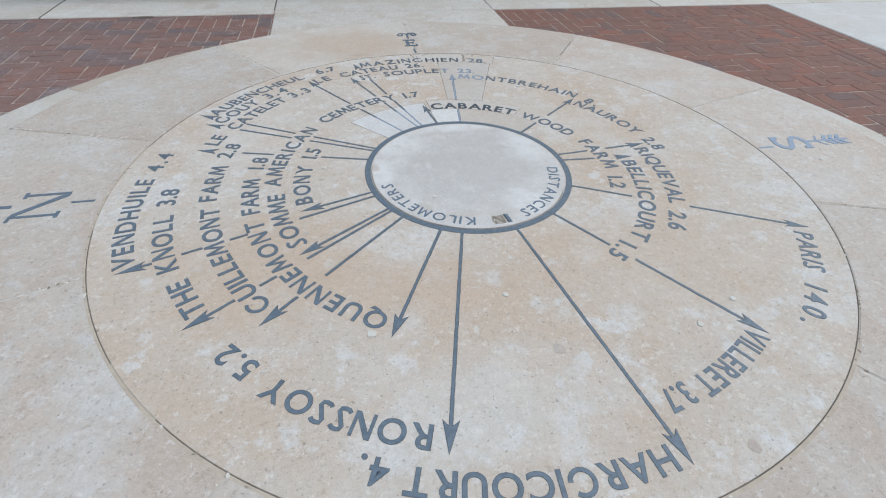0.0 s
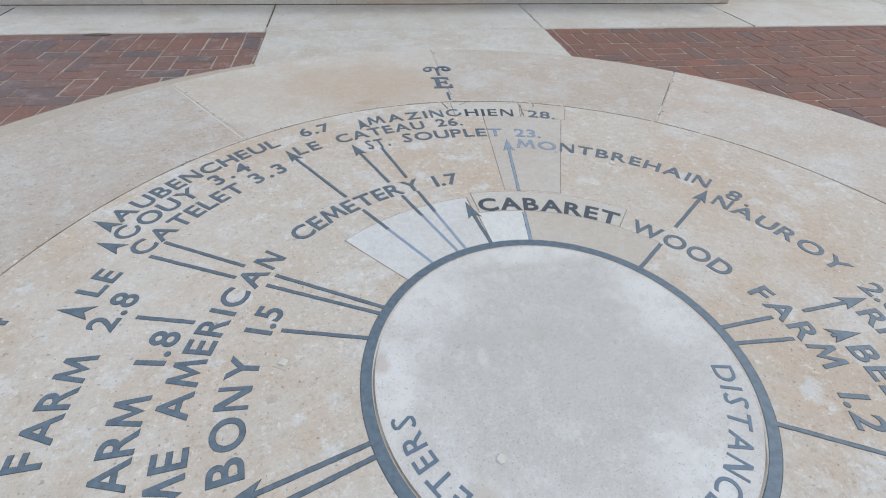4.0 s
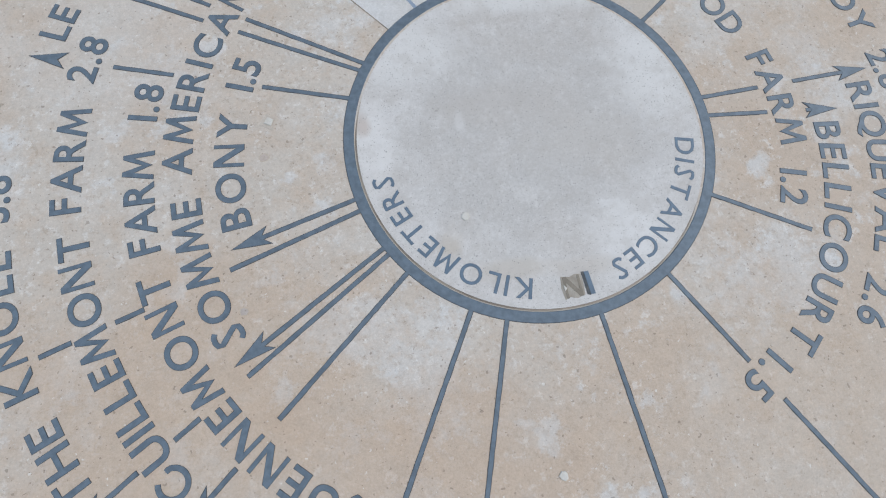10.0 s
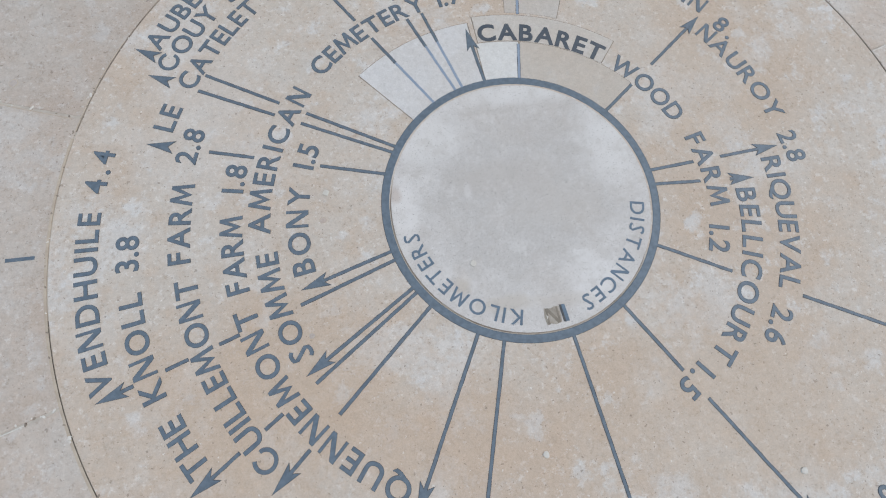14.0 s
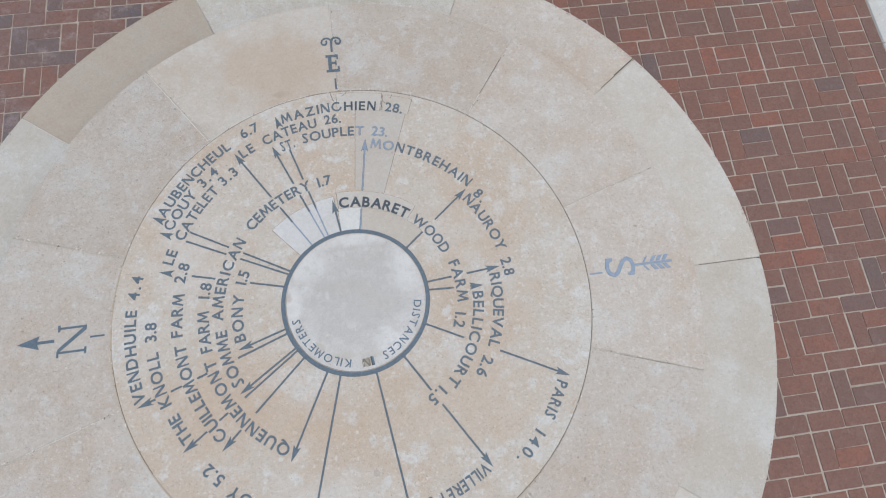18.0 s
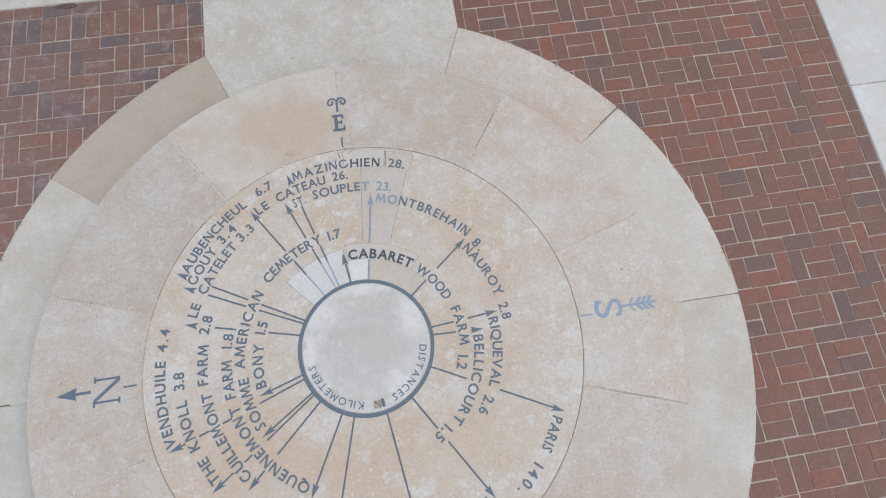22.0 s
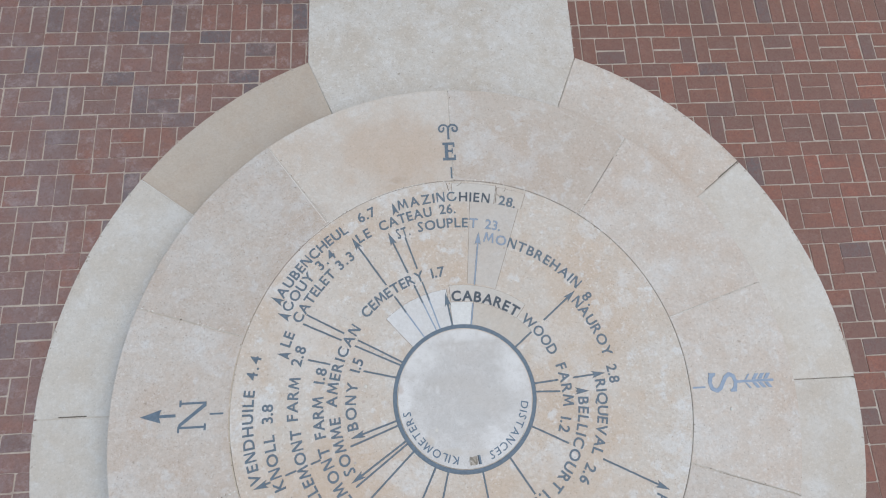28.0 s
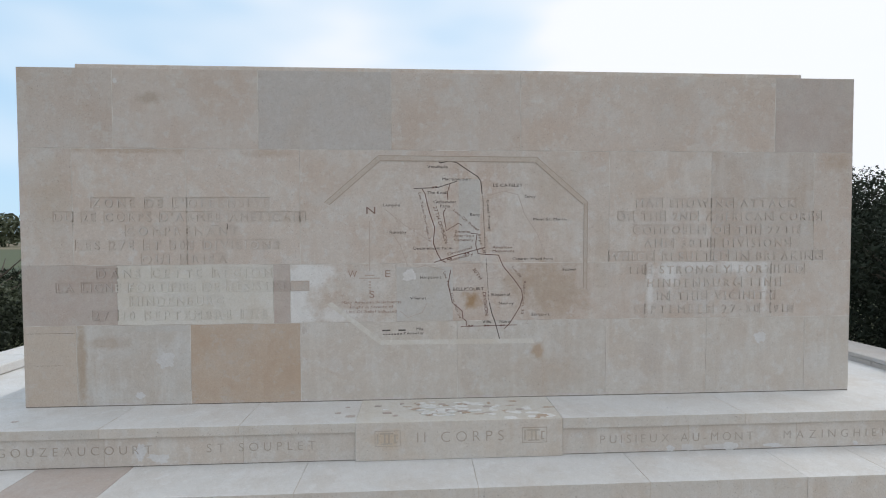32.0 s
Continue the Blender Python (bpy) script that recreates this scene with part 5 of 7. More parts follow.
# jagged cracks by the outer repairs
def crack_line(points, width, parent, seed):
    rnd = random.Random(seed)
    line = []
    for (ra, aa), (rb, ab) in zip(points, points[1:]):
        line += [(ra + (rb - ra) * f / 4 + rnd.uniform(-0.002, 0.002), aa + (ab - aa) * f / 4 + rnd.uniform(-0.12, 0.12)) for f in range(4)]
    line.append(points[-1])
    bm = bmesh.new()
    ribs = []
    for k, (r, a) in enumerate(line):
        w = width * rnd.uniform(0.5, 1.2) * (0.35 if k in (0, len(line) - 1) else 1.0)
        d_az = math.degrees(w / 2 / r)
        ribs.append([bm.verts.new((*polar(a - d_az, r), ZT + 0.0012)), bm.verts.new((*polar(a + d_az, r), ZT + 0.0012)), bm.verts.new((*polar(a + d_az, r), ZT - 0.003)), bm.verts.new((*polar(a - d_az, r), ZT - 0.003))])
    for p, q in zip(ribs, ribs[1:]):
        for i in range(4):
            bm.faces.new((p[i], p[(i + 1) % 4], q[(i + 1) % 4], q[i]))
    bmesh.ops.recalc_face_normals(bm, faces=bm.faces[:])
    part("crack", bm, PATCH_EDGE, parent, "dark jagged crack")


for k, (points, width) in enumerate((([(1.325, 358.2), (1.29, 358.6), (1.262, 358.9)], 0.006), ([(1.322, 362.8), (1.300, 361.8), (1.292, 361.2)], 0.006), ([(1.318, 372.1), (1.27, 372.5), (1.20, 372.8)], 0.006), ([(1.262, 372.6), (1.25, 373.6), (1.262, 374.2)], 0.006), ([(1.318, 374.6), (1.30, 374.9), (1.285, 374.3)], 0.005))):
    crack_line(points, width, table, 60 + k)

# white chips and plugs on the table
rng = random.Random(12)
for k, (x, y, r) in enumerate(((-0.556, 0.104, 0.0115), (-0.162, -0.153, 0.0095), (-0.046, -0.673, 0.009), (-0.444, -0.752, 0.013), (0.464, -0.873, 0.010), (0.47, 0.79, 0.010), (1.555, -0.13, 0.010), (0.62, -0.80, 0.010))):
    corners = 4 if k == 0 else 7
    turn = rng.uniform(0, 6)
    outline = [(x + r * rng.uniform(0.8, 1.15) * math.sin(turn - 6.283 * i / corners), y + r * rng.uniform(0.8, 1.15) * math.cos(turn - 6.283 * i / corners)) for i in range(corners)]
    part("stone_chip", prism(outline, ZT - 0.003, ZT + 0.0035, 0.001), PEBBLE, table, "small white chip")
    if k == 0:
        part("plug_bed", prism([(x + 1.9 * (u - x), y + 1.9 * (v - y)) for u, v in outline], ZT - 0.003, ZT + 0.0009, 0.0003), PATCH_TAN, table)

for x, y, r in ((0.037, -0.885, 0.016), (0.373, -1.213, 0.013), (-0.57, 0.02, 0.009), (-0.62, -0.30, 0.008), (0.30, 0.88, 0.010), (-1.45, 0.55, 0.012), (1.05, 1.15, 0.010)):
    outline = [(x + r * rng.uniform(0.7, 1.2) * math.sin(-0.785 * i), y + r * rng.uniform(0.7, 1.2) * math.cos(-0.785 * i)) for i in range(8)]
    part("filled_pit", prism(outline, ZT - 0.003, ZT + 0.0008, 0.0003), LIME_DUN, table, "small brown filled pit")
    ring_o = [(x + 1.18 * (u - x), y + 1.18 * (v - y)) for u, v in outline]
    part("pit_edge", prism(ring_o, ZT - 0.003, ZT + 0.0004, 0), MORTAR_WARM, table)

# ---- monument ----
monument = thing("monument", "limestone war monument wall with carved map and inscriptions", "monument")
BENCH_Y, SEAT_Y, ZS, ZTIER, Y_C, Y_P, ZB, Y_B, Z_TOP = 3.552, 3.405, 0.432, 0.832, 4.495, 4.523, 1.196, 5.09, 4.625
part("tier_core", box(-6.95, 6.95, WALL_Y + 0.004, 8.4, -0.05, ZTIER - 0.01, 0), MORTAR_PALE, monument)
part("base_core", box(-4.93, 4.93, Y_P + 0.004, 7.6, ZTIER - 0.02, ZB - 0.01, 0), MORTAR_PALE, monument)
part("wall_core", box(-4.38, 4.34, Y_B + 0.02, 7.0, ZB - 0.02, Z_TOP - 0.012, 0), MORTAR_WHITE, monument)


def lighten_top(ob, material=None):
    """Gives the upper faces a paler stone: light from the sky put into colour."""
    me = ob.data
    me.materials.append(material or LIME_LIT)
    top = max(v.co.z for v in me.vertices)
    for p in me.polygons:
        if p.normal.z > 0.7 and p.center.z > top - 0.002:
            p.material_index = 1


def blocks(edges, y0, y1, z0, z1, mats=None, name="stone_block", labels=None, gap=0.003, bevel=0.002, fields=()):
    for i, (x0, x1) in enumerate(zip(edges, edges[1:])):
        m = (mats or {}).get(i, LIME_WALL)
        if fields and i:
            cuts_ = sorted((max(f[2], z0), min(f[3], z1)) for f in fields if f[0] < x0 < f[1] and f[2] < z1 and f[3] > z0)
            for za, zb in zip([z0] + [c_[1] for c_ in cuts_], [c_[0] for c_ in cuts_] + [z1]):
                part("joint_mortar", box(x0 - gap / 2, x0 + gap / 2, y0 + 0.0013, y0 + 0.03, za, zb, 0), JOINT_WALL, monument, "pale mortar joint")
            for za, zb in cuts_:
                part("joint_mortar", box(x0 - gap / 2, x0 + gap / 2, y0 + INSC_DEEP + 0.0006, y0 + 0.03, za, zb, 0), JOINT_WALL, monument, "pale mortar joint")
        here = [f for f in fields if f[0] < x1 and f[1] > x0 and f[2] < z1 and f[3] > z0]
        if here:
            faced_block(x0 + gap / 2, x1 - gap / 2, y0, y1, z0 + gap / 2, z1 - gap / 2, here, INSC_DEEP, m, {LIME_WHITE: LIME_WHITE, LIME_DUN: FIELD_DUN}.get(m, FIELD if m is not LIME_WASH_B else LIME_WASH_B))
            continue
        if i and not fields:
            part("joint_mortar", box(x0 - gap / 2, x0 + gap / 2, y0 + 0.0012, y0 + 0.28, z0 + 0.002, z1 - 0.0012, 0), MORTAR_WARM, monument, "thin mortar joint")
        ob = part(name, box(x0 + gap / 2, x1 - gap / 2, y0, y1, z0 + gap / 2, z1 - gap / 2, bevel), m, monument, (labels or {}).get(i, ""))
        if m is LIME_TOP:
            lighten_top(ob)


def faced_block(x0, x1, y0, y1, z0, z1, fields, depth, material, floor_material):
    """A block whose face is cut back in the given fields (x0, x1, z0, z1)."""
    cut = [(max(a, x0), min(b, x1), max(c, z0), min(d, z1)) for a, b, c, d in fields]
    cut = [f for f in cut if f[1] - f[0] > 0.002 and f[3] - f[2] > 0.002]
    xs = sorted({x0, x1, *(v for f in cut for v in f[:2])})
    zs = sorted({z0, z1, *(v for f in cut for v in f[2:])})

    def sunk(i, j):
        if not (0 <= i < len(xs) - 1 and 0 <= j < len(zs) - 1):
            return None
        u, w = (xs[i] + xs[i + 1]) / 2, (zs[j] + zs[j + 1]) / 2
        return any(f[0] < u < f[1] and f[2] < w < f[3] for f in cut)

    verts, faces, mats = [], [], []

    def quad(corners, mat):
        faces.append(tuple(range(len(verts), len(verts) + 4)))
        verts.extend(corners)
        mats.append(mat)

    for i in range(len(xs) - 1):
        for j in range(len(zs) - 1):
            low = sunk(i, j)
            xa, xb, za, zb = xs[i], xs[i + 1], zs[j], zs[j + 1]
            y = y0 + depth if low else y0
            quad([(xa, y, za), (xb, y, za), (xb, y, zb), (xa, y, zb)], 1 if low else 0)
            if low:
                for (di, dj), (p, q) in (((-1, 0), ((xa, za), (xa, zb))), ((1, 0), ((xb, zb), (xb, za))), ((0, -1), ((xb, za), (xa, za))), ((0, 1), ((xa, zb), (xb, zb)))):
                    if sunk(i + di, j + dj) is False:
                        quad([(p[0], y0, p[1]), (q[0], y0, q[1]), (q[0], y, q[1]), (p[0], y, p[1])], 1)
    for p, q in (((x0, z0), (x0, z1)), ((x1, z1), (x1, z0)), ((x1, z0), (x0, z0)), ((x0, z1), (x1, z1))):
        quad([(q[0], y0, q[1]), (p[0], y0, p[1]), (p[0], y1, p[1]), (q[0], y1, q[1])], 0)
    me = bpy.data.meshes.new("stone_block")
    me.from_pydata(verts, [], faces)
    me.materials.append(material)
    me.materials.append(floor_material)
    me.polygons.foreach_set("material_index", mats)
    bm = bmesh.new()
    bm.from_mesh(me)
    bmesh.ops.remove_doubles(bm, verts=bm.verts, dist=0.0002)
    bmesh.ops.recalc_face_normals(bm, faces=bm.faces[:])
    bm.to_mesh(me)
    bm.free()
    ob = new("stone_block", me)
    ob.parent = monument
    return ob


# raised inscriptions on both sides of the map, each word in a sunk field of its own
FRENCH = [("ZONE DE L'OFFENSIVE", -3.70, -1.945), ("DU 2E CORPS D'ARMEE AMERICAIN", -4.07, -1.575), ("COMPRENANT", -3.37, -2.263), ("LES 27E ET 30E DIVISIONS", -3.86, -1.853), ("QUI BRISA", -3.22, -2.38), ("DANS CETTE REGION", -3.66, -1.926), ("LA LIGNE FORTIFIEE DE RESISTANCE", -4.06, -1.553), ("HINDENBURG", -3.34, -2.416), ("27-30 SEPTEMBRE 1918", -3.71, -1.978)]
ENGLISH = [("MAP SHOWING ATTACK", 1.933, 3.71), ("OF THE 2ND AMERICAN CORPS", 1.729, 4.005), ("COMPOSED OF THE 27TH", 1.904, 3.761), ("AND 30TH DIVISIONS", 2.03, 3.653), ("WHICH RESULTED IN BREAKING", 1.626, 4.026), ("THE STRONGLY FORTIFIED", 1.844, 3.82), ("HINDENBURG LINE", 2.064, 3.55), ("IN THIS VICINITY", 2.172, 3.488), ("SEPTEMBER 27-30 1918", 1.922, 3.698)]
INSC_CAP, INSC_STEP, INSC_TOP, INSC_DEEP = 0.088, 0.1435, 3.228, 0.0065


def word_fields(text, x0, x1, z_base, cap, margin=0.011):
    """The sunk fields of a line's words, as wall_word() spaces them."""
    adv, gap, wide = line_spacing(text, x0, x1, cap, 0.0)
    fields, pos, start, end = [], x0, None, None
    for i, c in enumerate(text + " "):
        if c == " ":
            fields.append((start - margin, end + margin, z_base - margin, z_base + cap + margin))
            start = None
        elif start is None:
            start = pos
        if i < len(text):
            end = pos + adv[i] * wide
            pos = end + gap
            if c == " ":
                end = pos
    return fields


FIELDS = [f for lines in (FRENCH, ENGLISH) for k, (text, x0, x1) in enumerate(lines) for f in word_fields(text, x0, x1, INSC_TOP - INSC_STEP * k, INSC_CAP)]

# lower tier: facing and top slabs
blocks((-7.0, -5.3, -3.78, -3.012), WALL_Y, WALL_Y + 0.3, 0.0, 0.54, {0: LIME_GREY, 1: LIME_GREY, 2: LIME_GREY})
blocks((-7.0, -5.3, -3.86, -3.012), WALL_Y, Y_P + 0.2, 0.54, ZTIER, {1: LIME_TOP, 2: LIME_DUN})
blocks((2.945, 4.2, 5.6, 7.0), WALL_Y, WALL_Y + 0.3, 0.0, 0.54, {k: LIME_GREY for k in range(3)})
blocks((2.945, 3.75, 5.2, 7.0), WALL_Y, Y_P + 0.2, 0.54, ZTIER, {0: LIME_TOP, 1: LIME_TOP})
blocks((-3.012, -1.44, 0.08, 1.55, 2.945), WALL_Y, Y_P + 0.2, ZS, ZTIER, {k: LIME_TOP for k in range(4)})
tier_back = part("tier_back_slab", box(-7.0, 7.0, Y_P + 0.205, 8.5, ZTIER - 0.1, ZTIER - 0.004, 0.003), LIME_TOP, monument)

lighten_top(tier_back)

# base course with recessed name panels and a raised middle block
blocks((-4.95, -3.27, -2.03, -1.004), Y_P, Y_P + 0.3, ZTIER, 1.104, {k: LIME_FOOT for k in range(3)})
blocks((0.952, 2.2, 3.29, 4.93), Y_P, Y_P + 0.3, ZTIER, 1.09, {k: LIME_FOOT for k in range(3)})
blocks((-4.95, -3.3, -2.06, -1.0035), Y_C, Y_B + 0.3, 1.104, ZB, {k: LIME_TOP for k in range(3)})
blocks((0.952, 2.75, 4.93), Y_C, Y_B + 0.3, 1.09, ZB, {k: LIME_TOP for k in range(2)})
lighten_top(part("middle_block", box(-1.004, 0.95, Y_C, Y_B + 0.3, ZTIER, ZB, 0.004), LIME_MID, monument, "raised middle block"), LIME_WHITE)
lighten_top(part("base_end_slab", box(-4.95, 4.93, Y_B + 0.305, 7.7, ZTIER, ZB - 0.003, 0.004), LIME_TOP, monument))

# main wall, course by course
L1, L2, L3 = 3.82, 2.637, 2.025
WL, WR = -4.40, 4.36
MAIN = dict(gap=0.007, bevel=0.0015, fields=FIELDS)
blocks((WL, -3.48, -2.04, -0.685, 0.675, 3.467, WR), Y_B, Y_B + 0.35, L1, Z_TOP, {0: LIME_UPPER, 1: LIME_UPPER, 2: LIME_GREY, 3: LIME_UPPER, 4: LIME_UPPER, 5: LIME_DUN}, **MAIN)
blocks((WL, -3.89, -2.77, -1.63, 1.632, 2.763, 3.92, WR), Y_B, Y_B + 0.35, L2, L1, {0: LIME_UPPER, 1: LIME_UPPER, 2: LIME_UPPER, 3: LIME_MAP, 6: LIME_UPPER}, **MAIN)
blocks((WL, -3.47, -1.91, -1.738, -0.646, 2.034, 3.448, WR), Y_B, Y_B + 0.35, L3, L2, {0: LIME_DUN, 1: LIME_WHITE, 2: LIME_DUN, 3: LIME_WASH, 4: LIME_MAP, 5: LIME_WASH_B}, **MAIN)
blocks((WL, -3.885, -2.756, -1.64, -0.004, 1.602, 2.72, 3.838, WR), Y_B, Y_B + 0.35, ZB, L3, {0: LIME_BEIGE, 1: LIME_DRIP, 2: LIME_BROWN, 3: LIME_FOOT, 4: LIME_FOOT, 5: LIME_FOOT, 6: LIME_FOOT, 7: LIME_FOOT}, labels={1: "drip-stained block", 2: "brown-stained block"}, **MAIN)
for z in (L1, L2, L3):
    part("joint_mortar", box(WL + 0.004, WR - 0.004, Y_B + 0.0010, Y_B + 0.03, z - 0.0035, z + 0.0035, 0), JOINT_WALL, monument, "pale mortar joint")
# shadow line along the wall's foot, drawn as a strip in the joint colour
part("foot_joint", box(WL + 0.01, WR - 0.01, Y_B - 0.0007, Y_B + 0.01, ZB - 0.002, ZB + 0.0065, 0), JOINT, monument, "dark open joint or foot shade line")
for x0, x1, z in ((-4.95, -1.006, 1.104), (0.954, 4.93, 1.09)):
    # the same drawn shadow line under the name panels
    part("foot_joint", box(x0, x1, Y_P - 0.0007, Y_P + 0.01, ZTIER - 0.002, ZTIER + 0.005, 0), JOINT, monument, "dark open joint or foot shade line")
for x0, x1, z0, z1 in ((0.016, 0.243, 2.66, 3.52), (-0.640, -0.05, 2.03, 2.60), (-3.30, -2.78, 1.955, 2.012)):
    part("repair_panel", box(x0, x1, Y_B - 0.0009, Y_B + 0.004, z0, z1, 0), PATCH_GREY, monument, "grey repaired panel")
for sx, x in ((-1, WL), (1, WR)):
    for z0, z1 in ((ZB, L3), (L3, L2), (L2, L1), (L1, Z_TOP)):
        x0, x1 = sorted((x - sx * 0.004, x - sx * 0.3))
        part("stone_block", box(x0, x1, Y_B + 0.355, 7.0, z0 + 0.002, z1 - 0.002, 0.003), LIME_WALL, monument)
part("coping", box(WL, WR, Y_B + 0.355, 7.0, Z_TOP - 0.3, Z_TOP - 0.004, 0.004), LIME_TOP, monument)
part("upper_step", box(-4.2, 4.2, 5.62, 6.8, Z_TOP - 0.05, 4.845, 0.005), LIME_WALL, monument, "set-back upper course")

for x0, x1, z0, z1, mat, lab in ((-4.37, -3.90, 1.947, 1.950, JOINT, "hairline crack"), (-4.30, -4.02, 1.62, 1.622, JOINT, "hairline crack"), (-2.37, -2.364, 3.0, 3.06, JOINT, "hairline crack")):
    part("crack", box(x0, x1, Y_B - 0.0006, Y_B + 0.003, z0, z1, 0), mat, monument, lab)

# bench
bench = thing("stone_bench", "long pale limestone bench with rounded seat slabs before the monument", "bench")
e = (-2.985, -1.94, -0.53, 0.68, 1.86, 2.885)
for x0, x1 in zip(e, e[1:]):
    bm = box(x0 + 0.001, x1 - 0.001, SEAT_Y, WALL_Y - 0.002, ZS - 0.066, ZS, 0.0)
    front = [ed for ed in bm.edges if all(abs(v.co.y - SEAT_Y) < 1e-4 for v in ed.verts) and abs(ed.verts[0].co.z - ed.verts[1].co.z) < 1e-4]
    if x0 == e[0] or x1 == e[-1]:
        xx = x0 + 0.001 if x0 == e[0] else x1 - 0.001
        front += [ed for ed in bm.edges if all(abs(v.co.x - xx) < 1e-4 for v in ed.verts) and ed not in front]
    bmesh.ops.bevel(bm, geom=front, offset=0.024, segments=4, affect="EDGES", profile=0.5)
    part("seat_slab", bm, LIME_SEAT, bench)
e = (-2.945, -1.9, -0.51, 0.66, 1.82, 2.84)
for i, (x0, x1) in enumerate(zip(e, e[1:])):
    part("base_block", box(x0 + 0.002, x1 - 0.002, BENCH_Y, WALL_Y - 0.003, 0.0, ZS - 0.069, 0.004), (LIME_GREY, LIME_MID, LIME_BEIGE, LIME_GREY, LIME_MID)[i], bench)

for x in e[1:-1]:
    part("joint_mortar", box(x - 0.003, x + 0.003, BENCH_Y - 0.0008, BENCH_Y + 0.02, 0.009, ZS - 0.07, 0), MORTAR_WHITE if x > 0 else MORTAR_WARM, bench, "pale mortar joint")
part("repair_patch", box(2.755, 2.8415, BENCH_Y - 0.0015, BENCH_Y + 0.08, 0.01, ZS - 0.0705, 0.001), LIME_BROWN, bench, "brown mended corner")
part("bench_core", box(-2.93, 2.825, BENCH_Y + 0.003, WALL_Y - 0.004, 0.0, ZS - 0.004, 0), MORTAR_PALE, bench)
for k, line in enumerate((((-0.108, 3.761), (0.043, 3.729), (0.141, 3.548), (0.302, 3.447)), ((1.714, 3.93), (1.782, 3.752), (1.759, 3.542), (1.798, 3.43)), ((0.63, 3.96), (0.62, 3.66), (0.60, 3.43)), ((-2.075, 3.92), (-2.05, 3.67), (-2.043, 3.51), (-2.02, 3.435)))):
    path_v = []
    for (xa, ya), (xb, yb) in zip(line, line[1:]):
        path_v += [(xa + (xb - xa) * f / 5 + 0.008 * noise.noise(Vector((xa * 9, f * 1.3, k))), ya + (yb - ya) * f / 5) for f in range(5)]
    path_v.append(line[-1])
    bm = bmesh.new()
    ribs = [[bm.verts.new((x + dx, y, ZS + 0.0006)) for dx in (-0.0013, 0.0013)] + [bm.verts.new((x + dx, y, ZS - 0.002)) for dx in (0.0013, -0.0013)] for x, y in path_v]
    for a_, b_ in zip(ribs, ribs[1:]):
        for i in range(4):
            bm.faces.new((a_[i], a_[(i + 1) % 4], b_[(i + 1) % 4], b_[i]))
    vein = part("vein", bm, VEIN, bench, "brownish crack in the seat")
    halo = bmesh.new()
    ribs = [[halo.verts.new((x + s_ * (0.008 + 0.007 * noise.noise(Vector((x * 14, y * 14, k + s_)))), y, ZS + z_)) for s_, z_ in ((-1, 0.0003), (1, 0.0003), (1, -0.002), (-1, -0.002))] for x, y in path_v]
    for a_, b_ in zip(ribs, ribs[1:]):
        for i in range(4):
            halo.faces.new((a_[i], a_[(i + 1) % 4], b_[(i + 1) % 4], b_[i]))
    part("vein_halo", halo, VEIN_HALO, vein, "pale brown stain along the crack")
# dark strip drawn for the shade where the bench meets the apron
part("foot_joint", box(-2.945, 2.84, BENCH_Y - 0.0012, BENCH_Y + 0.01, 0.0, 0.0085, 0), JOINT, bench, "dark open joint or foot shade line")

# carved names on the base: thin raised letters, the shade of their cuts put into colour
YT = Y_P - 0.0005
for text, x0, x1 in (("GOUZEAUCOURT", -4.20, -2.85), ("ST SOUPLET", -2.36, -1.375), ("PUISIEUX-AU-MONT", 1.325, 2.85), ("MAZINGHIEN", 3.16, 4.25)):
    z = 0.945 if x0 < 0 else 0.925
    wall_word(text, x0, x1, z, 0.085, YT, CUT_SHADE, monument, -0.012, 0.0015)
wall_word("II CORPS", -0.43, 0.385, 0.995, 0.105, Y_C - 0.0005, CUT_SHADE, monument, -0.012, 0.0015)
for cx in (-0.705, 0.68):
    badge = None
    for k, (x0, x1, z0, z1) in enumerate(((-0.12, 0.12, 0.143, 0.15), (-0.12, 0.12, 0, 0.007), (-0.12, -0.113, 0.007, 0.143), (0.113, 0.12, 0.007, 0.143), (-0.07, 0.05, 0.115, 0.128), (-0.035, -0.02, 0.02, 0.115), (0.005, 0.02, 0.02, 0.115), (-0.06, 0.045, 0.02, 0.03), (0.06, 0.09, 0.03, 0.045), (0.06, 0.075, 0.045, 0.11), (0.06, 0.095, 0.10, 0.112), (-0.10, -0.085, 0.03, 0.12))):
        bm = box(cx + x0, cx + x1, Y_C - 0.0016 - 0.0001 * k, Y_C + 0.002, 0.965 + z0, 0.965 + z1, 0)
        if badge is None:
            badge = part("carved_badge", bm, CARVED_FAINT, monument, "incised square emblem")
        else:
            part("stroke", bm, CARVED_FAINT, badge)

def lower_stone(x):
    """The stone of the third course at x, from which its letters are cut."""
    return LIME_WHITE if -3.47 < x < -1.91 else (LIME_DUN if x < -1.738 else LIME_WALL)


# the raised letters stand in their fields, level with the wall's face
for lines in (FRENCH, ENGLISH):
    for k, (text, x0, x1) in enumerate(lines):
        cut_from = lower_stone if lines is FRENCH and 5 <= k else LIME_WALL
        wall_word(text, x0, x1, INSC_TOP - INSC_STEP * k, INSC_CAP, Y_B + INSC_DEEP / 2 - 0.0005, cut_from, monument, 0.0, INSC_DEEP / 2)

# ---- carved map ----
MAP_Z = Y_B - 0.0015
STRIPS = []


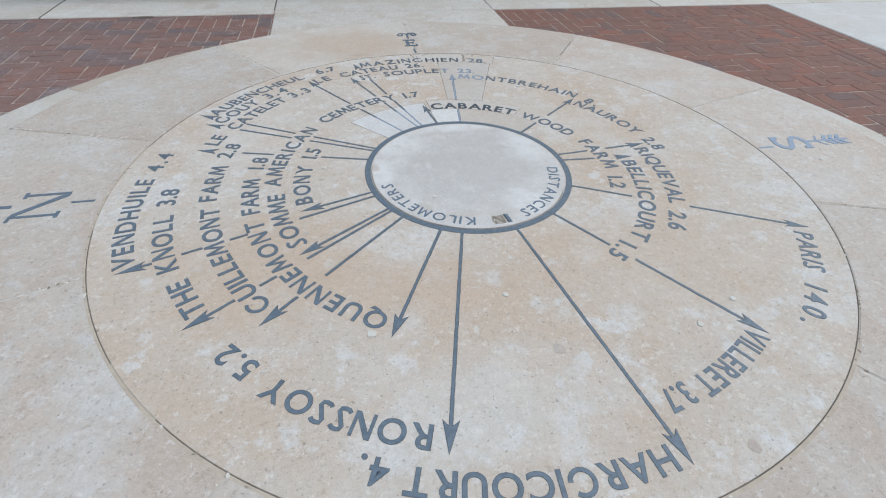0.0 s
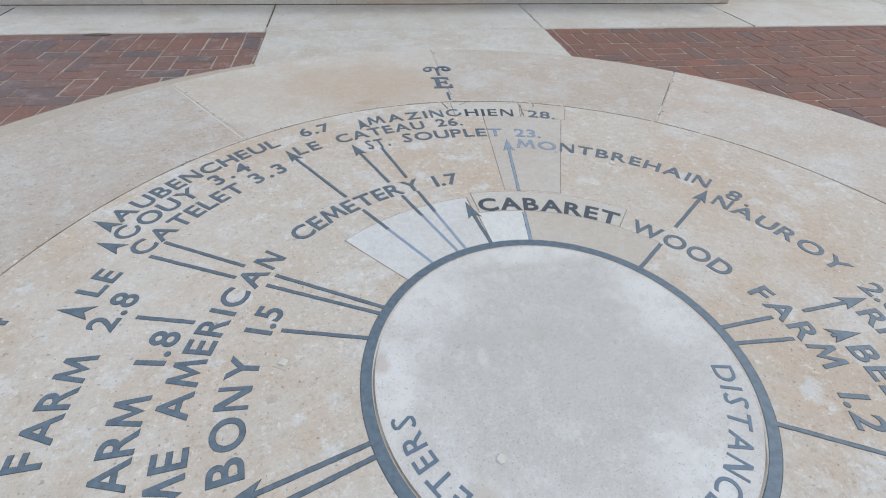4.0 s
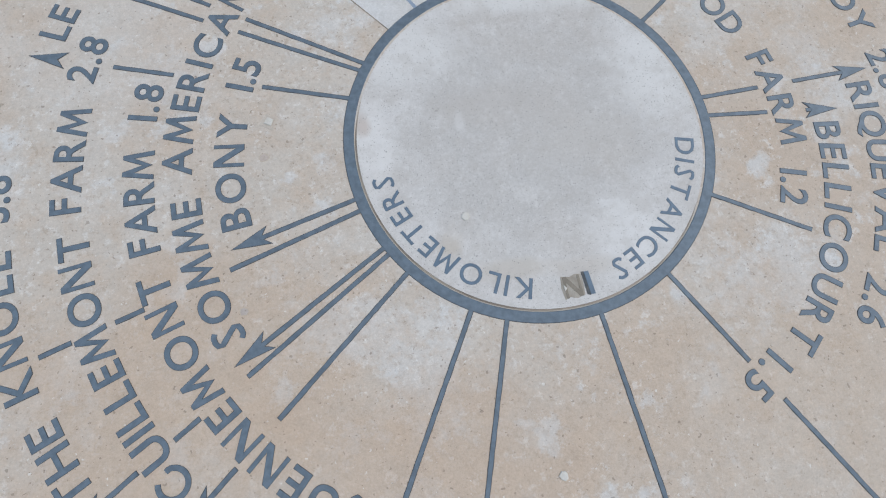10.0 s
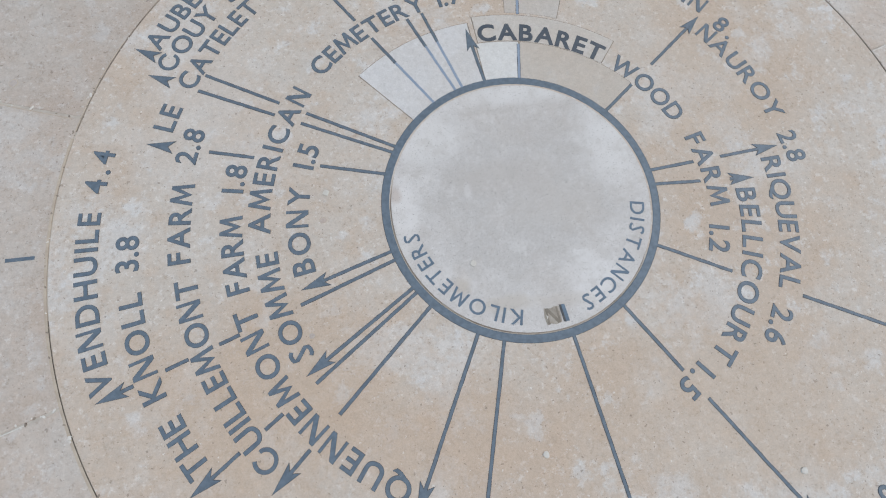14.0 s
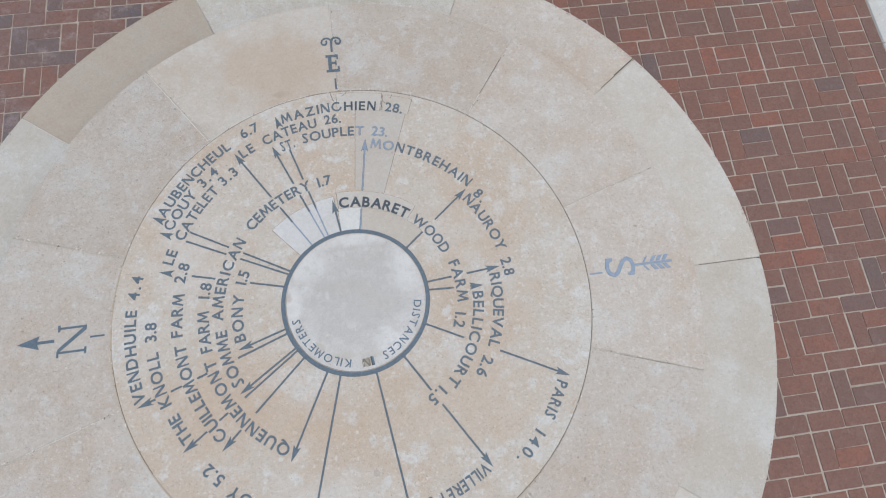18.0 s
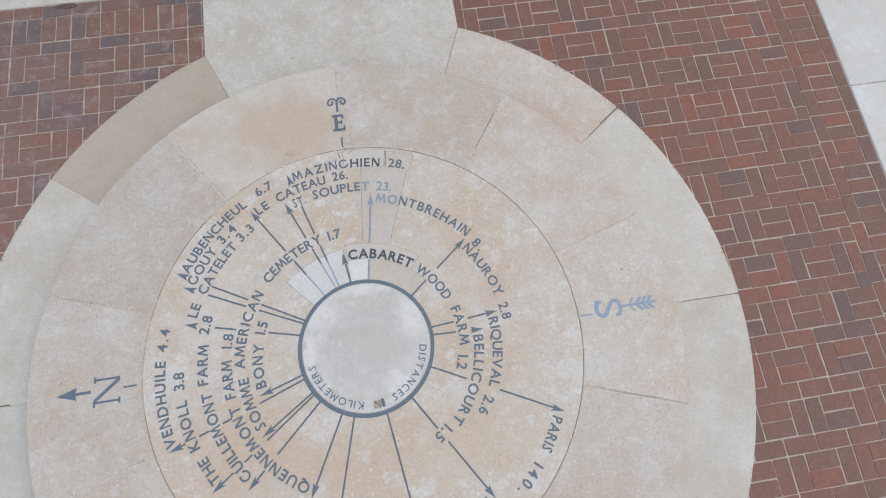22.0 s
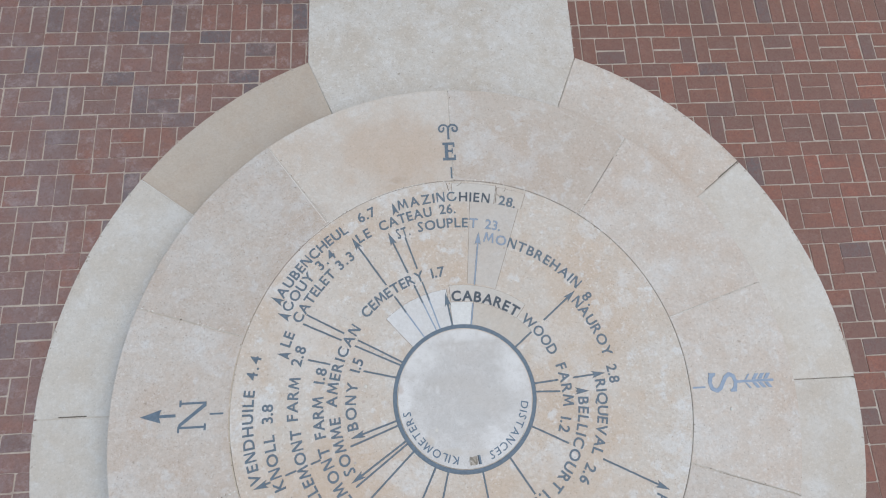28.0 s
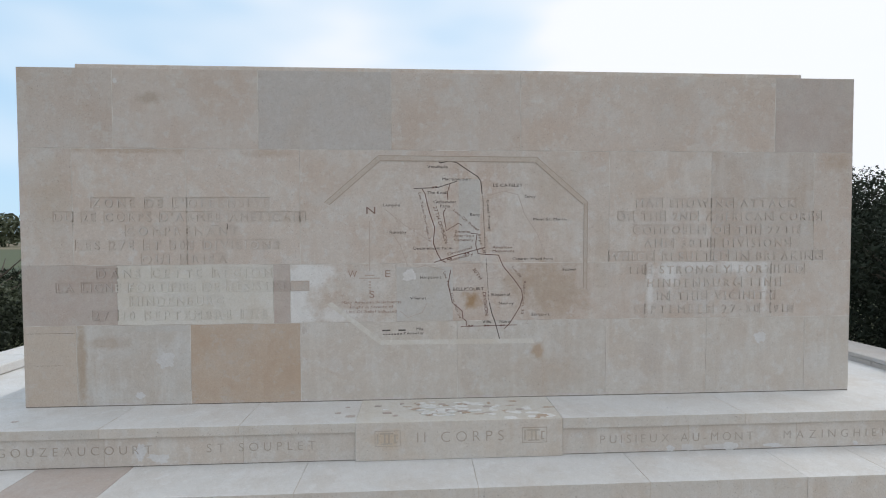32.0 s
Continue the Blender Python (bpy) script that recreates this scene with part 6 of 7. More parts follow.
def strip(points, width, material, name, label="", dash=0.0, y=MAP_Z):
    """A flat painted line on the wall through points (x, z)."""
    pts = [Vector(p) for p in points]
    segs = []
    for a, b in zip(pts, pts[1:]):
        if dash:
            n = max(1, int((b - a).length / dash))
            segs += [(a.lerp(b, (i + 0.15) / n), a.lerp(b, (i + 0.75) / n)) for i in range(n)]
        else:
            segs.append((a, b))
    STRIPS.append(name)
    y = y - 0.00012 * (len(STRIPS) % 9)
    runs = [list(seg) for seg in segs] if dash else [pts]
    for run in runs:
        bm = bmesh.new()
        ribs = []
        for i, p in enumerate(run):
            t = (run[min(i + 1, len(run) - 1)] - run[max(i - 1, 0)]).normalized()
            s = Vector((-t.y, t.x)) * width / 2
            ribs.append([bm.verts.new((q.x, yy, q.y)) for q, yy in ((p - s, y), (p + s, y), (p + s, Y_B + 0.002), (p - s, Y_B + 0.002))])
        for a, b in zip(ribs, ribs[1:]):
            for i in range(4):
                bm.faces.new((a[i], a[(i + 1) % 4], b[(i + 1) % 4], b[i]))
        bm.faces.new(ribs[0])
        bm.faces.new(ribs[-1][::-1])
        bmesh.ops.recalc_face_normals(bm, faces=bm.faces[:])
        part(name, bm, material, monument, label)


def at_map(u, v):
    """Place on the wall from the map's own sheet units, right and down from its corner."""
    return (-1.815 + u * 0.003354, 3.980 - v * 0.003326)


def map_line(points, width, material, dash=0.0, label=""):
    strip([at_map(u, v) for u, v in points], width * 0.66, material, "map_line", label, dash)


def map_label(text, u0, v0, u1, v1, cap, material):
    """Letters along a straight line on the map, from one end of the foot line to the other."""
    a, b = Vector(at_map(u0, v0)), Vector(at_map(u1, v1))
    length, ang = (b - a).length, math.atan2(b.y - a.y, b.x - a.x)
    adv = [glyph(c)[1] if c != " " else 0.35 for c in text]
    gap = 0.14
    wide = length / (sum(adv) + gap * (len(text) - 1)) / cap
    pos = 0.0
    spin = Matrix.Translation((a.x, MAP_Z, a.y)) @ Matrix.Rotation(-ang, 4, "Y") @ Matrix.Rotation(radians(90), 4, "X")
    for i, c in enumerate(text):
        if c != " ":
            ob = new("map_letter", glyph_with(glyph(c)[0], material))
            ob.parent = monument
            ob.matrix_local = spin @ Matrix.Translation(((pos + adv[i] / 2) * cap * wide, 0, 0)) @ Matrix.Diagonal((cap * wide, cap, 0.02, 1))
        pos += adv[i] + gap


OCT = [(-0.823, 3.765), (0.849, 3.757), (1.40, 3.285), (1.395, 2.242), (0.828, 1.775), (-0.815, 1.784), (-1.363, 2.214), (-1.385, 3.275)]


def inset(corners, d):
    """The corners of an octagon, d metres further in."""
    out = []
    for i, p in enumerate(corners):
        a, p, b = Vector(corners[i - 1]), Vector(p), Vector(corners[(i + 1) % len(corners)])
        u, v = (p - a).normalized(), (b - p).normalized()
        bis = (Vector((u.y, -u.x)) + Vector((v.y, -v.x))).normalized()
        out.append(p + bis * d / max(0.3, bis.dot(Vector((u.y, -u.x)))))
    return out


def map_band(i, d0, d1, y, material, name, label, cut=1.0):
    """One side of the map's frame, mitred at both corners, between two insets."""
    lo, hi = inset(OCT, d0), inset(OCT, d1)
    j = (i + 1) % 8
    a, b, c, d = lo[i], lo[i].lerp(lo[j], cut), hi[i].lerp(hi[j], cut), hi[i]
    bm = bmesh.new()
    front = [bm.verts.new((p.x, y, p.y)) for p in (a, b, c, d)]
    back = [bm.verts.new((p.x, Y_B + 0.002, p.y)) for p in (a, b, c, d)]
    bm.faces.new(front)
    for k in range(4):
        bm.faces.new((front[k], front[(k + 1) % 4], back[(k + 1) % 4], back[k]))
    bmesh.ops.recalc_face_normals(bm, faces=bm.faces[:])
    part(name, bm, material, monument, label)


# flat bands: the chamfer's shaded upper and lit lower sides put into colour
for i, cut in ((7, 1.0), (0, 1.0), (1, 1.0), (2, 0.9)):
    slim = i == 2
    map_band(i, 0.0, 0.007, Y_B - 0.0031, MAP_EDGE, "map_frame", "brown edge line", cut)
    map_band(i, 0.007, 0.038 if slim else 0.052, Y_B - 0.0025, LIME_FRAME, "map_frame", "flat frame band with chamfer shading in its colour", cut)
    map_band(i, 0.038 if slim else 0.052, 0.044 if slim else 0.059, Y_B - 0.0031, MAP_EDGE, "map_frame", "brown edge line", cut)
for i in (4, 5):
    map_band(i, 0.0, 0.05, Y_B - 0.0025, LIME_WHITE, "map_frame", "flat frame band with chamfer shading in its colour")

map_line([(480, 75), (487, 88), (515, 82), (540, 86), (572, 108), (606, 130), (616, 145), (620, 185)], 0.013, MAP_INK)
map_line([(622, 190), (630, 380)], 0.010, MAP_INK, 0.022)
map_line([(632, 390), (641, 525)], 0.009, MAP_INK, 0.035)
map_line([(642, 530), (652, 570), (660, 590), (675, 647)], 0.013, MAP_INK)
map_line([(405, 168), (480, 165), (540, 145)], 0.010, MAP_INK)
map_line([(520, 150), (511, 178), (512, 203)], 0.009, MAP_RED)
map_line([(432, 170), (441, 185), (447, 215), (455, 245), (470, 290), (466, 340), (478, 372), (490, 394), (505, 401)], 0.012, MAP_RED)
map_line([(505, 230), (497, 245), (507, 300), (545, 278), (556, 284)], 0.010, MAP_RED)
map_line([(585, 310), (604, 310), (599, 345), (607, 374), (640, 377), (672, 379), (686, 414), (720, 455), (745, 490), (749, 515), (740, 545), (706, 600), (690, 615)], 0.011, MAP_RED)
map_line([(468, 401), (540, 378), (600, 362), (628, 354)], 0.011, MAP_RED)
map_line([(520, 426), (512, 470), (525, 530), (556, 556), (558, 580), (569, 588), (569, 605)], 0.012, MAP_RED)
map_line([(552, 606), (730, 603)], 0.009, MAP_RED)
for line in ([(312, 230), (375, 282), (460, 336)], [(336, 306), (362, 345), (385, 412)], [(735, 190), (755, 250), (795, 310), (820, 375)], [(445, 530), (430, 560), (385, 575), (362, 555)], [(760, 600), (770, 580), (765, 560)], [(640, 190), (690, 175), (735, 188)], [(412, 418), (440, 410), (500, 425)]):
    map_line(line, 0.008, MAP_FAINT)
map_line([(305, 615), (330, 615)], 0.020, MAP_INK)
map_line([(355, 615), (378, 615)], 0.020, MAP_INK)
map_line([(305, 628), (368, 627)], 0.018, MAP_INK, 0.03)
SMALL = 0.030
for text, u0, u1, v in (("Vendhuile", 448, 512, 104), ("Macquincourt", 495, 585, 142), ("The Knoll", 448, 508, 185), ("Guillemont", 467, 538, 214), ("Farm", 488, 518, 227), ("Gouy", 755, 790, 196), ("Lempire", 310, 362, 224), ("Mont St. Martin", 783, 890, 269), ("Ronssoy", 330, 382, 309), ("Bony", 582, 614, 254), ("Quennemont Farm", 402, 525, 360), ("Cabaret Wood Farm", 717, 845, 395), ("Hargicourt", 425, 490, 452), ("Riqueval", 650, 708, 509), ("Nauroy", 673, 720, 537), ("Villeret", 392, 443, 518), ("Estrees", 878, 920, 430), ("Etricourt", 778, 835, 574), ("Ville", 620, 648, 596), ("Noire", 675, 708, 596), ("Mile", 412, 433, 616), ("Kilometer", 372, 435, 629)):
    map_label(text, u0, v, u1, v, SMALL, MAP_INK)
for text, u0, u1, v in (("Somme", 535, 582, 308), ("American", 530, 593, 321), ("Cemetery", 532, 592, 334), ("American", 653, 714, 358), ("Monument", 653, 722, 370), ("Many American detachments", 180, 365, 529), ("fought in advance of", 205, 340, 544), ("Line Of Relief indicated", 195, 350, 559)):
    map_label(text, u0, v, u1, v, SMALL, MAP_WORN if u0 < 300 else MAP_BROWN)
map_label("LE CATELET", 655, 162, 748, 162, 0.034, MAP_INK)
map_label("BELLICOURT", 527, 491, 625, 491, 0.034, MAP_INK)
for ch, u, v in (("N", 258, 247), ("W", 200, 446), ("E", 315, 446), ("S", 266, 511)):
    map_label(ch, u, v, u + (28 if ch in "NW" else 15), v, 0.075, MAP_WORN if ch != "N" else MAP_BROWN)
for text, u0, v0, u1, v1, c, m in (("27TH DIVISION", 466, 226, 503, 342, 0.038, MAP_BROWN), ("Line Taken Over Sept. 25", 420, 182, 452, 335, 0.026, MAP_BROWN), ("Canal Tunnel", 634, 204, 640, 300, 0.026, MAP_INK), ("30TH", 588, 424, 612, 458, 0.038, MAP_BROWN), ("DIVISION", 621, 498, 630, 572, 0.036, MAP_RED), ("Divisional", 512, 380, 588, 358, 0.030, MAP_BROWN), ("Boundary", 518, 398, 592, 378, 0.030, MAP_BROWN), ("Line Of Relief", 528, 238, 606, 304, 0.028, MAP_BROWN), ("Sept 30", 606, 312, 622, 372, 0.028, MAP_BROWN), ("Line Taken Over Sept 24", 496, 432, 546, 580, 0.027, MAP_BROWN), ("Line Of", 714, 418, 740, 452, 0.027, MAP_BROWN), ("Relief Sept 30", 752, 462, 744, 568, 0.027, MAP_BROWN)):
    map_label(text, u0, v0, u1, v1, c, m)


# compass cross and pairs of crosses along the boundary lines
def cross_marks(x, z, turn, material):
    for dx in (-0.015, 0.015):
        for a in (45, -45):
            d = Vector((math.cos(radians(a + turn)), math.sin(radians(a + turn)))) * 0.013
            c = Vector((x + dx * math.cos(radians(turn)), z + dx * math.sin(radians(turn))))
            strip([c - d, c + d], 0.006, material, "map_line")


for x, z, turn in ((-0.085, 2.685, 17), (0.10, 2.738, 17), (0.14, 1.970, 0), (0.31, 1.970, 0), (0.48, 1.970, 0), (-0.235, 3.435, 8)):
    cross_marks(x, z, turn, MAP_RED)
strip([(-0.918, 3.08), (-0.918, 2.56)], 0.010, MAP_FAINT, "map_line", "faded compass needle")
strip([(-0.918, 2.46), (-0.918, 2.31)], 0.026, MAP_FAINT, "map_line", "faded compass needle", 0.03)
strip([(-1.03, 2.485), (-0.81, 2.485)], 0.012, MAP_FAINT, "map_line")
strip([(-0.97, 2.515), (-0.87, 2.515)], 0.014, MAP_FAINT, "map_line")


# patches, stains and knocks on the monument
def blotch(x, z, w, h, material, seed, y=None, name="patch", label="", flat=False, lift=0.0012):
    """A thin skin with an uneven outline, on the wall or, if flat, on an upper face (z is then y)."""
    bm = bmesh.new()
    ring_v = []
    y = Y_B if y is None else y
    for k in range(26):
        a = 2 * math.pi * k / 26
        f = 1 + 0.4 * noise.noise(Vector((math.cos(a) * 1.7 + seed * 7.3, math.sin(a) * 1.7, seed * 1.37))) + 0.35 * noise.noise(Vector((math.cos(a) * 5 + seed * 3.1, math.sin(a) * 5, seed * 0.73)))
        u, v = x + w / 2 * f * math.cos(a), z + h / 2 * f * math.sin(a)
        ring_v.append(bm.verts.new((u, v, y + lift) if flat else (u, y - lift, v)))
    bm.faces.new(ring_v)
    ext = bmesh.ops.extrude_face_region(bm, geom=bm.faces[:])
    bmesh.ops.translate(bm, verts=[v for v in ext["geom"] if isinstance(v, bmesh.types.BMVert)], vec=(0, 0, -0.003) if flat else (0, 0.003, 0))
    bmesh.ops.recalc_face_normals(bm, faces=bm.faces[:])
    part(name, bm, material, monument, label)


for k, (x, z, w, h, m) in enumerate(((-3.0, 1.66, 0.17, 0.16, PATCH), (-3.27, 1.30, 0.09, 0.07, PATCH), (3.33, 1.80, 0.13, 0.12, PATCH), (-0.5, 2.52, 0.16, 0.12, PATCH), (-3.45, 4.50, 0.04, 0.05, PATCH), (-1.6, 1.95, 0.05, 0.07, LIME_GREY))):
    blotch(x, z, w, h, m, k + 1, lift=0.0011 + 0.0001 * k)
rng = random.Random(5)
for k in range(86):
    white = k % 3 != 2
    x = rng.gauss(-0.12, 0.2) if white else rng.uniform(-0.85, 0.6)
    if k == 3:
        x = 0.68
    x = max(-0.93, min(0.85, x))
    blotch(x, rng.uniform(4.62, 4.98), rng.uniform(0.03, 0.11), rng.uniform(0.02, 0.06), PEEL if white else (LIME_BROWN, LIME_DUN)[k % 2], 40 + k, ZB, "peeling_patch", flat=True, lift=0.001 + 0.0001 * k)
for k in range(14):
    blotch(rng.uniform(0.42, 0.9), rng.uniform(4.515, 4.78), rng.uniform(0.05, 0.16), rng.uniform(0.03, 0.08), PEEL if k % 4 else LIME_BROWN, 240 + k, ZB, "peeling_patch", flat=True, lift=0.0011 + 0.0001 * k)
for k, (x, yy, w) in enumerate(((-1.2, 4.75, 0.06), (-1.07, 4.66, 0.09), (-1.13, 4.9, 0.05), (-4.2, 4.72, 0.06), (2.1, 4.7, 0.05))):
    blotch(x, yy, w, w * 0.6, LIME_DUN if k < 4 else PATCH, 140 + k, ZB, "peeling_patch", flat=True, lift=0.001 + 0.0001 * k)
for k, (x, w, h) in enumerate(((2.02, 0.10, 0.07), (2.18, 0.16, 0.09), (2.5, 0.34, 0.07), (2.62, 0.18, 0.10), (3.05, 0.22, 0.05), (3.9, 0.06, 0.05))):
    blotch(x, 0.865, w * 0.8, h * 0.8, PATCH, 80 + k, Y_P, lift=0.001 + 0.0004 * k)
for k, (x, z, w, h) in enumerate(((-2.95, 0.96, 0.10, 0.16), (-2.78, 0.90, 0.18, 0.09))):
    blotch(x, z, w, h, PATCH, 90 + k, Y_P, lift=0.001 + 0.0006 * k)
for k, (x, z, w, h, m) in enumerate(((-3.45, 0.46, 0.16, 0.10, LIME_BROWN), (-3.18, 0.52, 0.26, 0.03, PATCH), (-3.8, 0.32, 0.09, 0.07, PATCH), (-4.0, 0.12, 0.10, 0.14, LIME_BROWN), (-4.3, 0.5, 0.3, 0.05, LIME_BROWN), (3.45, 0.53, 0.08, 0.05, PATCH))):
    blotch(x, z, w, h, m, 100 + k, WALL_Y)

# ---- parapet, hedge and trees beyond the terrace ----
for sx in (1, -1):
    wall = tagged(new("parapet_wall"), "low limestone parapet wall with broad pale coping", "parapet wall", "parapet walls")
    X0, X1, ZP = 6.75, 7.5, 0.98
    xa, xb = sorted((sx * X0, sx * X1))
    ys = [4.2 + 1.35 * k for k in range(13)]
    for y0, y1 in zip(ys, ys[1:]):
        # the left wall's sunlit look is put into its paler stone
        part("coping_slab", box(xa, xb, y0 + 0.004, y1 - 0.004, ZP - (0.07 if sx > 0 else 0.14), ZP, 0.012), LIME_GREY if sx > 0 else LIME_LIT, wall)
        xi, xo = sorted((sx * (X0 + 0.02), sx * (X1 - 0.06)))
        for k in range(3):
            ya = y0 + 0.3 + 0.45 * k
            part("wall_block", box(xi, xo, ya, ya + 0.446, 0.0, ZP - (0.074 if sx > 0 else 0.144), 0.008), (PARAPET_DARK, LIME_GREY, PARAPET_GREY)[(k + int(y0 * 2)) % 3] if sx > 0 else LIME_WHITE, wall)
        xi, xo = sorted((sx * (X0 - 0.28), sx * (X0 + 0.05)))
        part("plinth_block", box(xi, xo, y0 - 0.2, y1 - 0.206, -0.05, 0.52, 0.008), LIME_WALL, wall)
terrace = tagged(link_mesh("terrace_floor", box(-7.6, 7.6, 8.4, 24, -0.1, -0.002, 0), LIME_TOP), "pale stone terrace behind the monument", "terrace", kind="structure")


def leaf_mass(cx, cy, cz, rx, ry, rz, count, size, seed, flat_top=False):
    """Many small leaves through an uneven volume."""
    rnd = np.random.RandomState(seed)
    verts, faces = [], []
    made = 0
    while made < count:
        p = rnd.uniform(-1, 1, 3)
        q = Vector((cx + p[0] * rx, cy + p[1] * ry, cz + p[2] * rz))
        edge = 1.0 + 0.55 * noise.noise(q * 0.9) + 0.25 * noise.noise(q * 2.3)
        d = (p[0] ** 2 + p[1] ** 2 + (p[2] if not flat_top else p[2] * 0.9) ** 2) ** 0.5
        if d > edge or d < edge - 0.5:
            continue
        u = Vector(rnd.normal(size=3)).normalized()
        w = u.cross(Vector(rnd.normal(size=3))).normalized()
        s_ = size * rnd.uniform(0.6, 1.3)
        i = len(verts)
        verts += [tuple(q - u * s_), tuple(q + w * s_ * 0.5), tuple(q + u * s_), tuple(q - w * s_ * 0.5)]
        faces.append((i, i + 1, i + 2, i + 3))
        made += 1
    me = bpy.data.meshes.new("crown")
    me.from_pydata(verts, [], faces)
    return me


def tree(x, y, h, r, leaf, seed, label, group, count=5200, size=0.11):
    t = tagged(new("tree"), label, "tree", group)
    t.location = (x, y, -0.12)
    trunk = bmesh.new()
    bmesh.ops.create_cone(trunk, cap_ends=True, segments=10, radius1=0.16, radius2=0.05, depth=h * 0.8)
    bmesh.ops.translate(trunk, verts=trunk.verts, vec=(0, 0, h * 0.4))
    part("trunk", trunk, BARK, t)
    rnd = random.Random(seed)
    for k in range(6):
        limb = bmesh.new()
        bmesh.ops.create_cone(limb, cap_ends=True, segments=6, radius1=0.05, radius2=0.012, depth=r * 1.1)
        bmesh.ops.translate(limb, verts=limb.verts, vec=(0, 0, r * 0.55))
        limb.transform(Matrix.Translation((0, 0, h * rnd.uniform(0.25, 0.6))) @ Matrix.Rotation(rnd.uniform(0, 6.28), 4, "Z") @ Matrix.Rotation(radians(rnd.uniform(35, 65)), 4, "X"))
        part("limb", limb, BARK, t)
    me = leaf_mass(0, 0, h * 0.52, r, r, h * 0.5, count, size, seed)
    me.materials.append(leaf)
    crown = new("crown", me)
    crown.parent = t
    return t


for k, (x, y, h, r) in enumerate(((10.4, 9.6, 4.7, 1.9), (12.2, 12.0, 5.3, 2.2), (10.9, 13.5, 5.2, 1.9), (13.2, 15.5, 5.9, 2.3), (9.9, 6.6, 4.0, 1.5), (15.0, 18.5, 6.4, 2.5), (12.6, 8.6, 5.2, 2.0))):
    tree(x, y, h * 0.87, r, LEAF, 11 + k, "dark dense evergreen tree behind the parapet wall", "dark trees beyond the parapet", 15000, 0.055)
for k, (x, y, h, r) in enumerate(((-10.6, 9.0, 2.5, 1.7), (-11.5, 11.5, 2.7, 1.9), (-13.0, 13.5, 2.9, 2.0), (-10.0, 6.8, 2.2, 1.4), (-14.5, 16.5, 3.1, 2.2))):
    tree(x, y, h * 0.62, r, LEAF if k != 2 else LEAF_B, 31 + k, "low dark leafy shrub behind the parapet wall", "shrubs beyond the parapet", 9000, 0.06)
for k, (x, y, h, r) in enumerate(((-150, 145, 14, 9), (-172, 150, 12, 8), (-128, 150, 10, 7), (-196, 150, 15, 9), (-215, 160, 12, 9), (190, 190, 13, 9))):
    tree(x, y, h, r, LEAF_B, 51 + k, "distant broadleaf tree across the fields", "distant trees", 1500, 0.8)

# ---- brick paving: courses of stretchers between courses of paired bricks ----
PIT_DARK = plain("broken_brick", (0.10, 0.075, 0.06), (0.19, 0.13, 0.10), 60, 0.95, amount=0.9)
paving = thing("brick_paving", "red and brown brick paving in a banded basket weave", "brick paving", "structure")
L, W, GAP, TOP = 0.2126, 0.1063, 0.0068, -0.004


def brick_mesh(name, w, h, seed):
    """One worn brick: uneven sides, knocked-off corners and rounded upper edges."""
    rnd = random.Random(seed)
    ch = [rnd.choice((0.002, 0.003, 0.004, 0.009)) for _ in range(4)]
    sides = [rnd.uniform(-0.0026, 0.0022) for _ in range(4)]
    xa, xb, ya, yb = -w / 2 - sides[0], w / 2 + sides[1], -h / 2 - sides[2], h / 2 + sides[3]
    ring_ = [(xa + ch[0], ya), (xb - ch[1], ya), (xb, ya + ch[1]), (xb, yb - ch[2]), (xb - ch[2], yb), (xa + ch[3], yb), (xa, yb - ch[3]), (xa, ya + ch[0])]
    verts = [(u, v, -0.05) for u, v in ring_] + [(u, v, -0.002) for u, v in ring_] + [(u * (1 - 0.004 / w), v * (1 - 0.004 / h), rnd.uniform(-0.0008, 0.0004)) for u, v in ring_]
    faces = [tuple(range(16, 24))]
    for lo in (0, 8):
        faces += [(lo + i, lo + (i + 1) % 8, lo + 8 + (i + 1) % 8, lo + 8 + i) for i in range(8)]
    me = bpy.data.meshes.new(name)
    me.from_pydata(verts, [], faces)
    me.materials.append(BRICK)
    return me


KINDS = 8
lying = [brick_mesh("brick", L - GAP, W - GAP, k) for k in range(KINDS)]
upright = [brick_mesh("brick", W - GAP, L - GAP, 20 + k) for k in range(KINDS)]


def outside(x, y, hw, hh):
    """Whether a brick there shows beside the ring, the path and the border."""
    if abs(x) - hw > SLAB_X or y + hh > APRON_Y + 0.01:
        return False
    far = math.hypot(abs(x) + hw, abs(y) + hh)
    if far < 2.49:
        return False
    if abs(x) + hw < 0.96 and y > 1.5:
        return False
    return True


spots = []
y = APRON_Y - 0.008
row = 0
OFF = -2.672
while y > -5.3:
    kind = "soldier" if row == 1 else ("basket" if row % 2 else "stretch")
    deep = W if kind == "stretch" else L
    yc = y - deep / 2
    n = 32
    shift = 0.0 if ((row - 3) // 2) % 2 == 0 else L
    for k in range(-n, n):
        if kind == "soldier":
            for j in (0, 1):
                spots.append((OFF + k * L + j * W + W / 2, yc, 1))
        elif kind == "stretch":
            spots.append((OFF + k * L, yc, 0))
        elif (k % 2) == 0:
            x0 = OFF + shift + k * L
            spots.append((x0 + L / 2, yc + W / 2, 0))
            spots.append((x0 + L / 2, yc - W / 2, 0))
        else:
            x0 = OFF + shift + k * L
            spots.append((x0 + W / 2, yc, 1))
            spots.append((x0 + W * 1.5, yc, 1))
    y -= deep
    row += 1
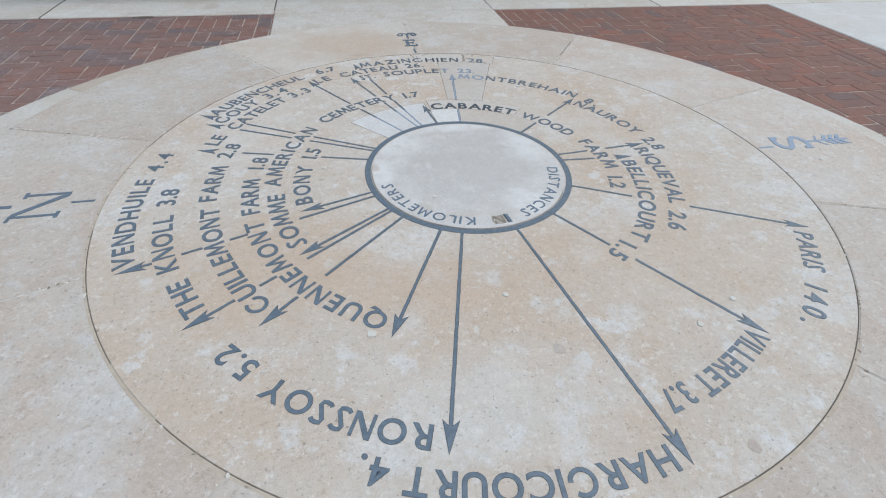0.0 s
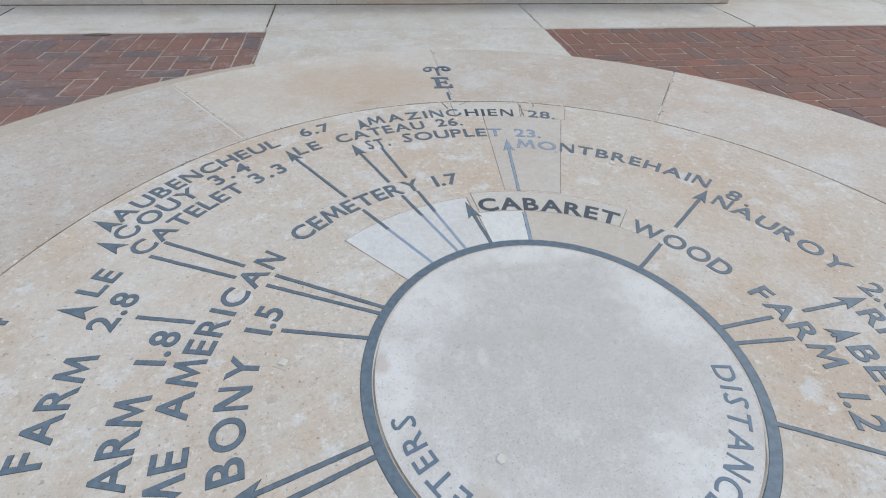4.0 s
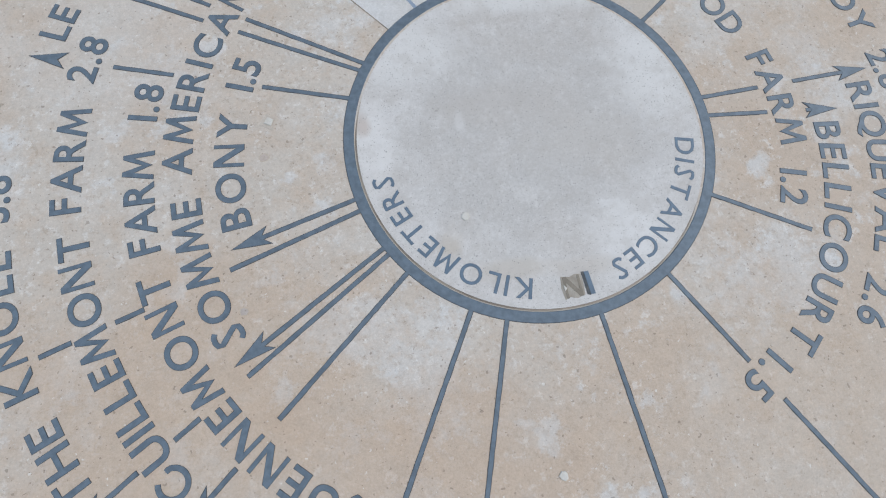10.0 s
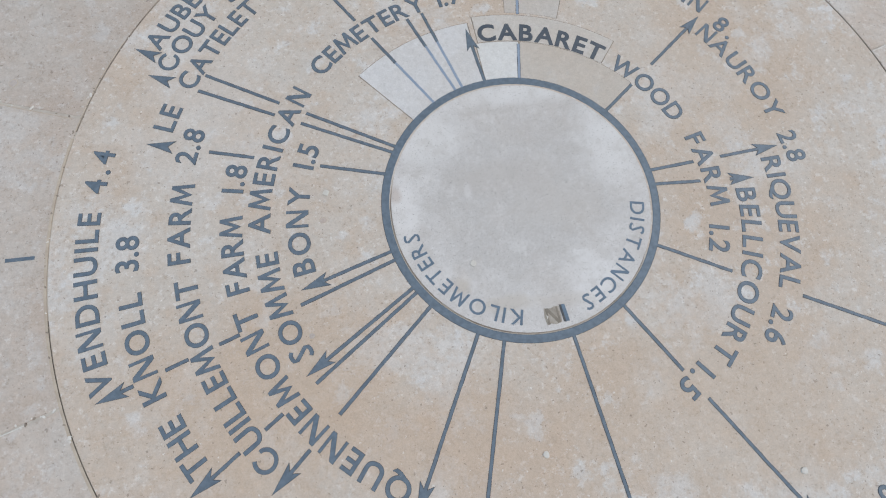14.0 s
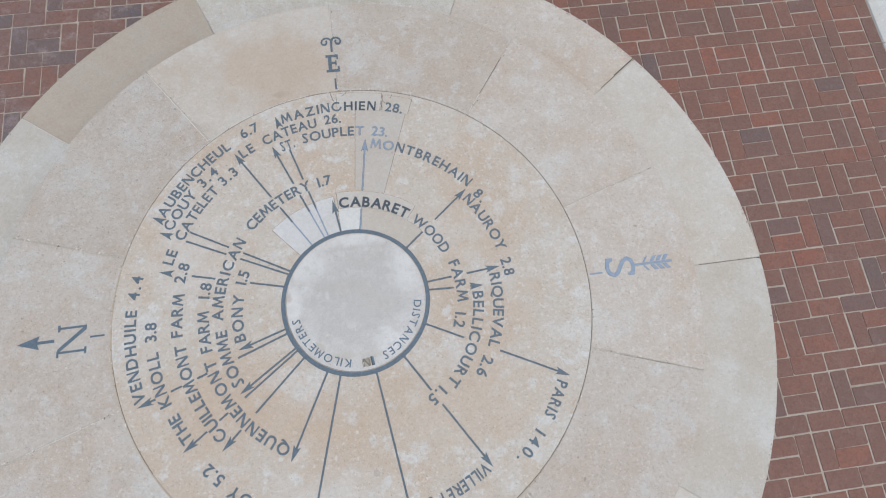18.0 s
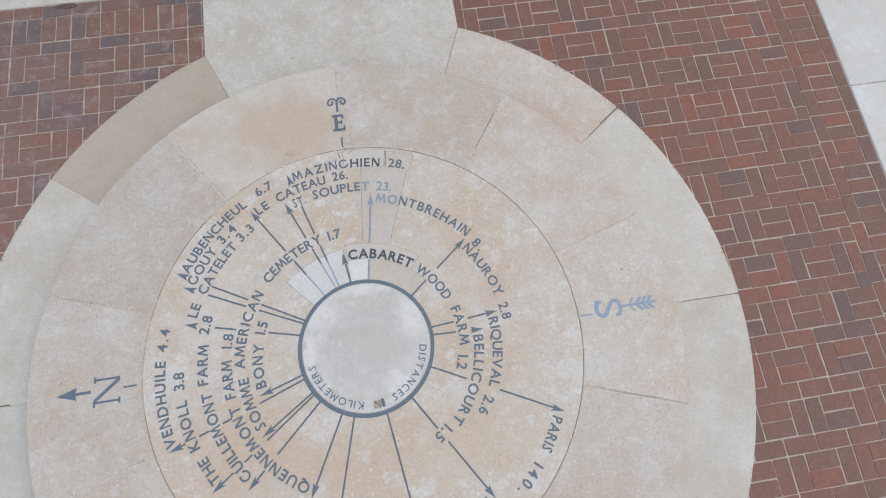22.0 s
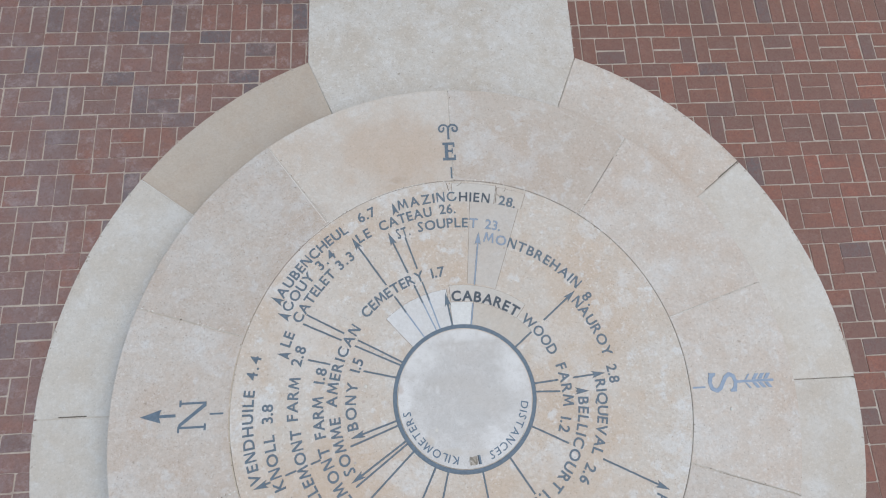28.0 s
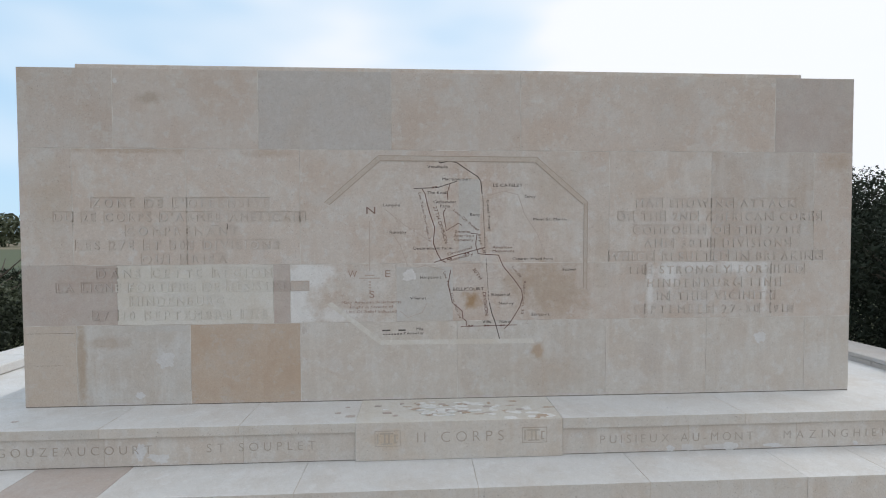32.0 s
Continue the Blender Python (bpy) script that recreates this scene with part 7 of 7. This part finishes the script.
# along the side borders: a row of bricks on end, a row lying across and another on end
EDGE = SLAB_X - 0.004
INNER = EDGE - 0.394
woven, spots = spots, []
for x, yy, up in woven:
    if x > 0:
        x, yy = x - 0.032, yy - 0.018 * max(0.0, min(1.0, APRON_Y - yy))
    half = (W if up else L) / 2
    shown = INNER - (abs(x) - half)
    if shown > 1.98 * half:
        spots.append((x, yy, up, 1.0))
    elif shown > 0.03:
        spots.append((math.copysign(INNER - shown / 2, x), yy, up, (shown - GAP) / (2 * half - GAP)))
for sx in (1, -1):
    yy = APRON_Y - 0.008
    while yy > -5.3:
        spots += [(sx * (EDGE - 0.0493), yy - W, 1, 0.93), (sx * (EDGE - 0.3447), yy - W, 1, 0.93)]
        spots += [(sx * (EDGE - 0.197), yy - W / 2, 0, 0.92), (sx * (EDGE - 0.197), yy - W * 1.5, 0, 0.92)]
        yy -= L
rng = random.Random(3)
kept = [p for p in spots if outside(p[0], p[1], (W if p[2] else L) / 2, (L if p[2] else W) / 2)]
near = sorted((p for p in kept if 0.2 < p[1]), key=lambda p: abs(math.hypot(p[0], p[1] - 1.2) - 2.0))[:300]
chosen = set(near)
field_v, field_f = [], []
for x, yy, up, short in kept:
    m = Matrix.Translation((x + rng.uniform(-0.0022, 0.0022), yy + rng.uniform(-0.0022, 0.0022), TOP + rng.uniform(-0.0006, 0.0012))) @ Euler((rng.uniform(-0.006, 0.006), rng.uniform(-0.006, 0.006), rng.uniform(-0.015, 0.015))).to_matrix().to_4x4() @ Matrix.Diagonal((short, 1, 1, 1))
    me = rng.choice(upright if up else lying)
    if (x, yy, up, short) in chosen:
        ob = new("brick", me)
        ob.parent = paving
        ob.matrix_local = m
    else:
        i0 = len(field_v)
        field_v += [tuple(m @ v.co) for v in me.vertices]
        field_f += [tuple(i0 + i for i in p.vertices) for p in me.polygons]
rest = bpy.data.meshes.new("brick_field")
rest.from_pydata(field_v, [], field_f)
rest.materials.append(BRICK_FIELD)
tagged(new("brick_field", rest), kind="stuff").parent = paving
for x, yy, w in ((-1.97, 2.885, 0.10), (-3.44, 2.872, 0.06)):
    rough = [(x + w * (0.85 + 0.25 * noise.noise(Vector((a * 2.0, x, 0)))) * math.cos(-a), yy + 0.026 * (0.85 + 0.3 * noise.noise(Vector((a * 2.3, x, 3)))) * math.sin(-a)) for a in np.linspace(0, 2 * math.pi, 17)[:-1]]
    part("broken_hollow", prism(rough, -0.02, TOP + 0.0042, 0), PIT_DARK, paving, "dark hollow of a broken brick")
